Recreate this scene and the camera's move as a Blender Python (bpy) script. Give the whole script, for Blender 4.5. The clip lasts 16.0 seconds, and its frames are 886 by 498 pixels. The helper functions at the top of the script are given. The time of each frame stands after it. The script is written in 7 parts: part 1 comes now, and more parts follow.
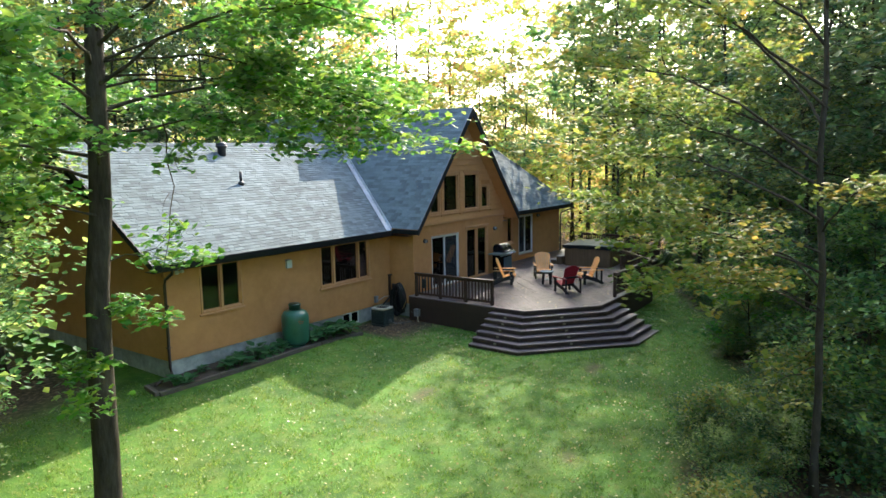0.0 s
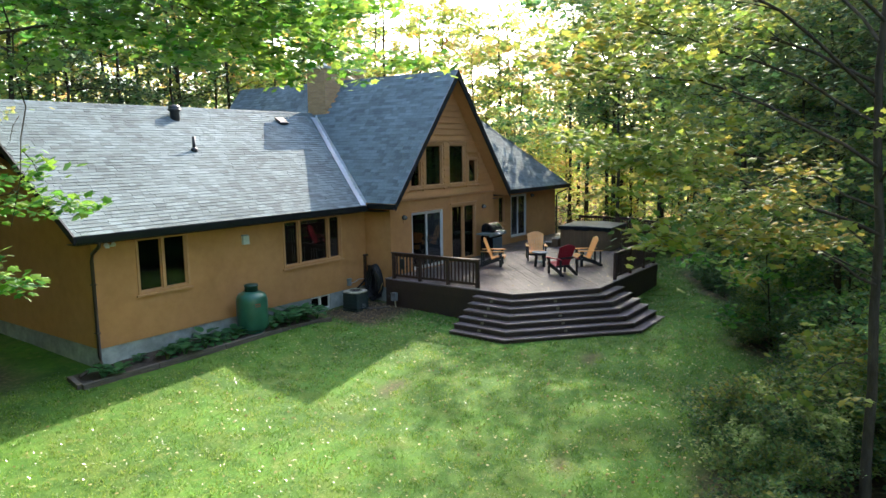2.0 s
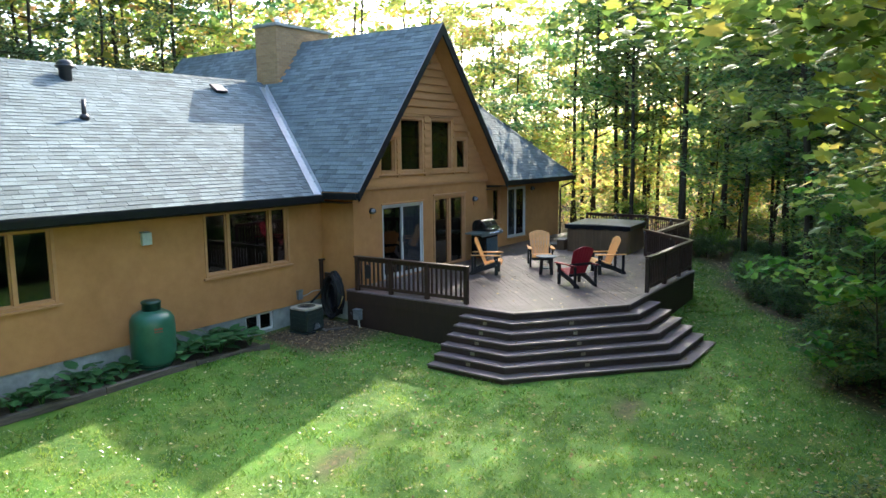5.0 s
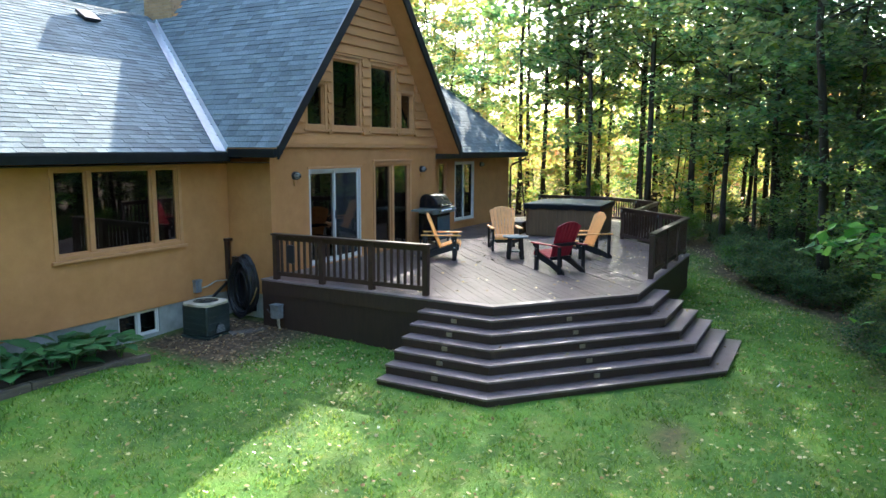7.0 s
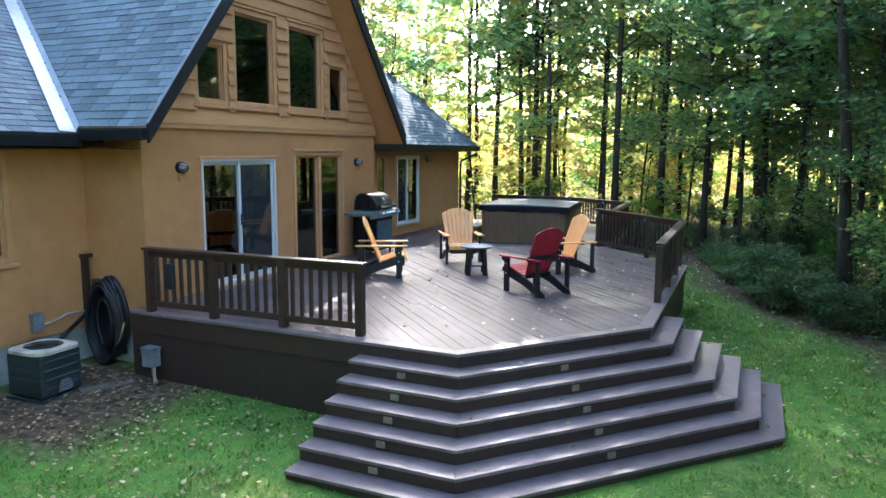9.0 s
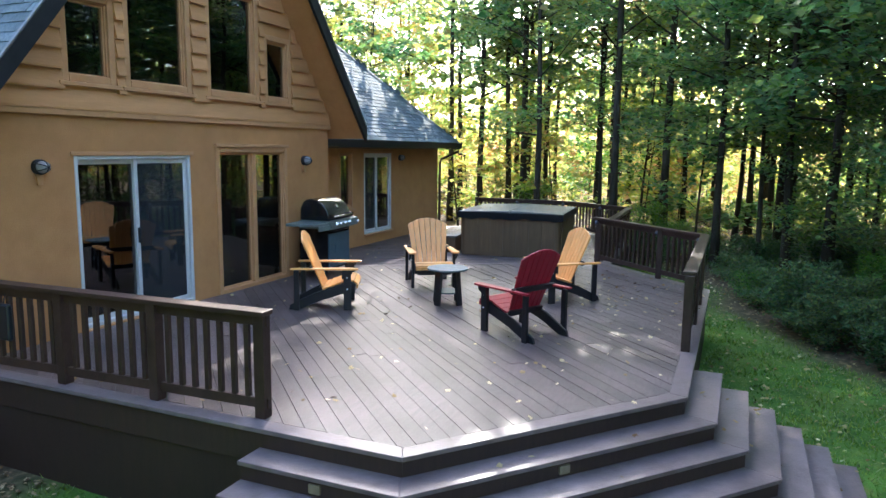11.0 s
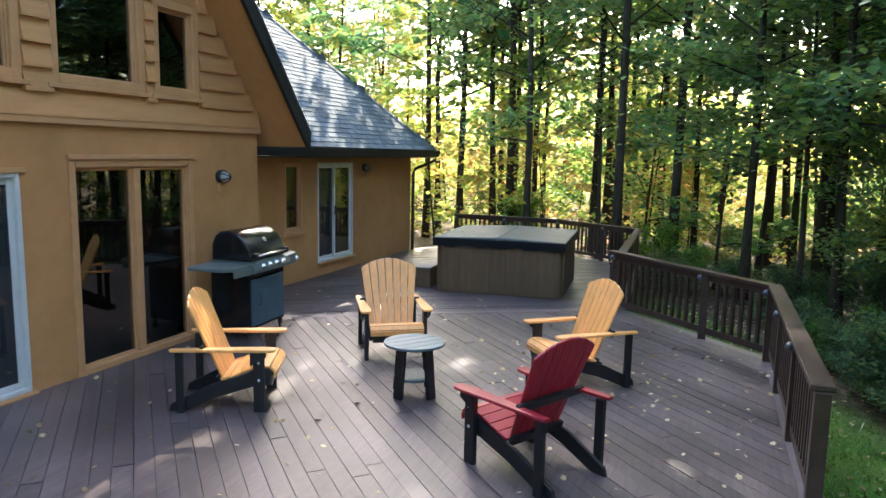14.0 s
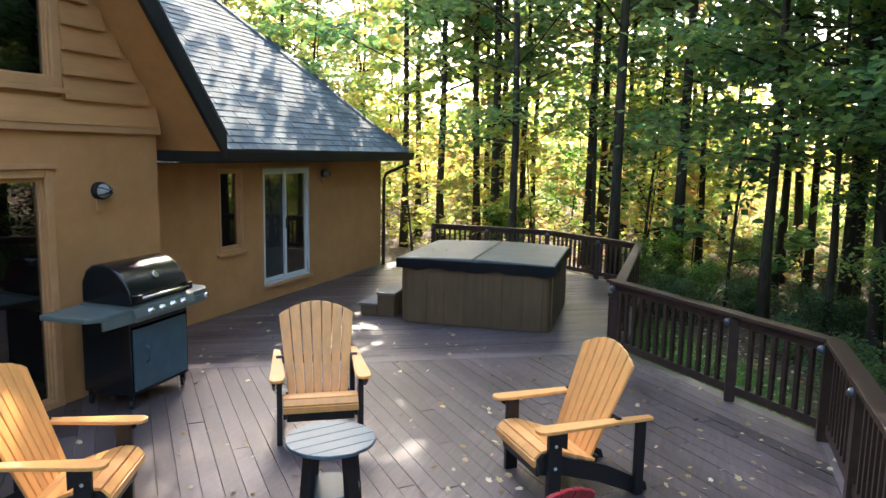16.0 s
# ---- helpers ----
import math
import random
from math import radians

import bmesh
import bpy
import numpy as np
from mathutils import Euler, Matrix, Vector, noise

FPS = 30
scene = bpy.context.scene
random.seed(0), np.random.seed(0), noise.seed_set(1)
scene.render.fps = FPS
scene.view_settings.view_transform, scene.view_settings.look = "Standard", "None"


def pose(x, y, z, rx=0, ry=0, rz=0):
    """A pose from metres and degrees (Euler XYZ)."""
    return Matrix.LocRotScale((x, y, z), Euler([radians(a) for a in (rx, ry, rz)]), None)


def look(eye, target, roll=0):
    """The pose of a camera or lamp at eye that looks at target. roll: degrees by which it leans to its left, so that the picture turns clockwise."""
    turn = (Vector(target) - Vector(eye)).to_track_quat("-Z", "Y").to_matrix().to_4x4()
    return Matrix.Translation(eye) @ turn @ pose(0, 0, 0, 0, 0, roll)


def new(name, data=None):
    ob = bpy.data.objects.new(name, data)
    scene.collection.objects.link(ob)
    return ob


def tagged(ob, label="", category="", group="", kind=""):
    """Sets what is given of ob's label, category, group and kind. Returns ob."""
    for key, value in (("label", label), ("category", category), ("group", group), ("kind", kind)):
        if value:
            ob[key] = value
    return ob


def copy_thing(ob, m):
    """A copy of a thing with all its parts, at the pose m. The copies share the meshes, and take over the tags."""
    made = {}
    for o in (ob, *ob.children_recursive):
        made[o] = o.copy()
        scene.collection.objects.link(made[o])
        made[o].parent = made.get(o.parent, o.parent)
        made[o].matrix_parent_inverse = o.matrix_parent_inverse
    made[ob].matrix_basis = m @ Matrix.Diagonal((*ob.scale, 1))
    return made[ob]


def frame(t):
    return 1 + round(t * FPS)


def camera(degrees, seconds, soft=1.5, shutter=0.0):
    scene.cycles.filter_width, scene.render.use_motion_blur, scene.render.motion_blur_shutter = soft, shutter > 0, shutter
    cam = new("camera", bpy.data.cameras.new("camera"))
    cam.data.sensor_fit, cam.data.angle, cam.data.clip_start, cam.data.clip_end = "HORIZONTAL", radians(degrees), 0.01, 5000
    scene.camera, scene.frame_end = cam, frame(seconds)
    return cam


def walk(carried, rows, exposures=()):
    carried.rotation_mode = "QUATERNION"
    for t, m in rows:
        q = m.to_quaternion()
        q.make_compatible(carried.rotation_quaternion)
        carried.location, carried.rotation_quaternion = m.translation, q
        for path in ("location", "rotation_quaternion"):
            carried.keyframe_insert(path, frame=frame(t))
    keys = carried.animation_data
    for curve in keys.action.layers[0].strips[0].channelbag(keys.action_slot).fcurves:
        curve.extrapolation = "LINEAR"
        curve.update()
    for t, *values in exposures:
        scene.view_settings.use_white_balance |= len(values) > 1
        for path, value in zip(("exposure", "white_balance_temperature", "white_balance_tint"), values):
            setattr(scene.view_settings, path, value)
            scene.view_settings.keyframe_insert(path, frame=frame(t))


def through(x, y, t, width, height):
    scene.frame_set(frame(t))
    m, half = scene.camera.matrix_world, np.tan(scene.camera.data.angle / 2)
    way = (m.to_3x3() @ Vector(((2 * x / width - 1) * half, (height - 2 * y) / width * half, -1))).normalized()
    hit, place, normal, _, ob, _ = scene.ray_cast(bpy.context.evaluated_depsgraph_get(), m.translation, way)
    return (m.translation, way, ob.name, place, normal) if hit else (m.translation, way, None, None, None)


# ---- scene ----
cam = camera(64.6, 16.0)
PATH = [
    (0, (0.032, 0.046, 6.526), (1.632, 1.215, 6.258), -0.9),
    (0.5, (0.579, 0.374, 6.371), (2.181, 1.54, 6.097), -1.0),
    (1, (1.203, 0.653, 6.155), (2.803, 1.819, 5.874), -1.0),
    (1.5, (1.835, 0.906, 5.89), (3.435, 2.072, 5.605), -1.0),
    (2, (2.544, 1.104, 5.561), (4.143, 2.27, 5.277), -0.8),
    (2.5, (3.304, 1.317, 5.344), (4.904, 2.482, 5.055), -1.0),
    (3, (4.118, 1.632, 5.281), (5.719, 2.796, 4.997), -0.8),
    (3.5, (4.854, 2.037, 5.355), (6.455, 3.202, 5.071), -0.7),
    (3.7, (5.163, 2.241, 5.354), (6.763, 3.408, 5.074), -0.8),
    (5.8, (8.426, 5.334, 4.272), (10.077, 6.426, 3.991), 0.0),
    (6, (8.73, 5.621, 4.173), (10.397, 6.69, 3.89), 0.1),
    (6.5, (9.497, 6.316, 3.876), (11.195, 7.335, 3.594), 0.1),
    (7, (10.276, 6.939, 3.747), (12.011, 7.894, 3.463), 0.2),
    (7.5, (11.101, 7.447, 3.77), (12.878, 8.319, 3.486), 0.4),
    (8, (11.918, 7.911, 3.844), (13.718, 8.736, 3.565), 0.5),
    (8.5, (12.681, 8.353, 3.723), (14.487, 9.168, 3.445), 0.4),
    (9, (13.412, 8.671, 3.464), (15.222, 9.475, 3.185), 0.4),
    (9.2, (13.679, 8.736, 3.404), (15.489, 9.539, 3.121), 0.4),
    (11.3, (16.397, 9.625, 3.428), (18.223, 10.392, 3.151), 0.7),
    (11.5, (16.573, 9.753, 3.421), (18.402, 10.514, 3.149), 0.7),
    (12, (17.095, 9.977, 3.464), (18.927, 10.733, 3.193), 0.8),
    (12.5, (17.615, 10.174, 3.484), (19.451, 10.92, 3.214), 0.9),
    (13, (18.154, 10.337, 3.49), (19.994, 11.073, 3.22), 1.0),
    (13.5, (18.697, 10.498, 3.519), (20.541, 11.225, 3.248), 1.0),
    (14, (19.244, 10.638, 3.556), (21.09, 11.359, 3.284), 1.1),
    (14.5, (19.817, 10.74, 3.6), (21.666, 11.453, 3.326), 1.2),
    (15, (20.35, 10.795, 3.645), (22.199, 11.506, 3.37), 1.3),
    (15.5, (20.901, 10.926, 3.639), (22.752, 11.632, 3.365), 1.2),
    (16, (21.417, 11.033, 3.635), (23.269, 11.735, 3.362), 1.1),
]
walk(cam, [(t, look(eye, target, roll)) for t, eye, target, roll in PATH],
     exposures=((0, 2.5, 6400, 10), (3.7, 2.65, 6350, 10), (7, 3.07, 5980, 10), (9, 3.36, 5720, 13), (11.3, 3.18, 5820, 13), (13.5, 3.2, 6150, 13), (16, 3.17, 6550, 14)))


# ---- light ----
SUN = Vector((1.33, 0.43, 1.0)).normalized()
world = bpy.data.worlds.new("sky")
scene.world = world
world.use_nodes = True
wn = world.node_tree.nodes
sky = wn.new("ShaderNodeTexSky")
sky.sky_type = "NISHITA"
sky.sun_disc = False
sky.sun_elevation = math.asin(SUN.z)
sky.sun_rotation = math.pi / 2 - math.atan2(SUN.y, SUN.x)
sky.air_density, sky.dust_density, sky.ozone_density = 1.0, 2.5, 1.0
wn["Background"].inputs["Strength"].default_value = 0.15
world.node_tree.links.new(sky.outputs[0], wn["Background"].inputs["Color"])
sun = new("sun", bpy.data.lights.new("sun", "SUN"))
sun.data.energy, sun.data.angle, sun.data.color = 2.2, radians(0.5), (1.0, 0.9, 0.74)
sun.matrix_world = look(SUN * 60, (0, 0, 0))


# ---- materials ----
def mat(name, a, b, scale=8.0, rough=0.6, bump=0.0, bscale=60.0, metal=0.0, vary=0.0, island=False, stretch=(1, 1, 1),
        stain=0.0, stain_scale=0.7, spec=0.5, coords="Object", turn=0.0):
    """Two-tone noise colour, a broad stain on top, fine relief, and a value that differs from piece to piece."""
    m = bpy.data.materials.new(name)
    m.use_nodes = True
    t, n = m.node_tree, m.node_tree.nodes
    lk, bs = t.links.new, n["Principled BSDF"]
    tc, mp = n.new("ShaderNodeTexCoord"), n.new("ShaderNodeMapping")
    mp.inputs["Scale"].default_value = stretch
    mp.inputs["Rotation"].default_value = (0, 0, turn)
    lk(tc.outputs[coords], mp.inputs["Vector"])
    nz = n.new("ShaderNodeTexNoise")
    nz.inputs["Scale"].default_value, nz.inputs["Detail"].default_value, nz.inputs["Roughness"].default_value = scale, 6, 0.65
    lk(mp.outputs[0], nz.inputs["Vector"])
    rp = n.new("ShaderNodeValToRGB")
    rp.color_ramp.elements[0].position, rp.color_ramp.elements[1].position = 0.32, 0.68
    rp.color_ramp.elements[0].color, rp.color_ramp.elements[1].color = (*a, 1), (*b, 1)
    lk(nz.outputs["Fac"], rp.inputs[0])
    col = rp.outputs[0]
    if stain:
        sz = n.new("ShaderNodeTexNoise")
        sz.inputs["Scale"].default_value, sz.inputs["Detail"].default_value = stain_scale, 4
        lk(tc.outputs[coords], sz.inputs["Vector"])
        mr = n.new("ShaderNodeMapRange")
        mr.inputs[1].default_value, mr.inputs[2].default_value = 0.3, 0.7
        mr.inputs[3].default_value, mr.inputs[4].default_value = 1 - stain, 1 + stain
        lk(sz.outputs["Fac"], mr.inputs[0])
        mx = n.new("ShaderNodeMix")
        mx.data_type, mx.blend_type = "RGBA", "MULTIPLY"
        mx.inputs["Factor"].default_value = 1
        lk(col, mx.inputs[6]), lk(mr.outputs[0], mx.inputs[7])
        col = mx.outputs[2]
    if vary:
        hv = n.new("ShaderNodeHueSaturation")
        src = n.new("ShaderNodeNewGeometry").outputs["Random Per Island"] if island else n.new("ShaderNodeObjectInfo").outputs["Random"]
        mr = n.new("ShaderNodeMapRange")
        mr.inputs[3].default_value, mr.inputs[4].default_value = 1 - vary, 1 + vary
        lk(src, mr.inputs[0]), lk(mr.outputs[0], hv.inputs["Value"]), lk(col, hv.inputs["Color"])
        col = hv.outputs[0]
    lk(col, bs.inputs["Base Color"])
    rz = n.new("ShaderNodeMapRange")
    rz.inputs[3].default_value, rz.inputs[4].default_value = max(0.02, rough - 0.1), min(1, rough + 0.1)
    lk(nz.outputs["Fac"], rz.inputs[0]), lk(rz.outputs[0], bs.inputs["Roughness"])
    bs.inputs["Metallic"].default_value = metal
    bs.inputs["Specular IOR Level"].default_value = spec
    if bump:
        bz, bp = n.new("ShaderNodeTexNoise"), n.new("ShaderNodeBump")
        bz.inputs["Scale"].default_value, bz.inputs["Detail"].default_value = bscale, 5
        bp.inputs["Strength"].default_value, bp.inputs["Distance"].default_value = bump, 0.02
        lk(mp.outputs[0], bz.inputs["Vector"]), lk(bz.outputs["Fac"], bp.inputs["Height"]), lk(bp.outputs[0], bs.inputs["Normal"])
    return m


def leaf_mat(name, colours, through=0.5, gloss=0.6, patch=0.35, glow=1.9, each=0.18):
    """Thin leaves: diffuse above, light coming through, a little gloss; the hue differs from leaf to leaf and from bough to bough."""
    m = bpy.data.materials.new(name)
    m.use_nodes = True
    t, n = m.node_tree, m.node_tree.nodes
    lk = t.links.new
    n.remove(n["Principled BSDF"])
    out = n["Material Output"]
    geo, tc, oi = n.new("ShaderNodeNewGeometry"), n.new("ShaderNodeTexCoord"), n.new("ShaderNodeObjectInfo")
    nz = n.new("ShaderNodeTexNoise")
    nz.inputs["Scale"].default_value = patch
    lk(tc.outputs["Object"], nz.inputs["Vector"])
    mr = n.new("ShaderNodeMapRange")
    mr.inputs[1].default_value, mr.inputs[2].default_value = 0.3, 0.7
    mr.inputs[3].default_value, mr.inputs[4].default_value = -0.3, 0.3
    lk(nz.outputs["Fac"], mr.inputs[0])
    add, add2 = n.new("ShaderNodeMath"), n.new("ShaderNodeMath")
    sc = n.new("ShaderNodeMapRange")
    sc.inputs[3].default_value, sc.inputs[4].default_value = -each, each
    lk(oi.outputs["Random"], sc.inputs[0])
    lk(geo.outputs["Random Per Island"], add.inputs[0]), lk(mr.outputs[0], add.inputs[1])
    lk(add.outputs[0], add2.inputs[0]), lk(sc.outputs[0], add2.inputs[1])
    rp = n.new("ShaderNodeValToRGB")
    els = rp.color_ramp.elements
    for k, c in enumerate(colours):
        e = els[k] if k < 2 else els.new(1)
        e.position, e.color = k / (len(colours) - 1), (*[1.4 * v for v in c], 1)
    lk(add2.outputs[0], rp.inputs[0])
    df, tr, gl = n.new("ShaderNodeBsdfDiffuse"), n.new("ShaderNodeBsdfTranslucent"), n.new("ShaderNodeBsdfGlossy")
    hs = n.new("ShaderNodeHueSaturation")
    hs.inputs["Hue"].default_value, hs.inputs["Saturation"].default_value, hs.inputs["Value"].default_value = 0.485, 0.98, glow
    lk(rp.outputs[0], df.inputs[0]), lk(rp.outputs[0], hs.inputs["Color"]), lk(hs.outputs[0], tr.inputs[0])
    gl.inputs["Roughness"].default_value = gloss
    m1, m2, fr = n.new("ShaderNodeMixShader"), n.new("ShaderNodeMixShader"), n.new("ShaderNodeFresnel")
    m1.inputs[0].default_value = through
    lk(df.outputs[0], m1.inputs[1]), lk(tr.outputs[0], m1.inputs[2])
    fr.inputs["IOR"].default_value = 1.35
    dim = n.new("ShaderNodeMath")
    dim.operation = "MULTIPLY"
    dim.inputs[1].default_value = 0.3
    lk(fr.outputs[0], dim.inputs[0]), lk(dim.outputs[0], m2.inputs[0]), lk(m1.outputs[0], m2.inputs[1]), lk(gl.outputs[0], m2.inputs[2])
    lk(m2.outputs[0], out.inputs[0])
    return m


def glass_mat(name, tint, mesh=0.0):
    m = bpy.data.materials.new(name)
    m.use_nodes = True
    t, n = m.node_tree, m.node_tree.nodes
    n.remove(n["Principled BSDF"])
    tr, gl, mx, fr = n.new("ShaderNodeBsdfTransparent"), n.new("ShaderNodeBsdfGlossy"), n.new("ShaderNodeMixShader"), n.new("ShaderNodeFresnel")
    tr.inputs[0].default_value = (*tint, 1)
    gl.inputs["Roughness"].default_value = 0.01
    fr.inputs["IOR"].default_value = 2.4
    t.links.new(fr.outputs[0], mx.inputs[0]), t.links.new(tr.outputs[0], mx.inputs[1]), t.links.new(gl.outputs[0], mx.inputs[2])
    t.links.new(mx.outputs[0], n["Material Output"].inputs[0])
    if mesh:
        df, m2 = n.new("ShaderNodeBsdfDiffuse"), n.new("ShaderNodeMixShader")
        df.inputs[0].default_value, m2.inputs[0].default_value = (0.045, 0.052, 0.054, 1), mesh
        t.links.new(mx.outputs[0], m2.inputs[1]), t.links.new(df.outputs[0], m2.inputs[2])
        t.links.new(m2.outputs[0], n["Material Output"].inputs[0])
    return m


STUCCO = mat("ochre_stucco", (0.44, 0.212, 0.08), (0.52, 0.258, 0.1), 3.0, 0.85, 0.35, 90, stain=0.1, stain_scale=0.5, spec=0.2)
SIDING = mat("ochre_siding", (0.44, 0.212, 0.08), (0.54, 0.268, 0.105), 5.0, 0.6, 0.15, 30, vary=0.06, stretch=(0.3, 1, 2), spec=0.3)
TRIM = mat("tan_trim", (0.46, 0.232, 0.1), (0.55, 0.288, 0.125), 5.0, 0.55, 0.05, 30, spec=0.3)
CONCRETE = mat("foundation_concrete", (0.2, 0.22, 0.2), (0.34, 0.36, 0.33), 4.0, 0.9, 0.3, 40, stain=0.3)
SHINGLE = mat("asphalt_shingle", (0.088, 0.116, 0.122), (0.168, 0.205, 0.21), 40.0, 0.85, 0.12, 150, vary=0.26, island=True, stain=0.18, stain_scale=0.6, spec=0.15)
SHINGLE_P = mat("asphalt_shingle_piece", (0.088, 0.116, 0.122), (0.168, 0.205, 0.21), 40.0, 0.85, 0.12, 150, vary=0.26, stain=0.18, stain_scale=0.6, spec=0.15)
FASCIA = mat("dark_fascia", (0.008, 0.009, 0.011), (0.016, 0.018, 0.02), 6.0, 0.5, spec=0.3)
ROOFDECK = mat("roof_underlay", (0.05, 0.05, 0.05), (0.08, 0.08, 0.08), 6.0, 0.8)
FLASH = mat("metal_flashing", (0.62, 0.66, 0.7), (0.8, 0.83, 0.86), 5.0, 0.4, metal=0.35, stain=0.12)
BRICK = mat("tan_brick", (0.32, 0.2, 0.1), (0.45, 0.3, 0.16), 6.0, 0.85, 0.4, 60, vary=0.14)
MORTAR = mat("mortar", (0.25, 0.2, 0.14), (0.32, 0.26, 0.19), 9.0, 0.95, 0.3, 60)
WHITE = mat("white_vinyl", (0.52, 0.52, 0.49), (0.6, 0.6, 0.57), 4.0, 0.35)
GLASS = glass_mat("window_glass", (0.55, 0.6, 0.58))
SCREEN = glass_mat("screened_glass", (0.4, 0.42, 0.44), 0.45)
DARKWOOD = mat("dark_brown_stain", (0.027, 0.0135, 0.009), (0.056, 0.03, 0.021), 6.0, 0.42, 0.15, 40, vary=0.15, stretch=(1, 1, 1))
BOARD = mat("deck_board_stain", (0.058, 0.042, 0.039), (0.13, 0.1, 0.097), 5.0, 0.36, 0.2, 30, spec=0.48, vary=0.28, stretch=(0.5, 6, 3), turn=radians(-45), stain=0.35, stain_scale=1.1)
TREAD = mat("stair_tread_stain", (0.108, 0.083, 0.08), (0.186, 0.147, 0.143), 5.0, 0.33, 0.15, 40, vary=0.12, stain=0.2)
SKIRT = mat("deck_skirt_stain", (0.026, 0.0135, 0.009), (0.044, 0.0235, 0.0165), 5.0, 0.6, 0.15, 40, vary=0.12, stretch=(4, 4, 0.5))
BARK = mat("bark", (0.028, 0.024, 0.017), (0.08, 0.069, 0.05), 7.0, 0.9, 1.0, 22, stretch=(1, 1, 0.25), stain=0.25, spec=0.1)
INNER = mat("plaster_inside", (0.3, 0.27, 0.22), (0.36, 0.33, 0.27), 2.0, 0.8)
INFLOOR = mat("hardwood_inside", (0.09, 0.03, 0.015), (0.16, 0.06, 0.03), 5.0, 0.4, stretch=(1, 8, 1))


# ---- building helpers ----
def thing(name, at=(0, 0, 0), label="", category="", group="", kind=""):
    ob = new(name)
    ob.matrix_basis = Matrix.Translation(at) if not isinstance(at, Matrix) else at
    return tagged(ob, label, category, group, kind)


def part(name, bm, material, parent=None, label="", smooth=False, world_space=True):
    """Link a bmesh as one mesh object, under a thing or a part."""
    me = bpy.data.meshes.new(name)
    bm.to_mesh(me)
    bm.free()
    me.materials.append(material)
    if smooth:
        me.shade_smooth()
    return hang(new(name, me), parent, label, world_space)


def hang(ob, parent, label="", world_space=True):
    if parent is not None:
        ob.parent = parent
        if world_space:
            m = parent.matrix_basis.copy()
            if parent.parent is not None:
                m = parent.parent.matrix_basis @ parent.matrix_parent_inverse @ m
            ob.matrix_parent_inverse = m.inverted()
    return tagged(ob, label)


def box(bm, lo, hi, m=None):
    """An axis-aligned box from corner to corner, turned by m."""
    vs = [bm.verts.new((x, y, z)) for z in (lo[2], hi[2]) for y in (lo[1], hi[1]) for x in (lo[0], hi[0])]
    for f in ((0, 2, 3, 1), (4, 5, 7, 6), (0, 1, 5, 4), (2, 6, 7, 3), (0, 4, 6, 2), (1, 3, 7, 5)):
        bm.faces.new([vs[i] for i in f])
    if m is not None:
        bmesh.ops.transform(bm, matrix=m, verts=vs)
    return vs


def bev(bm, w=0.006, seg=2, angle=0.6):
    bm.normal_update()
    es = [e for e in bm.edges if len(e.link_faces) == 2 and e.calc_face_angle(0) > angle]
    bmesh.ops.bevel(bm, geom=es, offset=w, segments=seg, profile=0.6, affect="EDGES", clamp_overlap=True)
    return bm


def bbox(lo, hi, w=0.006, m=None, seg=2):
    bm = bmesh.new()
    box(bm, lo, hi)
    bev(bm, w, seg)
    if m is not None:
        bmesh.ops.transform(bm, matrix=m, verts=bm.verts)
    return bm


def prism(bm, pts, z0, z1, m=None):
    """A plan polygon (counter-clockwise) between two heights."""
    a, b = [bm.verts.new((x, y, z0)) for x, y in pts], [bm.verts.new((x, y, z1)) for x, y in pts]
    n = len(pts)
    bm.faces.new(a[::-1]), bm.faces.new(b)
    for i in range(n):
        bm.faces.new((a[i], a[(i + 1) % n], b[(i + 1) % n], b[i]))
    if m is not None:
        bmesh.ops.transform(bm, matrix=m, verts=a + b)
    return a + b


def tube(bm, pts, radii, seg=8, caps=True):
    """A round bar along points."""
    pts = [Vector(p) for p in pts]
    if not isinstance(radii, (list, tuple)):
        radii = [radii] * len(pts)
    rings = []
    for i, p in enumerate(pts):
        d = (pts[min(i + 1, len(pts) - 1)] - pts[max(i - 1, 0)]).normalized()
        u = d.cross(Vector((0, 0, 1)) if abs(d.z) < 0.9 else Vector((1, 0, 0))).normalized()
        v = d.cross(u)
        rings.append([bm.verts.new(p + (u * math.cos(2 * math.pi * k / seg) + v * math.sin(2 * math.pi * k / seg)) * radii[i]) for k in range(seg)])
    for a, b in zip(rings, rings[1:]):
        for k in range(seg):
            bm.faces.new((a[k], a[(k + 1) % seg], b[(k + 1) % seg], b[k]))
    if caps:
        bm.faces.new(rings[0][::-1]), bm.faces.new(rings[-1])
    return bm


def lathe(bm, profile, seg=24, m=None):
    """A turned body from (radius, height) pairs, closed at both ends."""
    rings = [[bm.verts.new((r * math.cos(2 * math.pi * k / seg), r * math.sin(2 * math.pi * k / seg), z)) for k in range(seg)] for r, z in profile]
    for a, b in zip(rings, rings[1:]):
        for k in range(seg):
            bm.faces.new((a[k], a[(k + 1) % seg], b[(k + 1) % seg], b[k]))
    bm.faces.new(rings[0][::-1]), bm.faces.new(rings[-1])
    if m is not None:
        bmesh.ops.transform(bm, matrix=m, verts=[v for r in rings for v in r])
    return bm


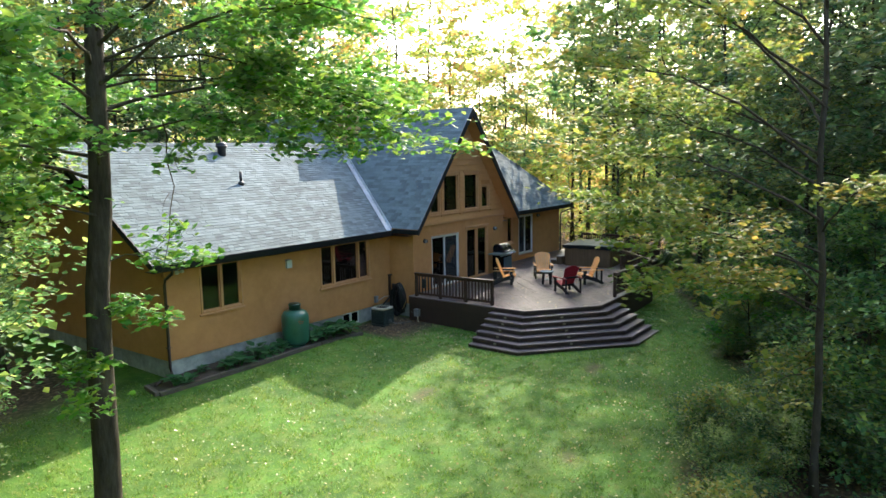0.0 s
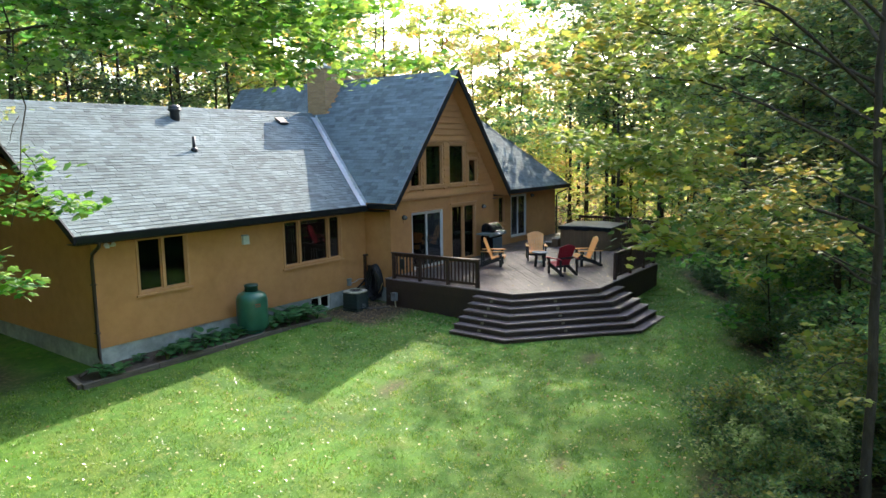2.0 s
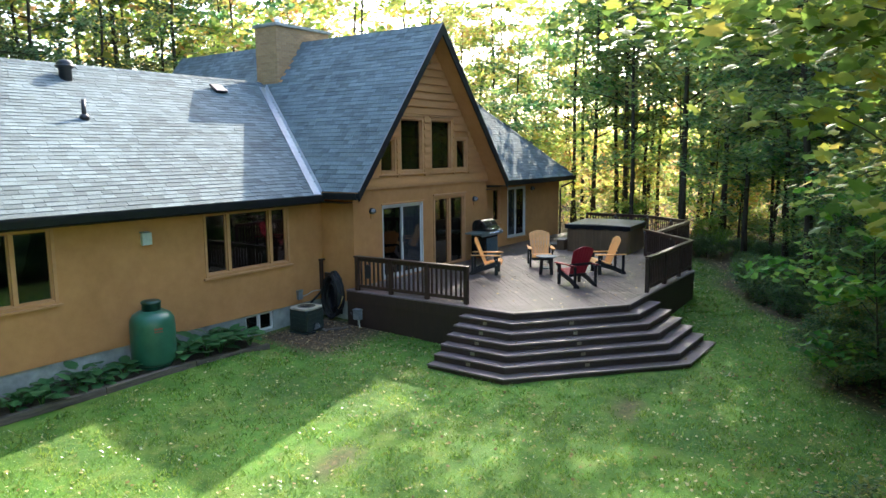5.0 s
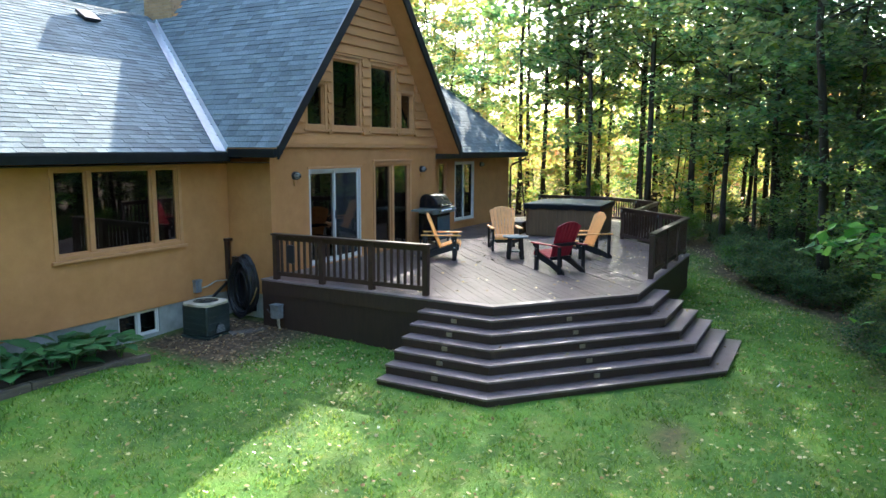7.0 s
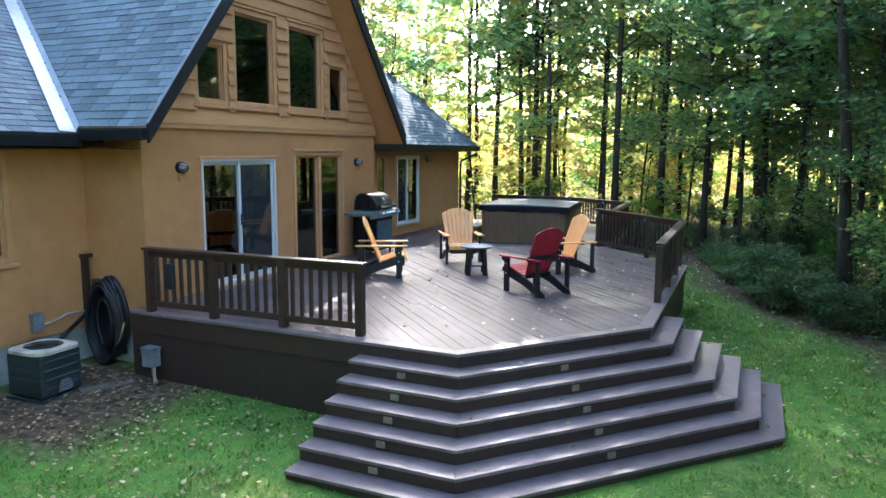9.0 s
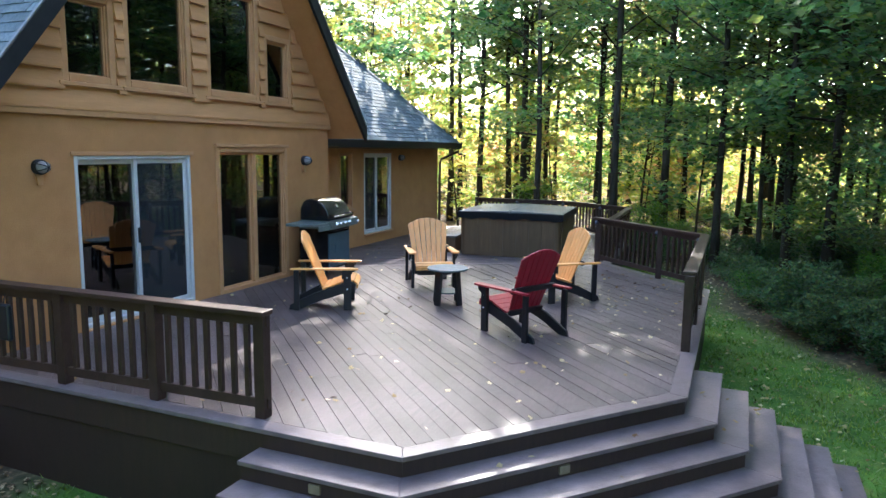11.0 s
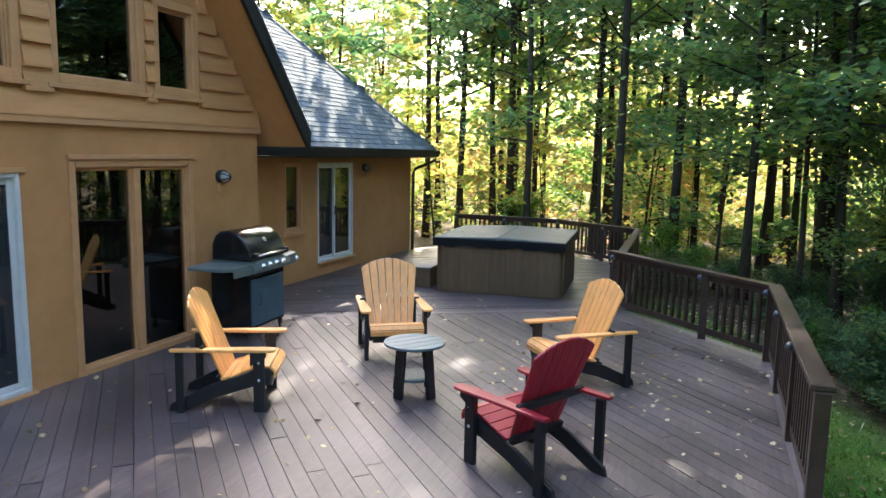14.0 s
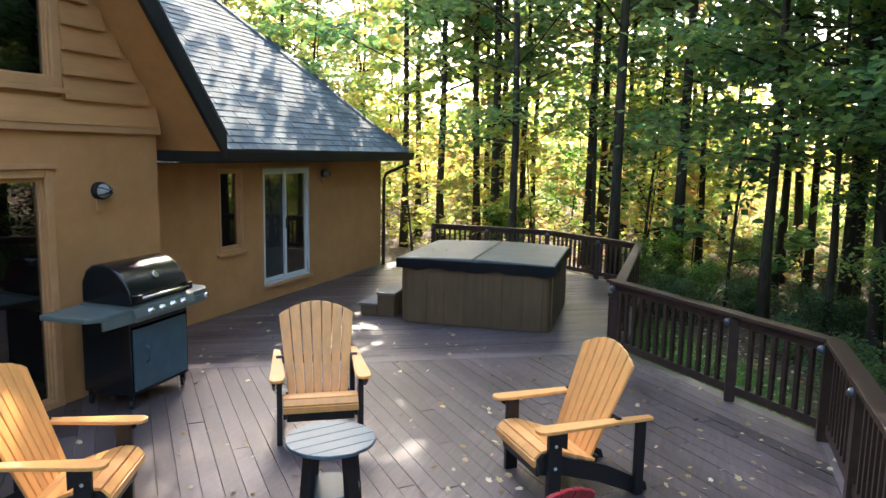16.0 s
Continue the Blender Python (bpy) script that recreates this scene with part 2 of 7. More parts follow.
def raw(name, verts, faces, material, smooth=False):
    """A mesh straight from arrays; faces all of one size."""
    me = bpy.data.meshes.new(name)
    verts, faces = np.asarray(verts, np.float32), np.asarray(faces, np.int32)
    k = faces.shape[1]
    me.vertices.add(len(verts)), me.loops.add(faces.size), me.polygons.add(len(faces))
    me.vertices.foreach_set("co", verts.ravel())
    me.loops.foreach_set("vertex_index", faces.ravel())
    me.polygons.foreach_set("loop_start", np.arange(0, faces.size, k, dtype=np.int32))
    me.update(calc_edges=True)
    me.materials.append(material)
    if smooth:
        me.shade_smooth()
    else:
        me.shade_flat()
    return me


def clip(poly, nx, ny, d):
    """The part of a plan polygon where nx*x + ny*y <= d."""
    res = []
    for i, p in enumerate(poly):
        q = poly[(i + 1) % len(poly)]
        a, b = nx * p[0] + ny * p[1] - d, nx * q[0] + ny * q[1] - d
        if a <= 0:
            res.append(p)
        if (a < 0) != (b < 0) and a != b:
            t = a / (a - b)
            res.append((p[0] + t * (q[0] - p[0]), p[1] + t * (q[1] - p[1])))
    return res


def smooth01(t):
    t = min(1.0, max(0.0, t))
    return t * t * (3 - 2 * t)


def gz(x, y):
    """Height of the ground."""
    base = -0.72 + 0.03 * min(max(x, -14), 32) + 0.022 * min(max(y, -16), 26)
    return base + 0.24 * smooth01((y - 14) / 3) * smooth01((18.6 - x) / 1.8)

# ---- ground ----
def ground_mesh():
    xs = np.concatenate([np.linspace(-420, -20, 14), np.linspace(-14, 46, 121), np.linspace(52, 460, 14)])
    ys = np.concatenate([np.linspace(-420, -24, 14), np.linspace(-18, 42, 121), np.linspace(48, 460, 14)])
    vs, fs = [], []
    for y in ys:
        for x in xs:
            z = gz(x, y) + 0.03 * noise.noise((x * 0.35, y * 0.35, 0)) + 0.012 * noise.noise((x * 1.7, y * 1.7, 3))
            if x > 38 or y < 2 or y > 30 or x < 0:
                z += 0.25 * noise.noise((x * 0.12, y * 0.12, 9))
            vs.append((x, y, z))
    n = len(xs)
    for j in range(len(ys) - 1):
        for i in range(n - 1):
            fs.append((j * n + i, j * n + i + 1, (j + 1) * n + i + 1, (j + 1) * n + i))
    return vs, fs


def edge_y(x):
    """Where the lawn ends and the wood begins."""
    base = 4.1 - 0.5 * max(0, 11 - x) + 0.52 * max(0, x - 20.3)
    return base + 0.35 * math.sin(x * 0.9) + 0.2 * math.sin(x * 2.3)


def ground_mat():
    m = mat("ground", (0.035, 0.1, 0.012), (0.084, 0.174, 0.022), 3.0, 0.85, 0.6, 40, stain=0.35, stain_scale=0.5, spec=0.2)
    t, n = m.node_tree, m.node_tree.nodes
    lk, bs = t.links.new, n["Principled BSDF"]
    tco = n.new("ShaderNodeTexCoord")
    base = bs.inputs["Base Color"].links[0].from_socket
    for size, lo, hi, c in ((1.1, 0.5, 0.72, (0.13, 0.178, 0.032)), (0.45, 0.55, 0.75, (0.028, 0.078, 0.016)), (5.5, 0.56, 0.7, (0.16, 0.185, 0.045)), (8, 0.6, 0.74, (0.024, 0.07, 0.013)), (22, 0.55, 0.68, (0.1, 0.18, 0.03))):
        wn_, wr2, wm = n.new("ShaderNodeTexNoise"), n.new("ShaderNodeMapRange"), n.new("ShaderNodeMix")
        wn_.inputs["Scale"].default_value, wn_.inputs["Detail"].default_value = size, 5
        wr2.inputs[1].default_value, wr2.inputs[2].default_value, wr2.inputs[4].default_value = lo, hi, 0.75
        wm.data_type = "RGBA"
        wm.inputs[7].default_value = (*c, 1)
        lk(tco.outputs["Object"], wn_.inputs["Vector"]), lk(wn_.outputs["Fac"], wr2.inputs[0])
        lk(wr2.outputs[0], wm.inputs["Factor"]), lk(base, wm.inputs[6])
        base = wm.outputs[2]
    lk(base, bs.inputs["Base Color"])
    at = n.new("ShaderNodeAttribute")
    at.attribute_name = "wild"
    lit = n.new("ShaderNodeTexNoise")
    lit.inputs["Scale"].default_value, lit.inputs["Detail"].default_value = 9, 8
    rp = n.new("ShaderNodeValToRGB")
    for k, (pos, c) in enumerate(((0.3, (0.03, 0.022, 0.014)), (0.52, (0.085, 0.06, 0.035)), (0.72, (0.22, 0.15, 0.085)))):
        e = rp.color_ramp.elements[k] if k < 2 else rp.color_ramp.elements.new(1)
        e.position, e.color = pos, (*c, 1)
    lk(n.new("ShaderNodeTexCoord").outputs["Object"], lit.inputs["Vector"]), lk(lit.outputs["Fac"], rp.inputs[0])
    mx = n.new("ShaderNodeMix")
    mx.data_type = "RGBA"
    old = bs.inputs["Base Color"].links[0].from_socket
    lk(at.outputs["Fac"], mx.inputs["Factor"]), lk(old, mx.inputs[6]), lk(rp.outputs[0], mx.inputs[7])
    lk(mx.outputs[2], bs.inputs["Base Color"])
    return m


def wildness(x, y):
    """0 on the lawn, 1 on bare leaf litter."""
    w = smooth01((edge_y(x) - y) / 1.2 + 0.5)
    w = max(w, smooth01((x - 37.5) / 2), smooth01((2.5 - x) / 3 + 0.3 * math.sin(y)), smooth01((10.4 - x) / 1.2) * smooth01((y - 17.2) / 2.5))
    for cx, cy, r in ((14.55, 11.6, 0.55), (19.2, 8.45, 0.5), (13.6, 6.6, 0.22)):
        d = math.hypot(x - cx, (y - cy) * 1.5) / r + 0.35 * noise.noise((x * 3, y * 3, 1))
        w = max(w, 0.75 * smooth01((1.2 - d) * 1.6))
    if x > 18 and y > 14.6 and y < 18 and x < 21:
        w = max(w, smooth01((y - 15.1 - 0.5 * noise.noise((x * 2, y * 2, 0))) / 0.6))
    return w


gv, gf = ground_mesh()
ground = new("ground", raw("ground", gv, gf, ground_mat(), True))
att = ground.data.attributes.new("wild", "FLOAT", "POINT")
att.data.foreach_set("value", np.array([wildness(v[0], v[1]) for v in gv], np.float32))
tagged(ground, "mown green lawn running into leaf-littered woodland floor", "ground", kind="structure")

# ---- house: main numbers ----
DECK = 1.20
FDECK = 0.98                                 # the far deck lies a step lower
GX0, GX1, GY = 20.80, 27.43, 16.63           # gable wall
LX0, LY = 11.05, 17.80                       # long wing
WX1, WY = 36.25, 18.24                       # far wing
APEX, RIDGE, RAKE = 24.10, 8.37, 16.05
BACK = 28.4
GS = (RIDGE - 3.75) / 3.70                   # gable pitch
EAVE_L, EAVE_Z, LS = 17.35, 3.66, 0.65       # long wing eave and pitch
RIDGE_L = 22.57


def gable_z(x):
    return RIDGE - GS * abs(x - APEX)


def long_z(y):
    return EAVE_Z + LS * (min(y, 2 * RIDGE_L - y) - EAVE_L)


DRIP = mat("drip_edge_metal", (0.12, 0.13, 0.14), (0.2, 0.21, 0.22), 5.0, 0.5, metal=0.2)
house = thing("house", (20.8, 16.6, 0.3), "ochre stucco house with a steep shingled gable and long low wing", "house")


def wall_mesh(u0, u1, z0, top, holes, put, thick=0.22):
    """A wall along u with rectangular holes (u0, u1, z0, z1); top(u) gives its upper edge; put maps (u, depth, z) to the world."""
    bm = bmesh.new()
    cuts = sorted({u0, u1, *[h[0] for h in holes], *[h[1] for h in holes], *([APEX] if u0 < APEX < u1 and top(APEX) > top(u0) + 0.1 else [])})
    for a, b in zip(cuts, cuts[1:]):
        hs = sorted((h for h in holes if h[0] < b - 1e-6 and h[1] > a + 1e-6), key=lambda h: h[2])
        lo = z0
        for h in [*hs, None]:
            ta, tb = (h[2], h[2]) if h else (top(a), top(b))
            if min(ta, tb) >= lo - 1e-6 and max(ta, tb) > lo + 1e-4:
                vs = [bm.verts.new(put(u, d, z)) for d in (0, thick) for u, z in ((a, lo), (b, lo), (b, tb), (a, ta))]
                for f in ((0, 1, 2, 3), (7, 6, 5, 4), (0, 4, 5, 1), (1, 5, 6, 2), (2, 6, 7, 3), (3, 7, 4, 0)):
                    bm.faces.new([vs[i] for i in f])
            lo = h[3] if h else lo
    bmesh.ops.remove_doubles(bm, verts=bm.verts, dist=0.0005)
    bmesh.ops.recalc_face_normals(bm, faces=bm.faces)
    return bm


def front(y):
    return lambda u, d, z: (u, y + d, z)


def side(x, s=1):
    return lambda u, d, z: (x + s * d, u, z)


DOOR = (21.97, 23.84, 1.22, 3.30)
FIX = (24.41, 26.07, 1.22, 3.37)
UPS = ((21.93, 22.57, 4.19, 5.12), (22.82, 23.86, 4.19, 5.71), (24.28, 25.35, 4.19, 5.71), (25.60, 26.21, 4.19, 5.15))
WIN_A = (17.07, 19.57, 1.95, 3.40)
WIN_B = (12.22, 13.66, 1.98, 3.40)
BASEMENT = (18.12, 18.99, 0.31, 0.77)
WDOOR = (31.62, 33.10, 1.25, 3.30)
WWIN = (30.45, 31.02, 2.0, 3.30)
roof_under = 0.16
part("wall", wall_mesh(GX0, GX1, 0.79, lambda u: gable_z(u) - roof_under, [DOOR, FIX, *UPS], front(GY)), STUCCO, house, "ochre stucco gable wall")
part("wall", wall_mesh(LX0, GX0 - 0.002, 0.79, lambda u: 3.58, [WIN_A, WIN_B], front(LY)), STUCCO, house, "ochre stucco long wing wall")
part("wall", wall_mesh(GX1, WX1, 0.30, lambda u: 3.52, [WDOOR, WWIN], front(WY)), STUCCO, house, "ochre stucco wall of the far wing")
part("wall", wall_mesh(LY + 0.222, 27.1, 0.79, lambda u: long_z(u) - 0.12, [], side(LX0)), STUCCO, house, "ochre stucco end wall")
part("wall", wall_mesh(GY + 0.222, BACK - 0.42, 0.79, lambda u: gable_z(GX0) - 0.16, [], side(GX0)), STUCCO, house)
part("wall", wall_mesh(GY + 0.222, BACK - 0.42, 0.30, lambda u: gable_z(GX1) - 0.16, [], side(GX1, -1)), STUCCO, house)
part("wall", wall_mesh(WY + 0.222, 26.38, 0.30, lambda u: 3.52, [], side(WX1, -1)), STUCCO, house)
part("wall", wall_mesh(LX0, GX0, 0.3, lambda u: 3.58, [], front(27.12)), STUCCO, house)
part("wall", wall_mesh(GX0, GX1, 0.3, lambda u: gable_z(u) - roof_under, [], front(BACK - 0.4)), STUCCO, house)
part("wall", wall_mesh(GX1, WX1, 0.3, lambda u: 3.52, [], front(26.4)), STUCCO, house)
part("foundation", wall_mesh(LX0 + 0.03, GX0 + 0.028, -0.3, lambda u: 0.79, [BASEMENT], front(LY + 0.03)), CONCRETE, house, "stained grey concrete foundation")
part("foundation", wall_mesh(GY + 0.255, LY + 0.028, -0.3, lambda u: 0.79, [], side(GX0 + 0.03)), CONCRETE, house, "stained grey concrete foundation")
part("foundation", wall_mesh(GX0 + 0.03, GX1, -0.3, lambda u: 0.79, [], front(GY + 0.03)), CONCRETE, house, "stained grey concrete foundation")
part("foundation", wall_mesh(LY + 0.255, 27.3, -0.3, lambda u: 0.79, [], side(LX0 + 0.03)), CONCRETE, house, "stained grey concrete foundation")

# rooms behind the glass
bm = bmesh.new()
box(bm, (GX0 + 0.23, GY + 0.23, 1.0), (GX1 - 0.23, BACK - 0.45, 1.19))
box(bm, (LX0 + 0.23, LY + 0.26, 1.0), (GX0 - 0.01, 27.1, 1.19))
box(bm, (GX1 + 0.01, WY + 0.23, 1.0), (WX1 - 0.23, 26.39, 1.19))
part("floor_inside", bm, INFLOOR, house, "dark hardwood floor indoors")
bm = bmesh.new()
box(bm, (GX0 + 0.23, 20.6, 1.19), (GX1 - 0.23, 20.75, 5.55))
box(bm, (LX0 + 0.23, 21.6, 1.19), (GX0 - 0.01, 21.75, 3.5))
box(bm, (15.4, LY + 0.24, 1.19), (15.52, 21.59, 3.5))
box(bm, (GX1 + 0.01, 22.0, 1.19), (WX1 - 0.23, 22.15, 3.5))
part("partition", bm, INNER, house, "plain plaster partition indoors")
bm = bmesh.new()
box(bm, (LX0 + 0.23, LY + 0.24, 3.52), (GX0 - 0.01, 27.1, 3.57))
box(bm, (GX1 + 0.01, WY + 0.24, 3.46), (WX1 - 0.23, 26.39, 3.51))
tagged(part("ceiling", bm, INNER), "plain plaster ceiling indoors", "ceiling", kind="structure")


# ---- roofs ----
def slab(bm, corners, thick):
    """A sloping slab: four upper corners, and the same moved straight down."""
    a = [bm.verts.new(c) for c in corners]
    b = [bm.verts.new((c[0], c[1], c[2] - thick)) for c in corners]
    n = len(corners)
    bm.faces.new(a), bm.faces.new(b[::-1])
    for i in range(n):
        bm.faces.new((a[i], b[i], b[(i + 1) % n], a[(i + 1) % n]))
    bmesh.ops.recalc_face_normals(bm, faces=bm.faces)


GE0, GE1 = APEX - 3.70, APEX + 3.70
EZ = gable_z(GE0)
LE0 = 10.47
bm = bmesh.new()
slab(bm, [(GE0, RAKE, EZ), (APEX, RAKE, RIDGE), (APEX, BACK, RIDGE), (GE0, BACK, EZ)], 0.15)
slab(bm, [(APEX, RAKE, RIDGE), (GE1, RAKE, EZ), (GE1, BACK, EZ), (APEX, BACK, RIDGE)], 0.15)
gable_roof = part("roof", bm, STUCCO, house, "steep gable roof of blue-grey asphalt shingles")
bm = bmesh.new()
lz = long_z(RIDGE_L)
slab(bm, [(LE0, EAVE_L, EAVE_Z), (20.9, EAVE_L, EAVE_Z), (23.4, RIDGE_L, lz), (LE0, RIDGE_L, lz)], 0.12)
slab(bm, [(LE0, RIDGE_L, lz), (23.4, RIDGE_L, lz), (23.4, 27.8, EAVE_Z), (LE0, 27.8, EAVE_Z)], 0.12)
long_roof = part("roof", bm, ROOFDECK, house, "low-pitched roof of weathered grey asphalt shingles")
WE_Y, WE_X, WE_Z, W_RY = 17.70, 36.62, 3.62, 22.3
wr = WE_Z + (W_RY - WE_Y)
bm = bmesh.new()
slab(bm, [(25.5, WE_Y, WE_Z), (WE_X, WE_Y, WE_Z), (WE_X - (W_RY - WE_Y), W_RY, wr), (25.5, W_RY, wr)], 0.12)
slab(bm, [(WE_X, WE_Y, WE_Z), (WE_X, 26.9, WE_Z), (WE_X - (W_RY - WE_Y), W_RY, wr)], 0.12)
slab(bm, [(25.5, W_RY, wr), (WE_X - (W_RY - WE_Y), W_RY, wr), (WE_X, 26.9, WE_Z), (25.5, 26.9, WE_Z)], 0.12)
wing_roof = part("roof", bm, ROOFDECK, house, "hipped roof of grey asphalt shingles")


def shingles(owner, origin, along, up, length, height, keep, near=None, seed=0):
    """Courses of shingles on a roof plane; those that near() picks become pieces of their own."""
    rng = np.random.default_rng(seed)
    o, al, up = Vector(origin), Vector(along).normalized(), Vector(up).normalized()
    nrm = al.cross(up)
    if nrm.z < 0:
        nrm = -nrm
    vs, fs, shared, count = [], [], {}, 0
    expo = 0.143
    for c in range(int(height / expo) + 1):
        s = -rng.uniform(0, 0.3)
        while s < length:
            w = float(rng.choice((0.2, 0.26, 0.32, 0.38)))
            a, b = max(s, -0.01), min(s + w - 0.006, length)
            s += w
            if b - a < 0.05:
                continue
            mid = o + al * ((a + b) / 2) + up * ((c + 0.5) * expo)
            if not keep(mid):
                continue
            t = float(rng.choice((0.009, 0.012, 0.015)))
            top = min((c + 1.25) * expo, height + 0.02)
            quad = [(a, c * expo - 0.004), (b, c * expo - 0.004), (b, top), (a, top)]
            if near and near(mid) and count < 300 and b - a > w - 0.02 and top < height:
                key = (w, t)
                if key not in shared:
                    h = 1.25 * expo
                    pv = [(u - w / 2 + 0.003, v, d) for d0, d1 in ((0.001, 0.001), (t + 0.003, 0.003)) for (u, v), d in zip(((0, 0), (w - 0.006, 0), (w - 0.006, h), (0, h)), (d0, d0, d1, d1))]
                    shared[key] = raw("shingle", pv, [(4, 5, 6, 7), (0, 1, 5, 4), (1, 2, 6, 5), (2, 3, 7, 6), (3, 0, 4, 7)], SHINGLE_P)
                ob = new("shingle", shared[key])
                m = Matrix((al, up, nrm)).transposed().to_4x4()
                m.translation = o + al * (a + w / 2 - 0.003) + up * quad[0][1]
                ob.matrix_basis = m
                hang(ob, owner)
                count += 1
                continue
            k = len(vs)
            for d0, d1 in ((0.001, 0.001), (t + 0.003, 0.003)):
                for (u, v), d in zip(quad, (d0, d0, d1, d1)):
                    vs.append(o + al * u + up * v + nrm * d)
            fs += [(k + 4, k + 5, k + 6, k + 7), (k, k + 1, k + 5, k + 4), (k + 1, k + 2, k + 6, k + 5), (k + 2, k + 3, k + 7, k + 6), (k + 3, k, k + 4, k + 7)]
    me = raw("shingle_field", vs, fs, SHINGLE)
    tagged(hang(new("shingle_field", me), owner), "courses of blue-grey asphalt shingles", kind="stuff")


slope_g = math.hypot(3.70, RIDGE - EZ)
CH = (22.98, 25.35, 21.75, 22.75, 8.85)      # chimney
in_ch = lambda p: CH[0] - 0.02 < p.x < CH[1] + 0.02 and CH[2] - 0.02 < p.y < CH[3] + 0.02
shingles(gable_roof, (GE0, BACK, EZ), (0, -1, 0), (3.70, 0, RIDGE - EZ), BACK - RAKE, slope_g,
         lambda p: not in_ch(p) and (p.y < EAVE_L or p.z > long_z(p.y) - 0.05), lambda p: p.y < 18.2 and p.z < 6.2, 1)
shingles(gable_roof, (GE1, RAKE, EZ), (0, 1, 0), (-3.70, 0, RIDGE - EZ), BACK - RAKE, slope_g,
         lambda p: not in_ch(p) and (p.y < WE_Y or p.z > WE_Z + p.y - WE_Y - 0.1), None, 2)
long_len = math.hypot(RIDGE_L - EAVE_L, lz - EAVE_Z)
shingles(long_roof, (LE0, EAVE_L, EAVE_Z), (1, 0, 0), (0, RIDGE_L - EAVE_L, lz - EAVE_Z), 13.0, long_len,
         lambda p: not in_ch(p) and (p.x < GE0 or p.z > gable_z(p.x) - 0.05), lambda p: 15.5 < p.x < 19.4 and p.z < 4.75, 3)
w_len = math.hypot(W_RY - WE_Y, wr - WE_Z)
shingles(wing_roof, (25.6, WE_Y, WE_Z), (1, 0, 0), (0, 1, 1), WE_X - 25.6, w_len,
         lambda p: p.x < WE_X - (p.y - WE_Y) and (p.x > GE1 - 0.05 or p.z > gable_z(p.x) - 0.05), lambda p: p.z < 5.2 and p.x < 34, 4)
shingles(wing_roof, (WE_X, WE_Y, WE_Z), (0, 1, 0), (-1, 0, 1), 26.9 - WE_Y, w_len,
         lambda p: WE_X - p.x < p.y - WE_Y and WE_X - p.x < 26.9 - p.y, None, 5)
# ridge caps
for r_owner, a, b in ((gable_roof, (APEX, RAKE, RIDGE + 0.01), (APEX, BACK, RIDGE + 0.01)), (long_roof, (LE0, RIDGE_L, lz + 0.01), (22.9, RIDGE_L, lz + 0.01)),
                      (wing_roof, (WE_X, WE_Y, WE_Z + 0.02), (WE_X - (W_RY - WE_Y), W_RY, wr + 0.02))):
    a, b = Vector(a), Vector(b)
    n = int((b - a).length / 0.15)
    d = (b - a).normalized()
    sd = d.cross(Vector((0, 0, 1))).normalized()
    drop = GS if r_owner is gable_roof else LS if r_owner is long_roof else 0.62
    vs, fs = [], []
    for i in range(n):
        p, q = a.lerp(b, i / n), a.lerp(b, (i + 1.2) / n)
        k = len(vs)
        for e, lift in ((p, 0.022), (q, 0.008)):
            vs += [e + sd * 0.13 + Vector((0, 0, lift - 0.13 * drop)), e + Vector((0, 0, lift)), e - sd * 0.13 + Vector((0, 0, lift - 0.13 * drop))]
        fs += [(k, k + 1, k + 4, k + 3), (k + 1, k + 2, k + 5, k + 4)]
    tagged(hang(new("ridge_cap", raw("ridge_cap", vs, fs, SHINGLE)), r_owner), "overlapping ridge shingles", kind="stuff")

# fascia boards, rakes and gutters
for s in (-1, 1):
    bm = bmesh.new()
    e = APEX + s * 3.72
    vs = [bm.verts.new(c) for y in (RAKE - 0.04, RAKE + 0.01) for c in ((APEX, y, RIDGE + 0.03), (e, y, EZ + 0.03), (e, y, EZ - 0.22), (APEX, y, RIDGE - 0.30))]
    for f in ((0, 1, 2, 3), (7, 6, 5, 4), (0, 4, 5, 1), (1, 5, 6, 2), (2, 6, 7, 3), (3, 7, 4, 0)):
        bm.faces.new([vs[i] for i in f])
    bmesh.ops.recalc_face_normals(bm, faces=bm.faces)
    part("rake_board", bm, FASCIA, house, "dark painted rake board")
    bm = bmesh.new()
    e = APEX + s * 3.74
    vs = [bm.verts.new(c) for y in (RAKE - 0.046, RAKE - 0.005) for c in ((APEX, y, RIDGE + 0.043), (e, y, EZ + 0.043), (e, y, EZ + 0.032), (APEX, y, RIDGE + 0.032))]
    for f in ((0, 1, 2, 3), (7, 6, 5, 4), (0, 4, 5, 1), (1, 5, 6, 2), (2, 6, 7, 3), (3, 7, 4, 0)):
        bm.faces.new([vs[i] for i in f])
    bmesh.ops.recalc_face_normals(bm, faces=bm.faces)
    part("drip_edge", bm, DRIP, house, "thin grey metal drip edge")


def gutter(a, b, out, name="gutter"):
    """An open trough along an eave."""
    a, b, o = Vector(a), Vector(b), Vector(out)
    prof = [(0, 0), (0, -0.155), (0.09, -0.165), (0.12, -0.03), (0.12, 0.0), (0.105, -0.004), (0.08, -0.14), (0.012, -0.135), (0.012, 0)]
    bm = bmesh.new()
    ra = [bm.verts.new(a + o * u + Vector((0, 0, v))) for u, v in prof]
    rb = [bm.verts.new(b + o * u + Vector((0, 0, v))) for u, v in prof]
    n = len(prof)
    for i in range(n):
        bm.faces.new((ra[i], ra[(i + 1) % n], rb[(i + 1) % n], rb[i]))
    bm.faces.new(ra), bm.faces.new(rb[::-1])
    bmesh.ops.recalc_face_normals(bm, faces=bm.faces)
    return part(name, bm, FASCIA, house, "dark metal eaves gutter")


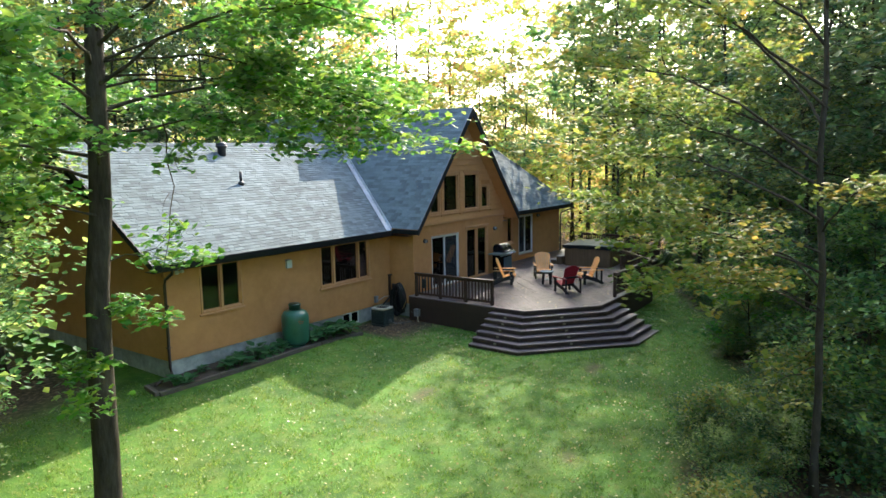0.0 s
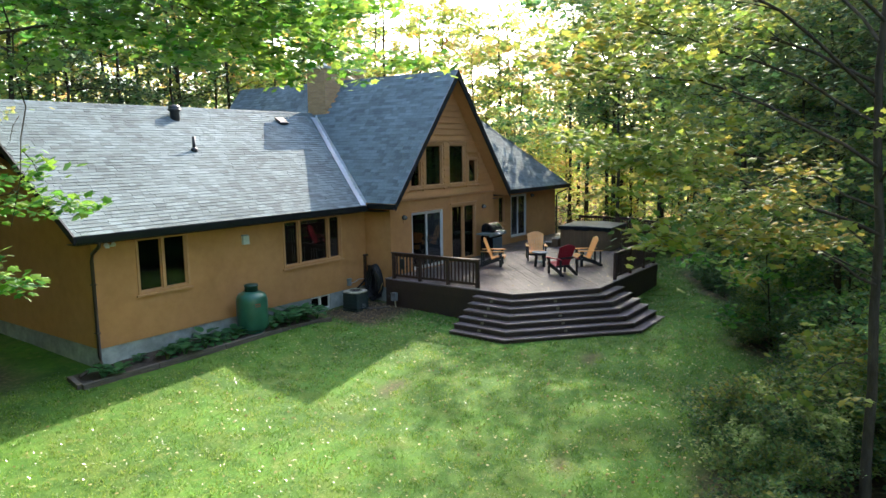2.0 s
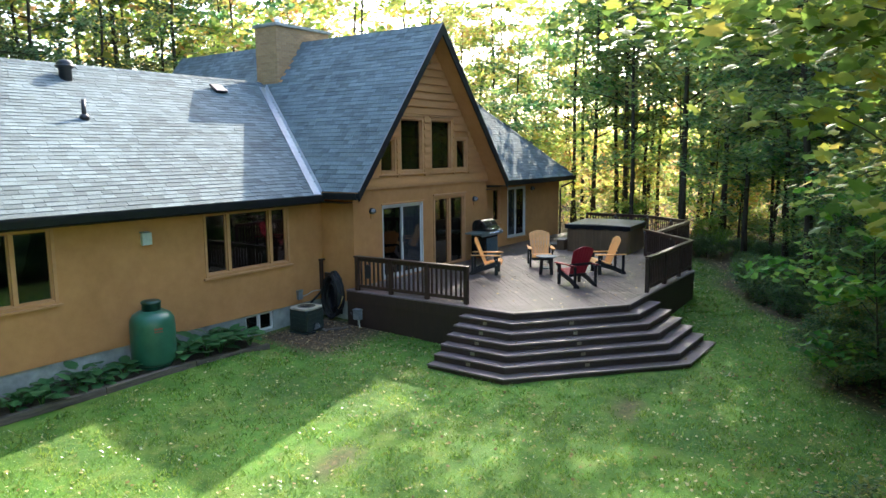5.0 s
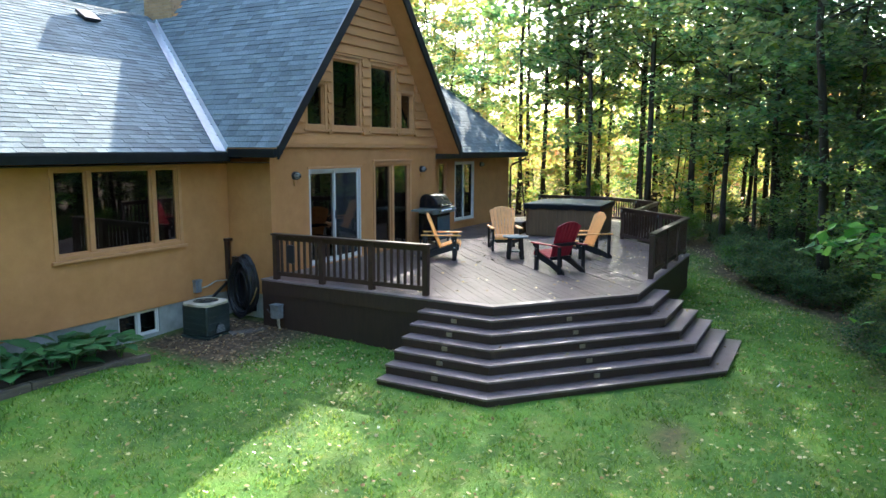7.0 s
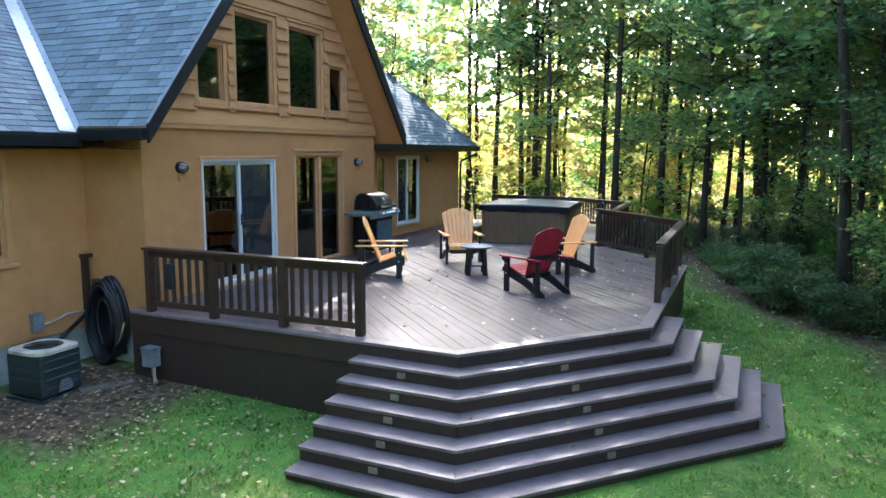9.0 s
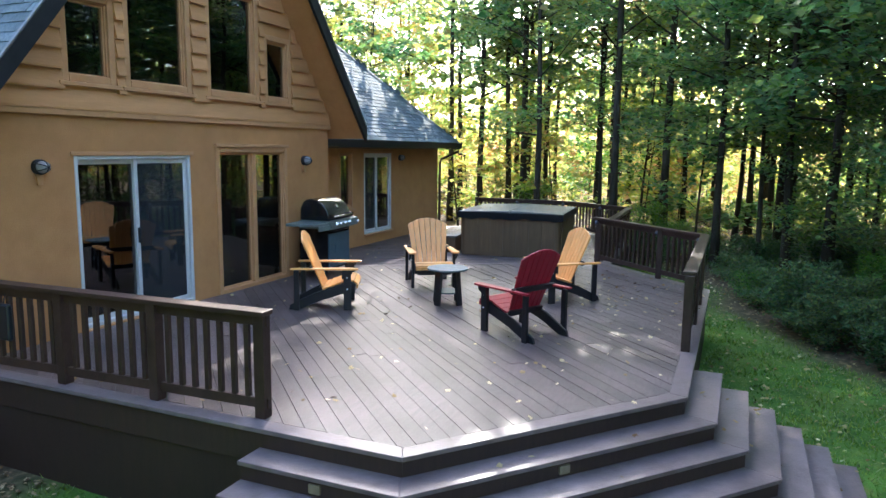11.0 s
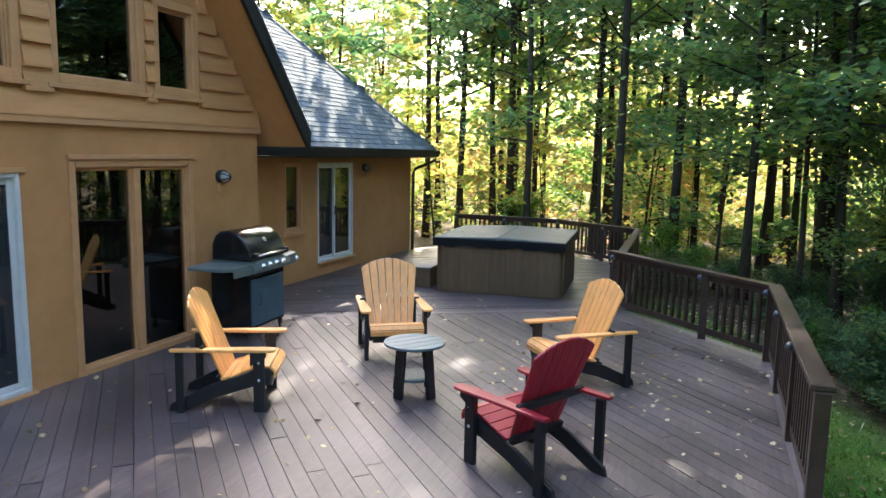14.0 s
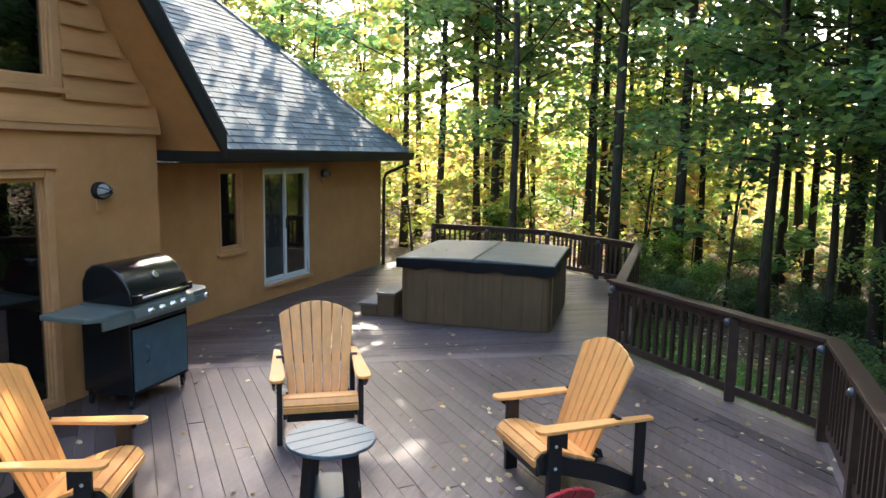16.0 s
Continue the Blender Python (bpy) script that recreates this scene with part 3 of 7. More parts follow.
gutter((LE0, EAVE_L + 0.0, EAVE_Z - 0.01), (GE0 - 0.02, EAVE_L, EAVE_Z - 0.01), (0, -1, 0))
gutter((GE0, RAKE + 0.02, EZ - 0.02), (GE0, EAVE_L - 0.12, EZ - 0.02), (-1, 0, 0))
gutter((GE1 - 0.1, WE_Y, WE_Z - 0.01), (WE_X + 0.05, WE_Y, WE_Z - 0.01), (0, -1, 0))
for lo, hi in (((LE0 + 0.02, EAVE_L + 0.01, 3.44), (GE0, LY, 3.46)), ((GE1 - 0.4, WE_Y + 0.01, 3.42), (WE_X - 0.02, WY, 3.44)), ((WX1, WY, 3.42), (WE_X - 0.02, 26.6, 3.44)),
               ((GE0 + 0.01, GY, 3.45), (GX0, LY, 3.47)), ((GX1, GY, 3.45), (GE1 - 0.02, WE_Y, 3.47))):
    bm = bmesh.new()
    box(bm, lo, hi)
    part("soffit", bm, DARKWOOD, house, "dark stained soffit boards")
for y0, y1, s in ((EAVE_L - 0.02, RIDGE_L, 1), (RIDGE_L, 27.8, -1)):
    bm = bmesh.new()
    za, zb = long_z(y0) + 0.02, long_z(y1) + 0.02
    vs = [bm.verts.new(c) for x in (LE0 - 0.04, LE0 + 0.005) for c in ((x, y0, za), (x, y1, zb), (x, y1, zb - 0.2), (x, y0, za - 0.2))]
    for f in ((0, 1, 2, 3), (7, 6, 5, 4), (0, 4, 5, 1), (1, 5, 6, 2), (2, 6, 7, 3), (3, 7, 4, 0)):
        bm.faces.new([vs[i] for i in f])
    bmesh.ops.recalc_face_normals(bm, faces=bm.faces)
    part("rake_board", bm, FASCIA, house, "dark painted rake board")
# valley flashing between the long wing and the gable
bm = bmesh.new()
v0 = Vector((GE0 + (EAVE_Z - EZ) / GS, EAVE_L - 0.03, EAVE_Z + 0.02))
zt = 6.85
v1 = Vector((GE0 + (zt - EZ) / GS, EAVE_L + (zt - EAVE_Z) / LS, zt + 0.02))
la = Vector((-0.25, 0, 0.018))
ra = Vector((0.06, 0, 0.06 * GS + 0.035))
q = [bm.verts.new(p) for p in (v0 + la, v0, v1, v1 + la, v0 + ra, v1 + ra)]
bm.faces.new((q[0], q[1], q[2], q[3])), bm.faces.new((q[1], q[4], q[5], q[2]))
bmesh.ops.solidify(bm, geom=bm.faces[:], thickness=0.006)
part("valley_flashing", bm, FLASH, house, "bare bright metal valley flashing")


# ---- chimney ----
def chimney():
    x0, x1, y0, y1, zt = CH
    bm = bmesh.new()
    box(bm, (x0 + 0.012, y0 + 0.012, 5.8), (x1 - 0.012, y1 - 0.012, zt - 0.05))
    ob = part("chimney", bm, MORTAR, house, "tan brick chimney with a metal-flashed cap")
    me = {}
    for c in range(int((zt - 0.06 - 6.6) / 0.078)):
        z = 6.6 + c * 0.078
        for f in range(3):
            u, end = (0.0 if c % 2 else -0.11), (x1 - x0 if f == 0 else y1 - y0)
            while u < end:
                a, b = max(u, 0.002), min(u + 0.21, end - 0.002)
                u += 0.22
                if b - a < 0.04:
                    continue
                p = {0: (x0 + (a + b) / 2, y0), 1: (x0, y1 - (a + b) / 2), 2: (x1, y0 + (a + b) / 2)}[f]
                if z + 0.07 < max(gable_z(p[0]), long_z(p[1])) - 0.02:
                    continue
                key = (round(b - a, 3))
                if key not in me:
                    tm = bmesh.new()
                    box(tm, (-key / 2, -0.0, 0.0), (key / 2, 0.03, 0.068))
                    m = bpy.data.meshes.new("brick")
                    tm.to_mesh(m), tm.free()
                    m.materials.append(BRICK)
                    me[key] = m
                bk = new("brick", me[key])
                bk.matrix_basis = pose(p[0], p[1], z, 0, 0, {0: 0, 1: -90, 2: 90}[f])
                hang(bk, ob)
    part("chimney_cap", bbox((x0 - 0.06, y0 - 0.06, zt - 0.05), (x1 + 0.06, y1 + 0.06, zt + 0.04), 0.01), CONCRETE, ob, "weathered concrete chimney cap")
    bm = bmesh.new()
    lathe(bm, [(0.1, 0), (0.1, 0.2), (0.16, 0.22), (0.02, 0.3)], 12, pose(x0 + 0.5, y0 + 0.45, zt + 0.03))
    part("flue_cap", bm, FLASH, ob, "galvanised flue cap")


chimney()

# ---- windows and doors ----
def rect_frame(u0, u1, z0, z1, w, d0, d1, put, bevel=0.006):
    """Four bars round an opening."""
    bm = bmesh.new()
    for a, b, c, d in ((u0, u0 + w, z0, z1), (u1 - w, u1, z0, z1), (u0 + w, u1 - w, z0, z0 + w), (u0 + w, u1 - w, z1 - w, z1)):
        vs = [bm.verts.new(put(u, dd, z)) for dd in (d0, d1) for u, z in ((a, c), (b, c), (b, d), (a, d))]
        for f in ((0, 1, 2, 3), (7, 6, 5, 4), (0, 4, 5, 1), (1, 5, 6, 2), (2, 6, 7, 3), (3, 7, 4, 0)):
            bm.faces.new([vs[i] for i in f])
    bmesh.ops.recalc_face_normals(bm, faces=bm.faces)
    return bev(bm, bevel, 1)


def slat(u0, u1, z0, z1, d0, d1, put, bevel=0.005):
    bm = bmesh.new()
    vs = [bm.verts.new(put(u, dd, z)) for dd in (d0, d1) for u, z in ((u0, z0), (u1, z0), (u1, z1), (u0, z1))]
    for f in ((0, 1, 2, 3), (7, 6, 5, 4), (0, 4, 5, 1), (1, 5, 6, 2), (2, 6, 7, 3), (3, 7, 4, 0)):
        bm.faces.new([vs[i] for i in f])
    bmesh.ops.recalc_face_normals(bm, faces=bm.faces)
    return bev(bm, bevel, 1)


def pane(u0, u1, z0, z1, d, put, owner, material=None):
    bm = slat(u0, u1, z0, z1, d, d + 0.008, put, 0.001)
    ob = part("pane", bm, material or GLASS, owner)
    ob.visible_shadow = False
    return ob


def window(hole, y, splits=(), trim=0.09, frame_mat=None, sill=True, head=False, label="", fw=0.045, sw=0.022):
    """Casement windows in one opening: outer trim, frame, mullions, a pane in each bay."""
    u0, u1, z0, z1 = hole
    put = front(y)
    fm = frame_mat or TRIM
    w = part("window", rect_frame(u0, u1, z0, z1, fw, 0.02, 0.12, put), fm, house, label)
    if trim:
        part("frame", rect_frame(u0 - trim + 0.03, u1 + trim - 0.03, z0 - 0.04, z1 + trim - 0.03, trim, -0.022, 0.018, put), TRIM, w)
    if sill:
        part("sill", slat(u0 - trim - 0.03, u1 + trim + 0.03, z0 - 0.09, z0 - 0.04, -0.06, 0.02, put), TRIM, w)
    if head:
        part("head_trim", slat(u0 - trim + 0.01, u1 + trim - 0.01, z1 + trim - 0.03, z1 + trim + 0.02, -0.05, 0.0, put), TRIM, w)
    edges = [u0 + fw, *splits, u1 - fw]
    for s in splits:
        part("mullion", slat(s - fw, s + fw, z0 + fw, z1 - fw, -0.015 if fw > 0.04 else 0.02, 0.1, put), TRIM if not frame_mat else fm, w)
    for a, b in zip(edges, edges[1:]):
        a2, b2 = a + (fw if a in splits else 0), b - (fw if b in splits else 0)
        part("sash", rect_frame(a2, b2, z0 + fw, z1 - fw, sw, 0.04, 0.09, put, 0.003), fm, w)
        pane(a2 + sw, b2 - sw, z0 + fw + sw, z1 - fw - sw, 0.06, put, w)
    return w


def patio_door(hole, y, label, screens=(False, True)):
    """A white sliding door: fixed leaf, sliding leaf with handle, threshold; a leaf may have an insect screen."""
    u0, u1, z0, z1 = hole
    put, mid = front(y), (hole[0] + hole[1]) / 2
    d = part("sliding_door", rect_frame(u0, u1, z0, z1, 0.045, -0.01, 0.13, put), WHITE, house, label)
    part("head_trim", slat(u0 - 0.05, u1 + 0.05, z1, z1 + 0.05, -0.03, 0.0, put), TRIM, d)
    part("threshold", slat(u0 - 0.03, u1 + 0.03, z0 - 0.04, z0, -0.07, 0.1, put), TRIM, d)
    for a, b, dep, gm in ((u0 + 0.045, mid + 0.035, 0.07, SCREEN if screens[0] else GLASS), (mid - 0.035, u1 - 0.045, 0.03, SCREEN if screens[1] else GLASS)):
        part("door_leaf", rect_frame(a, b, z0 + 0.045, z1 - 0.045, 0.06, dep, dep + 0.035, put), WHITE, d)
        pane(a + 0.06, b - 0.06, z0 + 0.105, z1 - 0.105, dep + 0.012, put, d, gm)
    part("handle", slat(mid - 0.02, mid + 0.005, z0 + 0.95, z0 + 1.15, -0.005, 0.03, put), FASCIA, d, "black pull handle")
    return d


patio_door(DOOR, GY, "white framed sliding patio door, closed")
patio_door(WDOOR, WY, "white framed sliding door of the far wing", (True, False))
window(FIX, GY, ((FIX[0] + FIX[1]) / 2,), 0.08, None, False, True, "tall fixed window pair with tan wooden frame")
for k, h in enumerate(UPS):
    window(h, GY, (), 0.09, None, True, k in (1, 2), "gable window with tan wooden trim")
window(WIN_A, LY, (17.72, 19.00), 0.07, None, True, False, "three-light window with tan wooden frame")
window(WIN_B, LY, (12.94,), 0.07, None, True, False, "two-light window with tan wooden frame")
window(WWIN, WY, (), 0.05, None, True, False, "narrow window with tan wooden sill")
bw = window(BASEMENT, LY + 0.03, ((BASEMENT[0] + BASEMENT[1]) / 2,), 0, WHITE, False, False, "small white-framed basement window", 0.03, 0.02)
bm = bmesh.new()
box(bm, (17.6, 18.5, 0.1), (19.4, 18.55, 0.98)), box(bm, (17.55, 18.06, 0.1), (17.6, 18.55, 0.98)), box(bm, (19.4, 18.06, 0.1), (19.45, 18.55, 0.98))
part("cellar_wall", bm, CONCRETE, house, "bare concrete cellar wall")

# ---- gable siding ----
put = front(GY)
part("drip_board", slat(GX0 - 0.02, GX1 + 0.02, 3.76, 3.83, -0.05, 0, put), TRIM, house, "ochre drip board below the siding")
z = 3.83
row = 0
while z < 7.6:
    h = 0.222
    top = z + h
    half = (RIDGE - roof_under - (z + h)) / GS
    u_lo, u_hi = max(GX0, APEX - half - 0.03), min(GX1, APEX + half + 0.03)
    blocks = []
    for a, b, c, d in UPS:
        if d + 0.06 > z + 0.02 and c - 0.09 < top - 0.02:
            blocks.append((a - 0.062, b + 0.062))
    lo = u_lo
    for a, b in [*blocks, (u_hi, None)]:
        if a - lo > 0.05:
            bm = bmesh.new()
            vs = [bm.verts.new((u, GY + dd, zz)) for u in (lo, min(a, u_hi)) for dd, zz in ((-0.002, z), (-0.058, z), (-0.058, z + 0.022), (-0.012, top + 0.012), (-0.002, top + 0.012))]
            bm.faces.new(vs[:5]), bm.faces.new(vs[9:4:-1])
            for i in range(5):
                bm.faces.new((vs[i], vs[i + 5], vs[(i + 1) % 5 + 5], vs[(i + 1) % 5]))
            bmesh.ops.recalc_face_normals(bm, faces=bm.faces)
            part("siding_board", bm, SIDING, house)
        if b is not None:
            lo = b
    z = top
    row += 1
bm = bmesh.new()
lathe(bm, [(0.001, 0), (0.07, 0.0), (0.07, 0.3), (0.001, 0.3)], 10, pose(APEX, GY - 0.12, 7.3))
part("gable_ornament", bm, TRIM, house, "small tan wooden ornament at the peak", True)

# ---- deck ----
C0, C1, C2, C3 = (20.45, 16.62), (20.45, 11.60), (22.66, 9.80), (28.15, 9.85)
P3, P4, P5, P6, P7 = (30.28, 11.98), (36.02, 12.20), (37.62, 14.50), (37.62, 17.50), (36.30, WY - 0.01)
MAIN = [C0, C1, C2, C3, P3, (GX1, GY - 0.01)]
FAR = [(GX1 + 0.005, GY), P3, P4, P5, P6, P7, (GX1 + 0.005, WY - 0.01)]
deck = thing("deck", (25, 13, 0.2), "large raised deck of worn brown-stained boards with scattered leaves", "deck")


def inset(poly, w, keep=()):
    for i in range(len(poly)):
        p, q = poly[i], poly[(i + 1) % len(poly)]
        l = math.hypot(q[0] - p[0], q[1] - p[1])
        nx, ny = (q[1] - p[1]) / l, -(q[0] - p[0]) / l
        poly_w = w if i in keep else 0.0
        yield nx, ny, nx * p[0] + ny * p[1] - poly_w


def boards(poly, angle, edge_sides, seed, owner, level=DECK):
    """Boards across a convex plan polygon, with butt joints, inside a border along the outer sides."""
    rng = random.Random(seed)
    inner = poly
    for nx, ny, d in inset(poly, 0.15, edge_sides):
        inner = clip(inner, nx, ny, d)
    c, s = math.cos(radians(angle)), math.sin(radians(angle))
    offs = [(-s * x + c * y) for x, y in inner]
    k = math.floor(min(offs) / 0.146)
    while k * 0.146 < max(offs):
        a = k * 0.146
        strip = clip(clip(inner, -s, c, a + 0.1413), s, -c, -a)
        k += 1
        if len(strip) < 3:
            continue
        along = [c * x + s * y for x, y in strip]
        lo, hi = min(along), max(along)
        cuts, u = [lo - 1], lo + rng.uniform(1.2, 4.6)
        while u < hi - 0.6:
            cuts.append(u)
            u += rng.choice((3.6, 4.2, 4.9))
        cuts.append(hi + 1)
        for p, q in zip(cuts, cuts[1:]):
            piece = clip(clip(strip, c, s, q - 0.003), -c, -s, -p - 0.003)
            if len(piece) < 3:
                continue
            bm = bmesh.new()
            dz = rng.uniform(-0.002, 0.002)
            prism(bm, piece, level - 0.036, level + dz)
            bmesh.ops.recalc_face_normals(bm, faces=bm.faces)
            bm.normal_update()
            part("deck_board", bm, BOARD, owner)


boards(MAIN, 45, (0, 1, 2, 3, 4), 5, deck)
boards(FAR, -57, (1, 2, 3, 4), 6, deck, FDECK)


def edge_run(pts, name, w0, w1, z0, z1, material, owner, label=""):
    """A bar along plan points, from w0 to w1 outwards (to the right of the way), mitred, one piece a side."""
    nrm = []
    for p, q in zip(pts, pts[1:]):
        l = math.hypot(q[0] - p[0], q[1] - p[1])
        nrm.append(((q[1] - p[1]) / l, -(q[0] - p[0]) / l))

    def corner(i, w):
        if i == 0 or i == len(pts) - 1:
            n = nrm[0] if i == 0 else nrm[-1]
            return pts[i][0] + n[0] * w, pts[i][1] + n[1] * w
        a, b = nrm[i - 1], nrm[i]
        k = w / (1 + a[0] * b[0] + a[1] * b[1])
        return pts[i][0] + (a[0] + b[0]) * k, pts[i][1] + (a[1] + b[1]) * k

    for i in range(len(pts) - 1):
        bm = bmesh.new()
        prism(bm, [corner(i, w0), corner(i, w1), corner(i + 1, w1), corner(i + 1, w0)], z0, z1)
        bmesh.ops.recalc_face_normals(bm, faces=bm.faces)
        bev(bm, 0.006, 2)
        part(name, bm, material, owner, label)


RIM = [C0, C1, C2, C3, P3, (GX1 + 0.01, GY - 0.03)]
FRIM = [P3, P4, P5, P6, P7]
edge_run(RIM, "border_board", -0.148, 0.02, DECK - 0.036, DECK + 0.002, TREAD, deck)
edge_run(RIM[:5], "rim_board", -0.04, -0.002, DECK - 0.30, DECK - 0.038, SKIRT, deck, "dark brown rim board")
edge_run(RIM[4:], "step_riser", -0.04, -0.004, FDECK - 0.04, DECK - 0.038, SKIRT, deck, "dark brown riser between the two deck levels")
edge_run(FRIM, "border_board", -0.148, 0.02, FDECK - 0.036, FDECK + 0.002, TREAD, deck)
edge_run(FRIM, "rim_board", -0.04, -0.002, FDECK - 0.30, FDECK - 0.038, SKIRT, deck, "dark brown rim board")
edge_run([C0, (20.45, 12.88)], "skirt_board", -0.05, -0.02, 0.05, DECK - 0.3, SKIRT, deck, "dark brown boarded skirt")
edge_run([(24.15, 9.82), C3, P3], "skirt_board", -0.05, -0.02, 0.0, DECK - 0.3, SKIRT, deck, "dark brown boarded skirt")
edge_run(FRIM, "skirt_board", -0.05, -0.02, 0.2, FDECK - 0.3, SKIRT, deck, "dark brown boarded skirt")
bm = bmesh.new()
for x, y in ((20.7, 15), (22.5, 13), (24.5, 11), (28, 12), (30.6, 13), (33.5, 13), (36.8, 16)):
    box(bm, (x - 0.07, y - 0.07, -0.2), (x + 0.07, y + 0.07, (DECK if x < 29 else FDECK) - 0.04))
part("support_post", bm, SKIRT, deck, "dark timber posts below the deck")

# ---- stairs round the corner ----
stairs = thing("deck_stairs", (21, 10, 0.1), "broad wraparound wooden stairs with dark brown treads", "stairs")
RISE, RUN = 0.163, 0.250
LAMPMAT = mat("step_light_lens", (0.17, 0.14, 0.085), (0.25, 0.21, 0.135), 10, 0.4)
for k in range(1, 7):
    d, zt = k * RUN, DECK - k * RISE
    line = [(C1[0] - d, 12.88), (C1[0] - d, C1[1] - d * 0.40), (C2[0] - d * 0.41, C2[1] - d * 1.07), (24.10, C2[1] - d * 1.07)]
    edge_run(line, "tread", -0.30, 0.022, zt - 0.036, zt, TREAD, stairs)
    edge_run(line, "riser", -0.03, -0.004, zt - RISE + (0.002 if k < 6 else -0.05), zt - 0.038, SKIRT, stairs, "dark brown riser")
    for end in (0, 1):
        bm = bmesh.new()
        if end == 0:
            box(bm, (line[0][0] + 0.01, 12.88 - 0.03, -0.1 if k == 6 else zt - RISE), (C1[0], 12.88, zt - 0.04))
        else:
            box(bm, (24.07, line[3][1] + 0.01, -0.1 if k == 6 else zt - RISE), (24.10, C2[1], zt - 0.04))
        part("stringer", bm, SKIRT, stairs)
    if 1 < k:
        zl = zt + RISE - 0.055
        dd = d - RUN
        for f, i in ((0.5, 0), (0.46, 1)):
            a = [(C1[0] - dd, 12.88), (C1[0] - dd, C1[1] - dd * 0.40), (C2[0] - dd * 0.41, C2[1] - dd * 1.07)]
            p, q = Vector(a[i]), Vector(a[i + 1])
            c = p.lerp(q, f)
            ang = math.degrees(math.atan2(q.y - p.y, q.x - p.x))
            part("step_light", bbox((-0.05, -0.018, -0.075), (0.05, 0.004, -0.005), 0.006, pose(c.x, c.y, zl + 0.0, 0, 0, ang)), LAMPMAT, stairs, "small rectangular step light")

# ---- railings ----
POSTLIGHT = mat("post_light_lens", (0.05, 0.06, 0.075), (0.09, 0.105, 0.125), 10, 0.35)


def railing(pts, name_label, posts_at, level=DECK):
    top = level + 0.91
    ob = thing("deck_railing", (pts[0][0], pts[0][1], level), name_label, "railing", "deck railings")
    edge_run(pts, "cap_rail", -0.075, 0.075, top - 0.04, top, DARKWOOD, ob)
    edge_run(pts, "upper_rail", -0.02, 0.02, top - 0.13, top - 0.042, DARKWOOD, ob)
    edge_run(pts, "lower_rail", -0.02, 0.02, level + 0.08, level + 0.165, DARKWOOD, ob)
    bal = None
    for p, q in zip(pts, pts[1:]):
        p, q = Vector(p), Vector(q)
        l, d = (q - p).length, (q - p).normalized()
        ang = math.degrees(math.atan2(d.y, d.x))
        n = max(1, round(l / 0.135))
        for i in range(n):
            c = p + d * (l * (i + 0.5) / n)
            if any((c - Vector(pp)).length < 0.085 for pp in posts_at):
                continue
            if bal is None:
                tm = bbox((-0.022, -0.022, 0), (0.022, 0.022, 0.62), 0.004, None, 1)
                bal = bpy.data.meshes.new("baluster")
                tm.to_mesh(bal), tm.free()
                bal.materials.append(DARKWOOD)
            b = new("baluster", bal)
            b.matrix_basis = pose(c.x, c.y, level + 0.165, 0, 0, ang)
            hang(b, ob)
    for x, y in posts_at:
        part("post", bbox((x - 0.05, y - 0.05, level + 0.002), (x + 0.05, y + 0.05, top - 0.042), 0.006), DARKWOOD, ob)
    if len(pts) > 2:
        for x, y in posts_at[1:]:
            inward = Vector((27.5, 14.0)) - Vector((x, y))
            best = max(((0, 1), (-0.707, 0.707), (-1, 0)), key=lambda d: d[0] * inward.normalized().x + d[1] * inward.normalized().y) if x > 28 and x < 35 else (0, 1) if x < 30 else (-1, 0)
            ang = math.degrees(math.atan2(best[0], -best[1]))
            bm = bmesh.new()
            lathe(bm, [(0.038, 0.0), (0.042, 0.012), (0.036, 0.035), (0.018, 0.05), (0.002, 0.054)], 14, pose(x + best[0] * 0.05, y + best[1] * 0.05, top - 0.1, 0, 0, ang) @ pose(0, 0, 0, 90))
            part("post_light", bm, POSTLIGHT, ob, "small round grey-blue post light", True)
    return ob


railing([(20.53, 16.36), (20.66, 12.93)], "dark brown wooden deck railing with square balusters",
        [(20.53, 16.29), (20.57, 15.2), (20.61, 14.1), (20.655, 12.99)])
railing([(24.22, 9.92), (28.10, 9.95), (30.24, 12.12)], "long angled dark brown deck railing with post caps",
        [(24.24, 9.92), (25.6, 9.93), (26.9, 9.94), (28.08, 9.98), (28.85, 10.72), (30.18, 12.04)])
railing([(30.42, 12.10), (35.98, 12.31), (37.5, 14.5), (37.5, 17.42)], "dark brown railing of the lower deck behind the hot tub",
        [(30.46, 12.11), (32.2, 12.18), (34.1, 12.25), (35.95, 12.33), (36.6, 13.22), (37.48, 14.52), (37.5, 16.0), (37.5, 17.38)], FDECK)

# ---- trees ----
GREEN = leaf_mat("maple_leaf_green", ((0.025, 0.072, 0.032), (0.05, 0.122, 0.042), (0.09, 0.165, 0.042), (0.15, 0.19, 0.044)), 0.58, glow=2.5)
FRESH = leaf_mat("maple_leaf_fresh", ((0.016, 0.075, 0.014), (0.034, 0.125, 0.016), (0.07, 0.175, 0.018), (0.13, 0.2, 0.024)), 0.55, glow=1.9, each=0.04)
OLIVE = leaf_mat("maple_leaf_olive", ((0.035, 0.08, 0.026), (0.065, 0.115, 0.03), (0.105, 0.138, 0.03), (0.17, 0.15, 0.035)), 0.55, glow=2.3)
AUTUMN = leaf_mat("maple_leaf_autumn", ((0.036, 0.08, 0.016), (0.075, 0.122, 0.019), (0.13, 0.152, 0.023), (0.21, 0.16, 0.028)), 0.55, glow=2.0, each=0.02)
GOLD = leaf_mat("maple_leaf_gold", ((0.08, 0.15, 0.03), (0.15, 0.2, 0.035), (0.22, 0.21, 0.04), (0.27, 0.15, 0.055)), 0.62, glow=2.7)
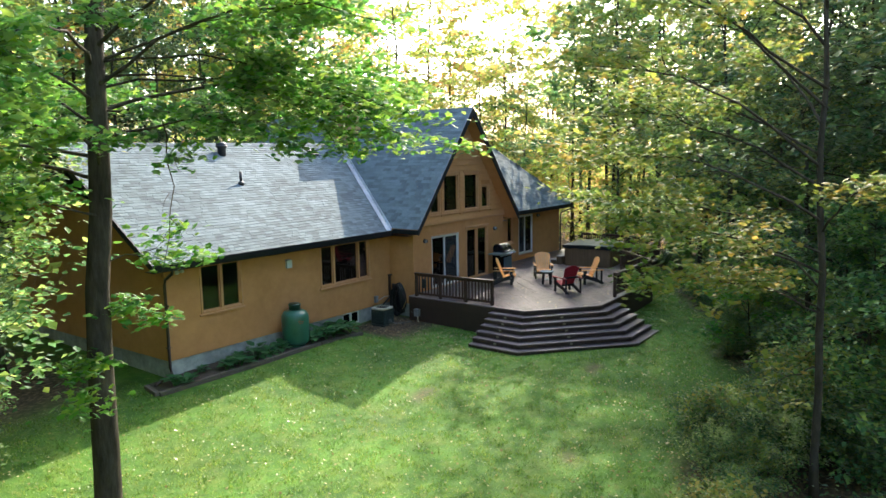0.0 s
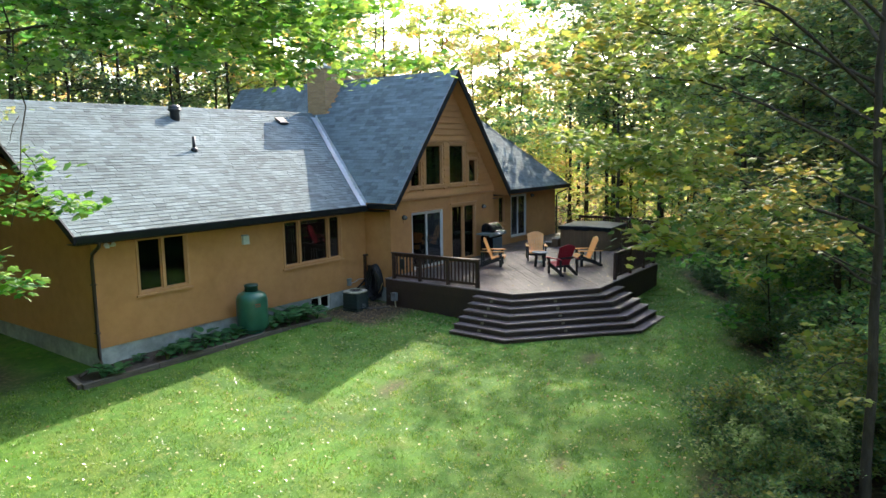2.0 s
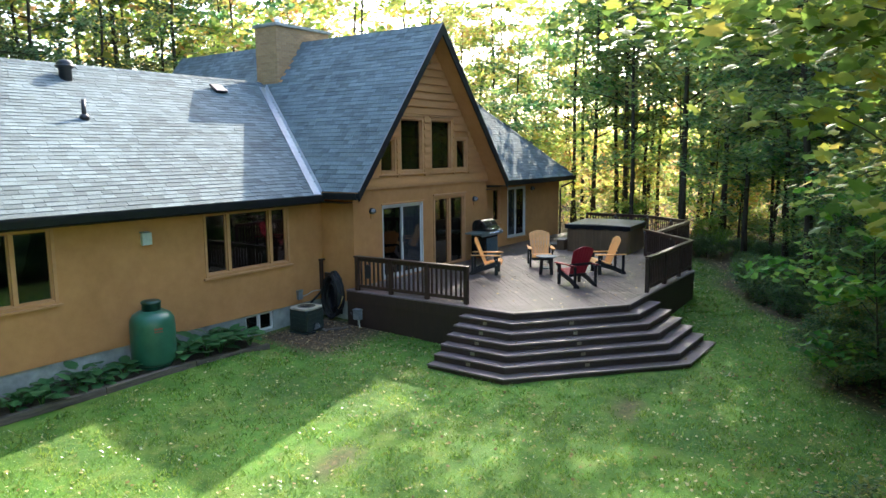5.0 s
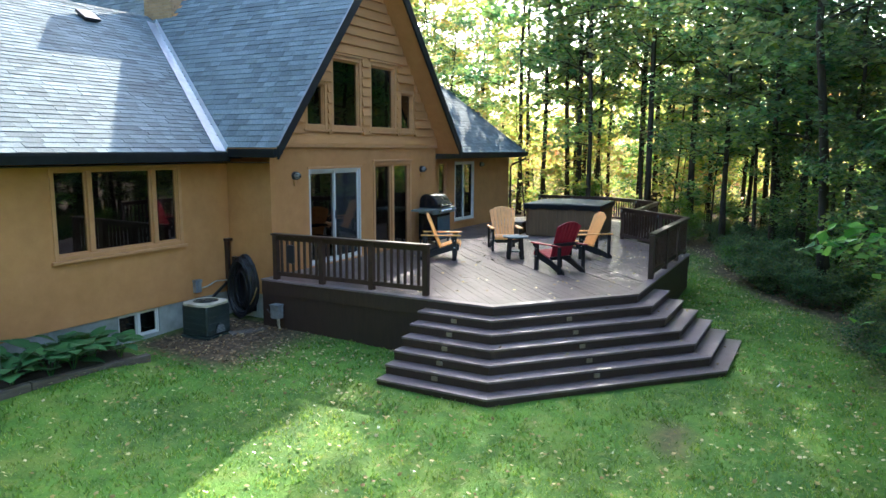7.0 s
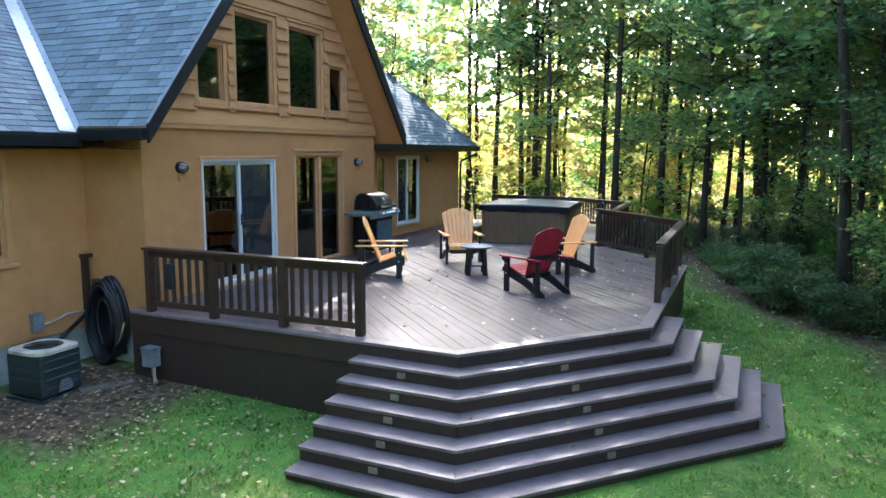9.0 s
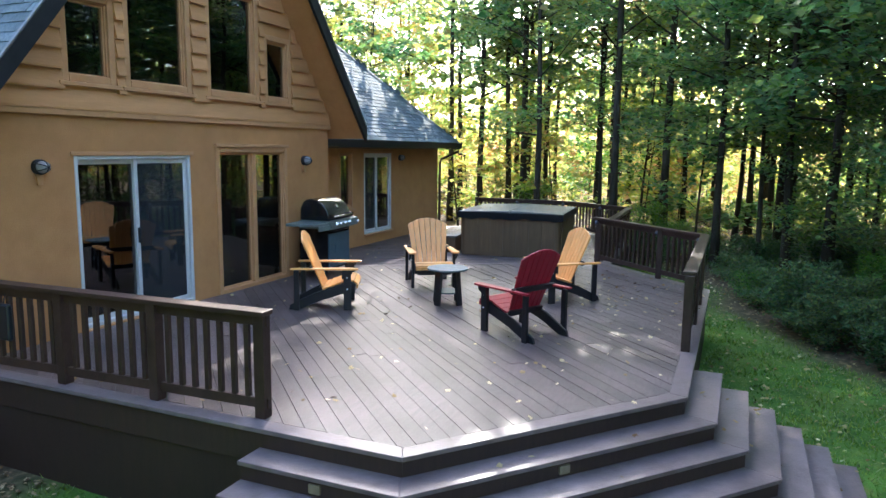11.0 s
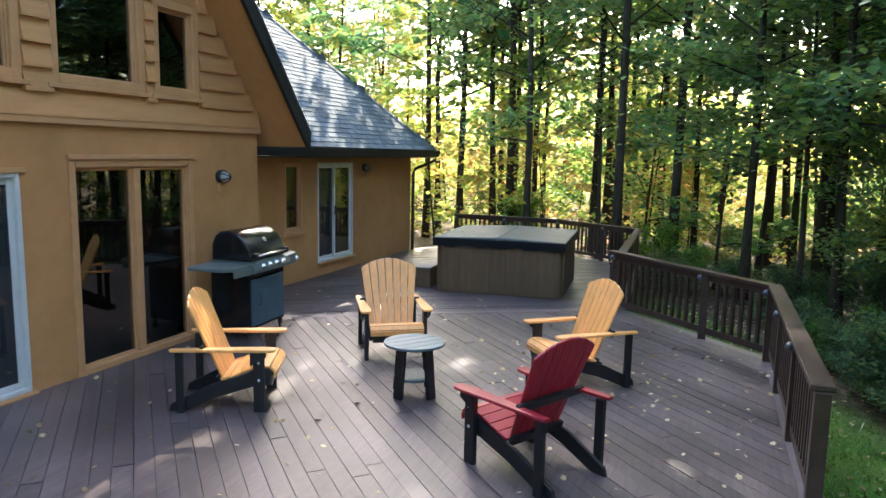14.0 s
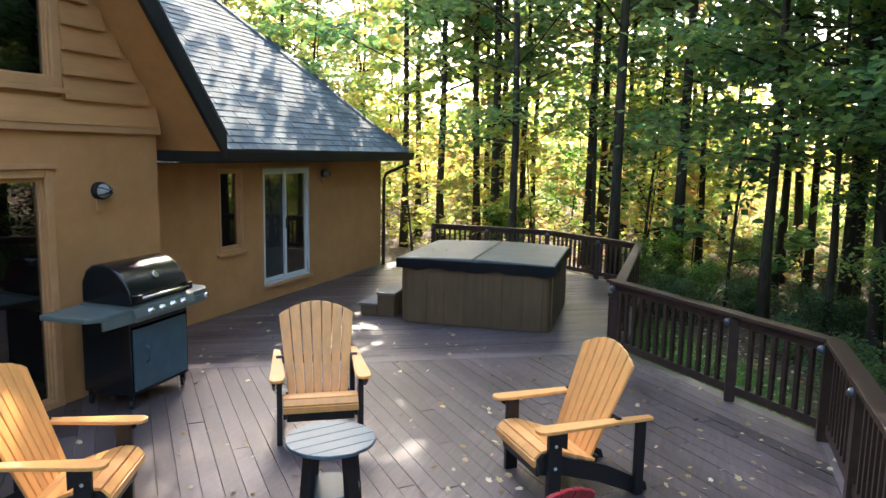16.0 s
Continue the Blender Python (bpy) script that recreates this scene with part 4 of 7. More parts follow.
DEEP = leaf_mat("shrub_leaf", ((0.02, 0.055, 0.028), (0.04, 0.09, 0.034), (0.065, 0.115, 0.034), (0.11, 0.13, 0.036)), 0.45)

DIAMOND = (np.array([(0, -0.5, 0), (0.38, 0.02, 0.07), (0, 0.55, -0.04), (-0.38, 0.02, 0.07)]), np.array([(0, 1, 2), (0, 2, 3)]))
_lobes = [(0, -0.42), (0.42, -0.3), (0.3, -0.04), (0.54, 0.16), (0.2, 0.24), (0, 0.6), (-0.2, 0.24), (-0.54, 0.16), (-0.3, -0.04), (-0.42, -0.3)]
MAPLE = (np.array([(0, 0, 0.03)] + [(x, y, -0.16 * x * x - 0.08 * y * y) for x, y in _lobes]),
         np.array([(0, 1 + i, 1 + (i + 1) % 10) for i in range(10)]))


def leaves(rng, anchors, per, size, spread, shape, flat=0.5, tilt=0.7):
    """Leaves strewn about twig ends: an array of corners and one of triangles."""
    tv, tf = shape
    a = np.repeat(np.asarray(anchors, float), per, axis=0)
    n = len(a)
    pos = a + rng.normal(0, 1, (n, 3)) * (spread, spread, spread * flat)
    nrm = np.stack([rng.normal(0, tilt, n), rng.normal(0, tilt, n), np.ones(n)], 1)
    nrm /= np.linalg.norm(nrm, axis=1)[:, None]
    yaw = rng.uniform(0, 2 * np.pi, n)
    t = np.stack([np.cos(yaw), np.sin(yaw), np.zeros(n)], 1)
    u = np.cross(nrm, t)
    u /= np.linalg.norm(u, axis=1)[:, None]
    v = np.cross(nrm, u)
    s = size * rng.uniform(0.65, 1.3, n)
    vs = pos[:, None, :] + s[:, None, None] * (tv[None, :, 0, None] * u[:, None, :] + tv[None, :, 1, None] * v[:, None, :] + tv[None, :, 2, None] * nrm[:, None, :])
    fs = tf[None] + (np.arange(n) * len(tv))[:, None, None]
    return vs.reshape(-1, 3), fs.reshape(-1, 3)


def limb(rng, start, direction, length, r, wander, sag, n=6):
    """A bending bough: points and radii."""
    p, d = np.array(start, float), np.array(direction, float)
    d /= np.linalg.norm(d)
    pts, rad = [p.copy()], [r]
    for i in range(n):
        d = d + rng.normal(0, wander, 3) + (0, 0, sag)
        d /= np.linalg.norm(d)
        p = p + d * length / n
        pts.append(p.copy())
        rad.append(max(0.004, r * (1 - 0.85 * (i + 1) / n)))
    return pts, rad


def skeleton_of(seed, height, r, first, spread, limbs, twigs, rise=0.35, lean=0.0, top=1.0):
    """Trunk, limbs and twigs of one tree as a bmesh of tapered bars, with the twig points for its leaves."""
    rng = np.random.default_rng(seed)
    bm, anchors = bmesh.new(), []
    la = rng.uniform(0, 6.28)
    n = 9
    trunk = [np.array((0, 0, -0.25))]
    for i in range(n):
        k = (i + 1) / n
        trunk.append(np.array((lean * height * k * k * math.cos(la) + rng.normal(0, 0.006) * height * k, lean * height * k * k * math.sin(la) + rng.normal(0, 0.006) * height * k, height * k * 0.96)))
    rads = [r * 1.45] + [r * (1 - 0.88 * ((i + 1) / n) ** 1.1) for i in range(n)]
    tube(bm, trunk, rads, 7)
    for j in range(limbs):
        f = first + (0.97 - first) * (j + rng.uniform(0, 0.9)) / limbs
        k = min(n, f * n + 0.0)
        i = min(n - 1, int(k))
        p = trunk[i] + (trunk[i + 1] - trunk[i]) * (k - i)
        az = j * 2.4 + rng.uniform(-0.5, 0.5)
        prof = (math.sin(math.pi * (0.25 + 0.7 * (f - first) / (1 - first))) ** 0.7) * top + (1 - top) * (1 - f)
        ln = spread * prof * rng.uniform(0.75, 1.15)
        pts, rad = limb(rng, p, (math.cos(az), math.sin(az), rise + 0.5 * (f - first)), ln, max(0.012, r * 0.36 * (1 - f * 0.6)), 0.12, -0.03)
        tube(bm, pts[::2], rad[::2], 4, False)
        for q in range(twigs):
            m = rng.uniform(0.25, 1.0) * (len(pts) - 1)
            i2 = min(len(pts) - 2, int(m))
            s = pts[i2] + (pts[i2 + 1] - pts[i2]) * (m - i2)
            dv = pts[i2 + 1] - pts[i2]
            dv = dv / np.linalg.norm(dv) + rng.normal(0, 0.75, 3) * (1, 1, 0.4)
            tp, tr = limb(rng, s, dv, ln * rng.uniform(0.22, 0.5), rad[i2] * 0.5, 0.16, -0.03, 4)
            tube(bm, tp[::2], tr[::2], 3, False)
            anchors += [tp[1], tp[2], tp[3], tp[4], (tp[2] + tp[3]) / 2, (tp[3] + tp[4]) / 2]
        anchors += pts[3:]
    return bm, np.array(anchors), rng


def make_tree(name, seed, height, r, first, spread, limbs, twigs, per, size, clump, leaf, shape=DIAMOND, rise=0.35, lean=0.02, label="", category="tree", group="", top=1.0, flat=0.5, tilt=0.6):
    bm, anchors, rng = skeleton_of(seed, height, r, first, spread, limbs, twigs, rise, lean, top)
    ob = thing(name, (0, 0, 0), label, category, group)
    part("trunk", bm, BARK, ob, "", True, False)
    vs, fs = leaves(rng, anchors, per, size, clump, shape, flat, tilt)
    crown = new("crown", raw("crown", vs, fs, leaf))
    hang(crown, ob, "", False)
    return ob


FAR_AWAY = Matrix.Translation((0, 0, -60))
KINDS = ((GREEN, "tall maple with a dark trunk and green leaves"), (OLIVE, "tall maple turning olive and yellow"),
         (GREEN, "tall slender maple with deep green crown"), (GOLD, "tall maple in golden autumn leaf"))
TALL = [make_tree("maple_tree", 11 + k, 19 + 1.5 * k, 0.125 + 0.01 * k, 0.2 + 0.03 * k, 4.0, 24, 5, 6, 0.205, 0.34, lf, flat=0.3, tilt=0.5, label=lb, group="woodland trees", rise=0.5)
        for k, (lf, lb) in enumerate(KINDS)]
FAR_TALL = [make_tree("maple_tree", 21 + k, 19 + 1.5 * k, 0.12 + 0.012 * k, 0.26 + 0.05 * k, 4.4, 17, 4, 3, 0.44, 0.45, lf, flat=0.4, label=lb, group="woodland trees", rise=0.5)
            for k, (lf, lb) in enumerate(KINDS)]
HIGH = make_tree("maple_tree", 29, 24, 0.135, 0.25, 4.2, 26, 6, 2, 0.26, 0.4, OLIVE, flat=0.4, label="very tall maple with a dark trunk and olive green leaves", group="woodland trees", rise=0.45)
MID = [make_tree("maple_tree", 31 + k, 10 + 1.5 * k, 0.09 + 0.012 * k, 0.36, 3.1, 15, 6, 4, 0.2, 0.3, lf, flat=0.25, tilt=0.45, label=lb, group="woodland trees", rise=0.3)
       for k, (lf, lb) in enumerate(((GREEN, "young maple leafy almost to the ground"), (GOLD, "young maple with yellow-green backlit leaves"), (OLIVE, "young maple with olive green leaves")))]
BUSHY = [make_tree("maple_tree", 91 + k, 5.5 + k, 0.05, 0.08, 2.3, 18, 6, 6, 0.14, 0.22, lf, label=lb, group="woodland trees", rise=0.25)
         for k, (lf, lb) in enumerate(((GREEN, "bushy young maple leafy to the ground"), (DEEP, "bushy grey-green young maple")))]
SAPLING = [make_tree("sapling", 51 + k, 3.4 + 1.2 * k, 0.022 + 0.006 * k, 0.1, 1.4, 12, 4, 3, 0.175, 0.22, lf, flat=0.3, tilt=0.5, label=lb, group="woodland saplings", rise=0.4)
           for k, (lf, lb) in enumerate(((FRESH, "thin woodland sapling with bright green leaves"), (GOLD, "thin woodland sapling with golden leaves"), (GREEN, "thin woodland sapling with green leaves")))]
PALE = leaf_mat("pale_shrub_leaf", ((0.11, 0.17, 0.05), (0.16, 0.22, 0.07), (0.22, 0.27, 0.1), (0.28, 0.3, 0.13)), 0.45, glow=2.0, each=0.03)
SHRUB = [make_tree("shrub", 71 + k, (1.1, 1.45, 1.8, 1.5)[k], 0.012, 0.05, 1.0, 14, 4, 8, 0.08, 0.15, lf, label=lb, category="shrub", group="woodland edge shrubs", rise=0.7)
         for k, (lf, lb) in enumerate(((DEEP, "low dark green shrub at the wood's edge"), (OLIVE, "low olive green bramble shrub"), (FRESH, "low bright green shrub"), (PALE, "pale green feathery shrub beside the lawn")))]

# woodland shade is put into these darker leaf colours
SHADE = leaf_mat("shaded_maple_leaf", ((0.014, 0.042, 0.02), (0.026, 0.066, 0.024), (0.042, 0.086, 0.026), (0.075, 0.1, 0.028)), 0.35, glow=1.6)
SHADY = make_tree("maple_tree", 37, 17, 0.13, 0.1, 4.2, 30, 6, 7, 0.19, 0.36, SHADE, flat=0.35, tilt=0.5, label="dense maple with leaves darkened as in shade, leafy from the ground up", group="woodland trees", rise=0.4)

EYES = [Vector(p[1]) for p in PATH]
frng = random.Random(4)
used = {}


def plant(proto, x, y, turn, s=1.0, lean=(0, 0)):
    m = pose(x, y, gz(x, y) - 0.03, lean[0], lean[1], turn) @ Matrix.Scale(s, 4)
    if id(proto) not in used:
        used[id(proto)] = proto
        proto.matrix_basis = m
        return proto
    return scaled_copy(proto, m)


def plant_tall(k, x, y, turn, s=1.0, lean=(0, 0)):
    """Trees deep in the wood have fewer, larger clumps."""
    deep = min((Vector((x, y)) - e.xy).length for e in EYES) > 21
    return plant((FAR_TALL if deep else TALL)[k], x, y, turn, s, lean)


def scaled_copy(proto, m):
    ob = copy_thing(proto, m)
    ob.matrix_basis = m
    return ob


def in_clearing(x, y, margin=0.0):
    """The lawn, the house, the deck and the drive round them."""
    if 1.5 - margin < x < 38.5 + margin and edge_y(x) - margin < y < 31 + margin:
        return not (x < 9 - margin and y > 19 + margin)
    return min((Vector((x, y)) - e.xy).length for e in EYES) < 4.5 + margin


def shadow_lands_lit(x, y, h, r):
    sx, sy = x - h * SUN.x / SUN.z, y - h * SUN.y / SUN.z
    return 5 - r < sx < 16.5 + r and 7.5 - r < sy < 15.7 + r


TRUNKS = ((35.2, 10.0, 0, 0.8), (33.6, 7.6, 0, 0.95), (43.3, 17.4, 1, 0.9), (42.3, 16.4, 0, 0.85), (34.5, 4.2, 0, 1.0), (37.4, 8.2, 0, 0.9), (42, 20.2, 0, 0.95), (44.6, 20.8, 1, 0.85), (40.6, 18.4, 2, 0.8), (46.2, 17.0, 0, 0.8), (37.0, 3.4, 2, 1.0), (41.5, 9.2, 0, 0.9), (38.4, 15.6, 0, 0.85), (36.4, 8.5, 0, 0.95),
          (17, -3.5, 0, 0.8), (20, -5, 2, 0.85), (22.5, -3, 1, 0.8), (26, -2.5, 0, 0.85), (14.5, -4.5, 0, 0.8), (19, -8.5, 2, 0.9), (24, -7, 0, 0.9), (28.5, -5, 2, 0.9), (30.5, -1.5, 0, 0.85),
          (2, 17.5, 0, 0.9), (5, 21, 2, 0.9), (-1, 13, 0, 0.9), (-3, 19, 1, 0.9), (6.5, 24.5, 0, 0.95), (2.5, 26, 2, 0.9), (9, 30.5, 1, 0.95), (16, 33, 3, 0.95), (21, 34.5, 1, 0.9), (26, 36, 3, 1.0), (31, 34, 0, 0.9), (36, 37, 3, 0.95), (30, 42, 1, 1.0), (40, 33, 3, 0.9), (24, 44, 3, 1.0), (12, 38, 0, 1.0), (18, 41, 1, 1.0))
placed = []
for x, y, k, s in TRUNKS:
    plant_tall(k, x, y, frng.uniform(0, 360), s)
    placed.append((x, y))
for i in range(18):
    x, y = frng.uniform(26, 42), frng.uniform(-12, -2)
    if any(math.hypot(x - p, y - q) < 2.4 for p, q in placed):
        continue
    plant_tall(frng.choice((0, 0, 1, 2)), x, y, frng.uniform(0, 360), frng.uniform(0.7, 1.0))
for x, y, k, s in ((50, 30, 3, 0.8), (53.5, 32.5, 1, 0.75), (56, 29, 3, 0.8), (58, 34, 3, 0.9), (54, 37, 1, 0.85), (61, 31, 3, 0.85), (49, 35, 3, 0.8)):
    plant_tall(k, x, y, frng.uniform(0, 360), s)
trng = random.Random(77)
# those at low x stand out of view, added to darken the long wing
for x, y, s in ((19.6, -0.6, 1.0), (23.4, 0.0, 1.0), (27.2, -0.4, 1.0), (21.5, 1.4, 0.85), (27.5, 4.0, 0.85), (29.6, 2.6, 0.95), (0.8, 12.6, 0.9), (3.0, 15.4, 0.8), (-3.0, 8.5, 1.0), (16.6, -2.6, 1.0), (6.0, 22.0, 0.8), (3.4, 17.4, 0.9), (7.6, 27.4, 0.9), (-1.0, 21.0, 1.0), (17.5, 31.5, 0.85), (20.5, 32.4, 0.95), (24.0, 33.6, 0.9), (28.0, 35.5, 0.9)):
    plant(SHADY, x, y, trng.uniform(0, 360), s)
# added so that their high crowns shade the right lawn and the deck
for x, y in ((30.4, 3.0), (26.4, 1.0), (40.4, 16.7)):
    plant(HIGH, x, y, trng.uniform(0, 360), 0.95)
# unseen trees behind the start, added to block sky light from the house
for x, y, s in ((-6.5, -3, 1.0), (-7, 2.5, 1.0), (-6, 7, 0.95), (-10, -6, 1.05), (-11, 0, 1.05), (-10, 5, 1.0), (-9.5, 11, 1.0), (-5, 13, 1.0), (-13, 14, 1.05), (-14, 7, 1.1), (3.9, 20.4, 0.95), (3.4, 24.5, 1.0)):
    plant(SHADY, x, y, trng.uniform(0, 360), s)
for x, y, k, s in ((31.6, 6.0, 1, 0.8), (30.2, 4.2, 0, 1.0), (33.2, 6.8, 0, 0.85), (34.8, 7.7, 0, 0.7)):
    plant(BUSHY[k], x, y, trng.uniform(0, 360), s)
tries = 0
for i in range(48):
    x, y = frng.uniform(0, 52), frng.uniform(33, 62)
    if any(math.hypot(x - p, y - q) < 2.6 for p, q in placed):
        continue
    plant_tall(frng.choice((0, 1, 3, 3) if x > 17 else (0, 2)), x, y, frng.uniform(0, 360), frng.uniform(0.8, 1.1))
    placed.append((x, y))
for x, y, k, s in ((2.0, 20.5, 0, 0.8), (8.2, 21.6, 2, 0.85), (4.6, 16.6, 0, 0.85), (3.0, 14.6, 2, 0.8), (7.4, 25.0, 0, 0.9), (3.4, 12.4, 0, 0.8), (5.0, 14.6, 0, 0.75), (0.5, 22.5, 0, 0.7), (1.2, 10.6, 2, 0.9), (8.4, 23.6, 0, 1.0), (5.4, 19.4, 0, 1.1), (3.6, 22.4, 0, 1.2), (8.6, 26.4, 0, 1.1), (-0.5, 16.4, 0, 1.2), (4, 29, 0, 1.2), (8, 32, 0, 1.3), (12, 31.5, 2, 1.2), (1, 24, 0, 1.2), (15.5, 34, 0, 1.3), (5.5, 35, 0, 1.4), (10, 36, 2, 1.4)):
    plant(MID[k], x, y, frng.uniform(0, 360), s)
# added trees out of view on the left, to cut sky light on the long wing
for i in range(16):
    x, y = frng.uniform(-15, -1), frng.uniform(1, 26)
    if in_clearing(x, y, 0.5):
        continue
    plant_tall(frng.choice((0, 2)), x, y, frng.uniform(0, 360), frng.uniform(0.8, 1.0))
    placed.append((x, y))
for x, y, k, s in ((18.6, 1.4, 0, 1.0), (21.2, 2.2, 1, 0.9), (24.2, 3.2, 0, 0.9), (17.0, -0.6, 1, 1.1), (20.4, -0.8, 0, 1.1), (26.6, 4.6, 1, 0.8), (23.4, 0.2, 0, 1.2), (28.6, 5.6, 0, 0.8), (15.6, 0.2, 0, 0.9), (2.4, 18.2, 0, 0.9), (0.0, 22.6, 0, 1.0), (2.0, 26.6, 0, 1.0), (1.4, 21.8, 0, 1.1)):
    plant(BUSHY[k], x, y, frng.uniform(0, 360), s)
while len(placed) < 106 and tries < 4000:
    tries += 1
    a, d = frng.uniform(0, 360), frng.choice((1, 1, 1, 0.55))
    if d < 1:
        x, y = frng.uniform(38, 78), frng.uniform(-16, 46)
    else:
        x, y = frng.uniform(-26, 72), frng.uniform(-30, 58)
    if min((Vector((x, y)) - e.xy).length for e in EYES) < 7.5 or y < -3 and frng.random() < 0.9 or 46 < x < 90 and -4 < y < 46 or 38 < x < 70 and 0.42 < (y - 9) / (x - 15) < 0.62 or in_clearing(x, y, 1.0) or any(math.hypot(x - p, y - q) < 3.0 for p, q in placed):
        continue
    k = frng.randrange(4)
    if x > 30 and -3 < y < 24 and x < 62:
        continue
    if shadow_lands_lit(x, y, 14, 2.5) or shadow_lands_lit(x, y, 18, 2.0):
        continue
    plant_tall(k, x, y, frng.uniform(0, 360), frng.uniform(0.8, 1.15), (frng.uniform(-2, 2), frng.uniform(-2, 2)))
    placed.append((x, y))
# put towards the sun, their crowns largely above the view, to shade the deck
for x, y, s in ((38.9, 11.7, 0.95), (37.4, 13.0, 0.92), (39.6, 13.4, 0), (41.2, 14.2, 0.95), (41.4, 11.8, 0), (45.2, 14.4, 0.95), (48.6, 15.8, 0), (46.6, 12.0, 0), (50.4, 13.6, 1.05), (43.4, 12.4, 0.9), (52.5, 16.8, 0)):
    turn = frng.uniform(0, 360)
    if s:
        plant(HIGH, x, y, turn, s)
n_mid, tries, mids = 0, 0, []
for x, y, k, s in ((31.5, 6.6, 0, 1.0), (34.2, 8.4, 2, 0.95), (36.6, 5.6, 0, 1.15), (38.2, 9.6, 0, 1.0), (33.0, 3.4, 2, 1.2), (28.2, 2.0, 0, 0.9), (36.0, 1.8, 0, 1.2), (24.6, 0.2, 0, 1.0), (41.6, 5.6, 0, 1.2), (36.0, 7.4, 0, 1.0), (40.6, 11.2, 0, 1.05), (43.6, 8.6, 2, 1.2), (38.6, 5.2, 0, 1.15), (44.6, 13.6, 0, 1.2), (42.2, 17.8, 2, 1.1), (46.5, 10.6, 0, 1.2), (45.8, 18.6, 1, 1.2), (34.8, 9.0, 0, 0.8), (39.8, 13.8, 0, 0.8), (31.2, 4.4, 0, 1.0), (33.2, 5.6, 0, 1.2), (35.6, 3.6, 2, 1.25), (37.6, 6.8, 0, 1.2), (41.0, 8.6, 0, 1.2), (47, 14.6, 1, 1.2), (49, 18.6, 1, 1.25), (51, 12, 1, 1.3)):
    plant(MID[k], x, y, frng.uniform(0, 360), s, (frng.uniform(-3, 3), frng.uniform(-3, 3)))
    mids.append((x, y))
while n_mid < 56 and tries < 4000:
    tries += 1
    x, y = (frng.uniform(20, 62), frng.uniform(-6, 30)) if frng.random() < 0.6 else (frng.uniform(-10, 62), frng.uniform(-14, 46))
    if x < 22 and y < 8 or 34 < x < 60 and 4 < y < 28 and frng.random() < 0.75 or y < -4 and frng.random() < 0.7 or in_clearing(x, y, 1.6) or any(math.hypot(x - p, y - q) < 1.6 for p, q in placed) or any(math.hypot(x - p, y - q) < 2.2 for p, q in mids):
        continue
    if shadow_lands_lit(x, y, 8, 2.0) or x > 34 and y < 26 and frng.random() < 0.72:
        continue
    plant(MID[frng.choice((0, 0, 2, 2) if x < 38 else (1, 1, 1, 2, 0))], x, y, frng.uniform(0, 360), frng.uniform(0.75, 1.2), (frng.uniform(-4, 4), frng.uniform(-4, 4)))
    mids.append((x, y))
    n_mid += 1
for i in range(12):
    plant(MID[frng.choice((1, 1, 1, 2))], frng.uniform(53, 66), frng.uniform(-4, 42), frng.uniform(0, 360), frng.uniform(0.8, 1.25), (frng.uniform(-4, 4), frng.uniform(-4, 4)))
for i in range(26):
    plant(SAPLING[frng.choice((0, 1, 1, 1))], frng.uniform(45, 66), frng.uniform(2, 38), frng.uniform(0, 360), frng.uniform(0.8, 1.5), (frng.uniform(-8, 8), frng.uniform(-8, 8)))
for x, y, s in ((36.6, 7.2, 1.3), (36.8, 10.6, 1.2), (39.6, 8.2, 1.4), (40.4, 12.6, 1.4), (34.6, 6.8, 1.2)):
    plant(SAPLING[2], x, y, 77 * x + 31 * y, s, (3 * math.sin(x * 5), 3 * math.cos(y * 7)))
erng = random.Random(40)
for i in range(12):
    plant(SHRUB[0], erng.uniform(29, 35), erng.uniform(6.5, 9.6), erng.uniform(0, 360), erng.uniform(0.5, 0.9))
n_s, tries = 0, 0
while n_s < 50 and tries < 4000:
    tries += 1
    x, y = (frng.uniform(38, 60), frng.uniform(2, 32)) if frng.random() < 0.6 else (frng.uniform(12, 58), frng.uniform(-4, 34))
    if in_clearing(x, y, 0.6):
        continue
    plant(SAPLING[frng.choice((0, 1, 1, 2) if x > 37 else (0, 2, 2))], x, y, frng.uniform(0, 360), frng.uniform(0.7, 1.3), (frng.uniform(-8, 8), frng.uniform(-8, 8)))
    n_s += 1
for i in range(46):
    x = frng.uniform(9.5, 27)
    y = edge_y(x) - abs(frng.gauss(0.2, 1.5 if x < 28 else 0.8))
    plant(SHRUB[frng.choice((0, 0, 0, 1))], x, y, frng.uniform(0, 360), frng.uniform(0.6, 1.15) if x < 19 else frng.uniform(0.4, 0.85))
for i in range(40):
    x = frng.uniform(25, 39)
    plant(SHRUB[frng.choice((0, 0, 2))], x, edge_y(x) - 0.4 - abs(frng.gauss(0, 2.2)), frng.uniform(0, 360), frng.uniform(0.35, 0.75))
for i in range(16):
    plant(SHRUB[frng.choice((1, 2))], frng.uniform(38.5, 52), frng.uniform(6, 30), frng.uniform(0, 360), frng.uniform(0.7, 1.2))
for i in range(14):
    plant(SHRUB[frng.choice((0, 1))], frng.uniform(-3, 6), frng.uniform(14, 24), frng.uniform(0, 360), frng.uniform(0.8, 1.3))

# the wood's edge beside the lawn: a pale clump, low shrubs and creeping leaves
for x, y, k, s in ((14.4, 3.5, 3, 0.7), (15.2, 3.4, 3, 0.85), (16.0, 3.3, 3, 0.75), (15.4, 2.6, 3, 0.8), (13.9, 2.8, 1, 0.7), (22.3, 4.3, 0, 1.0), (21.5, 3.6, 0, 1.1), (23.4, 4.6, 0, 0.9)):
    plant(SHRUB[k], x, y, trng.uniform(0, 360), s)
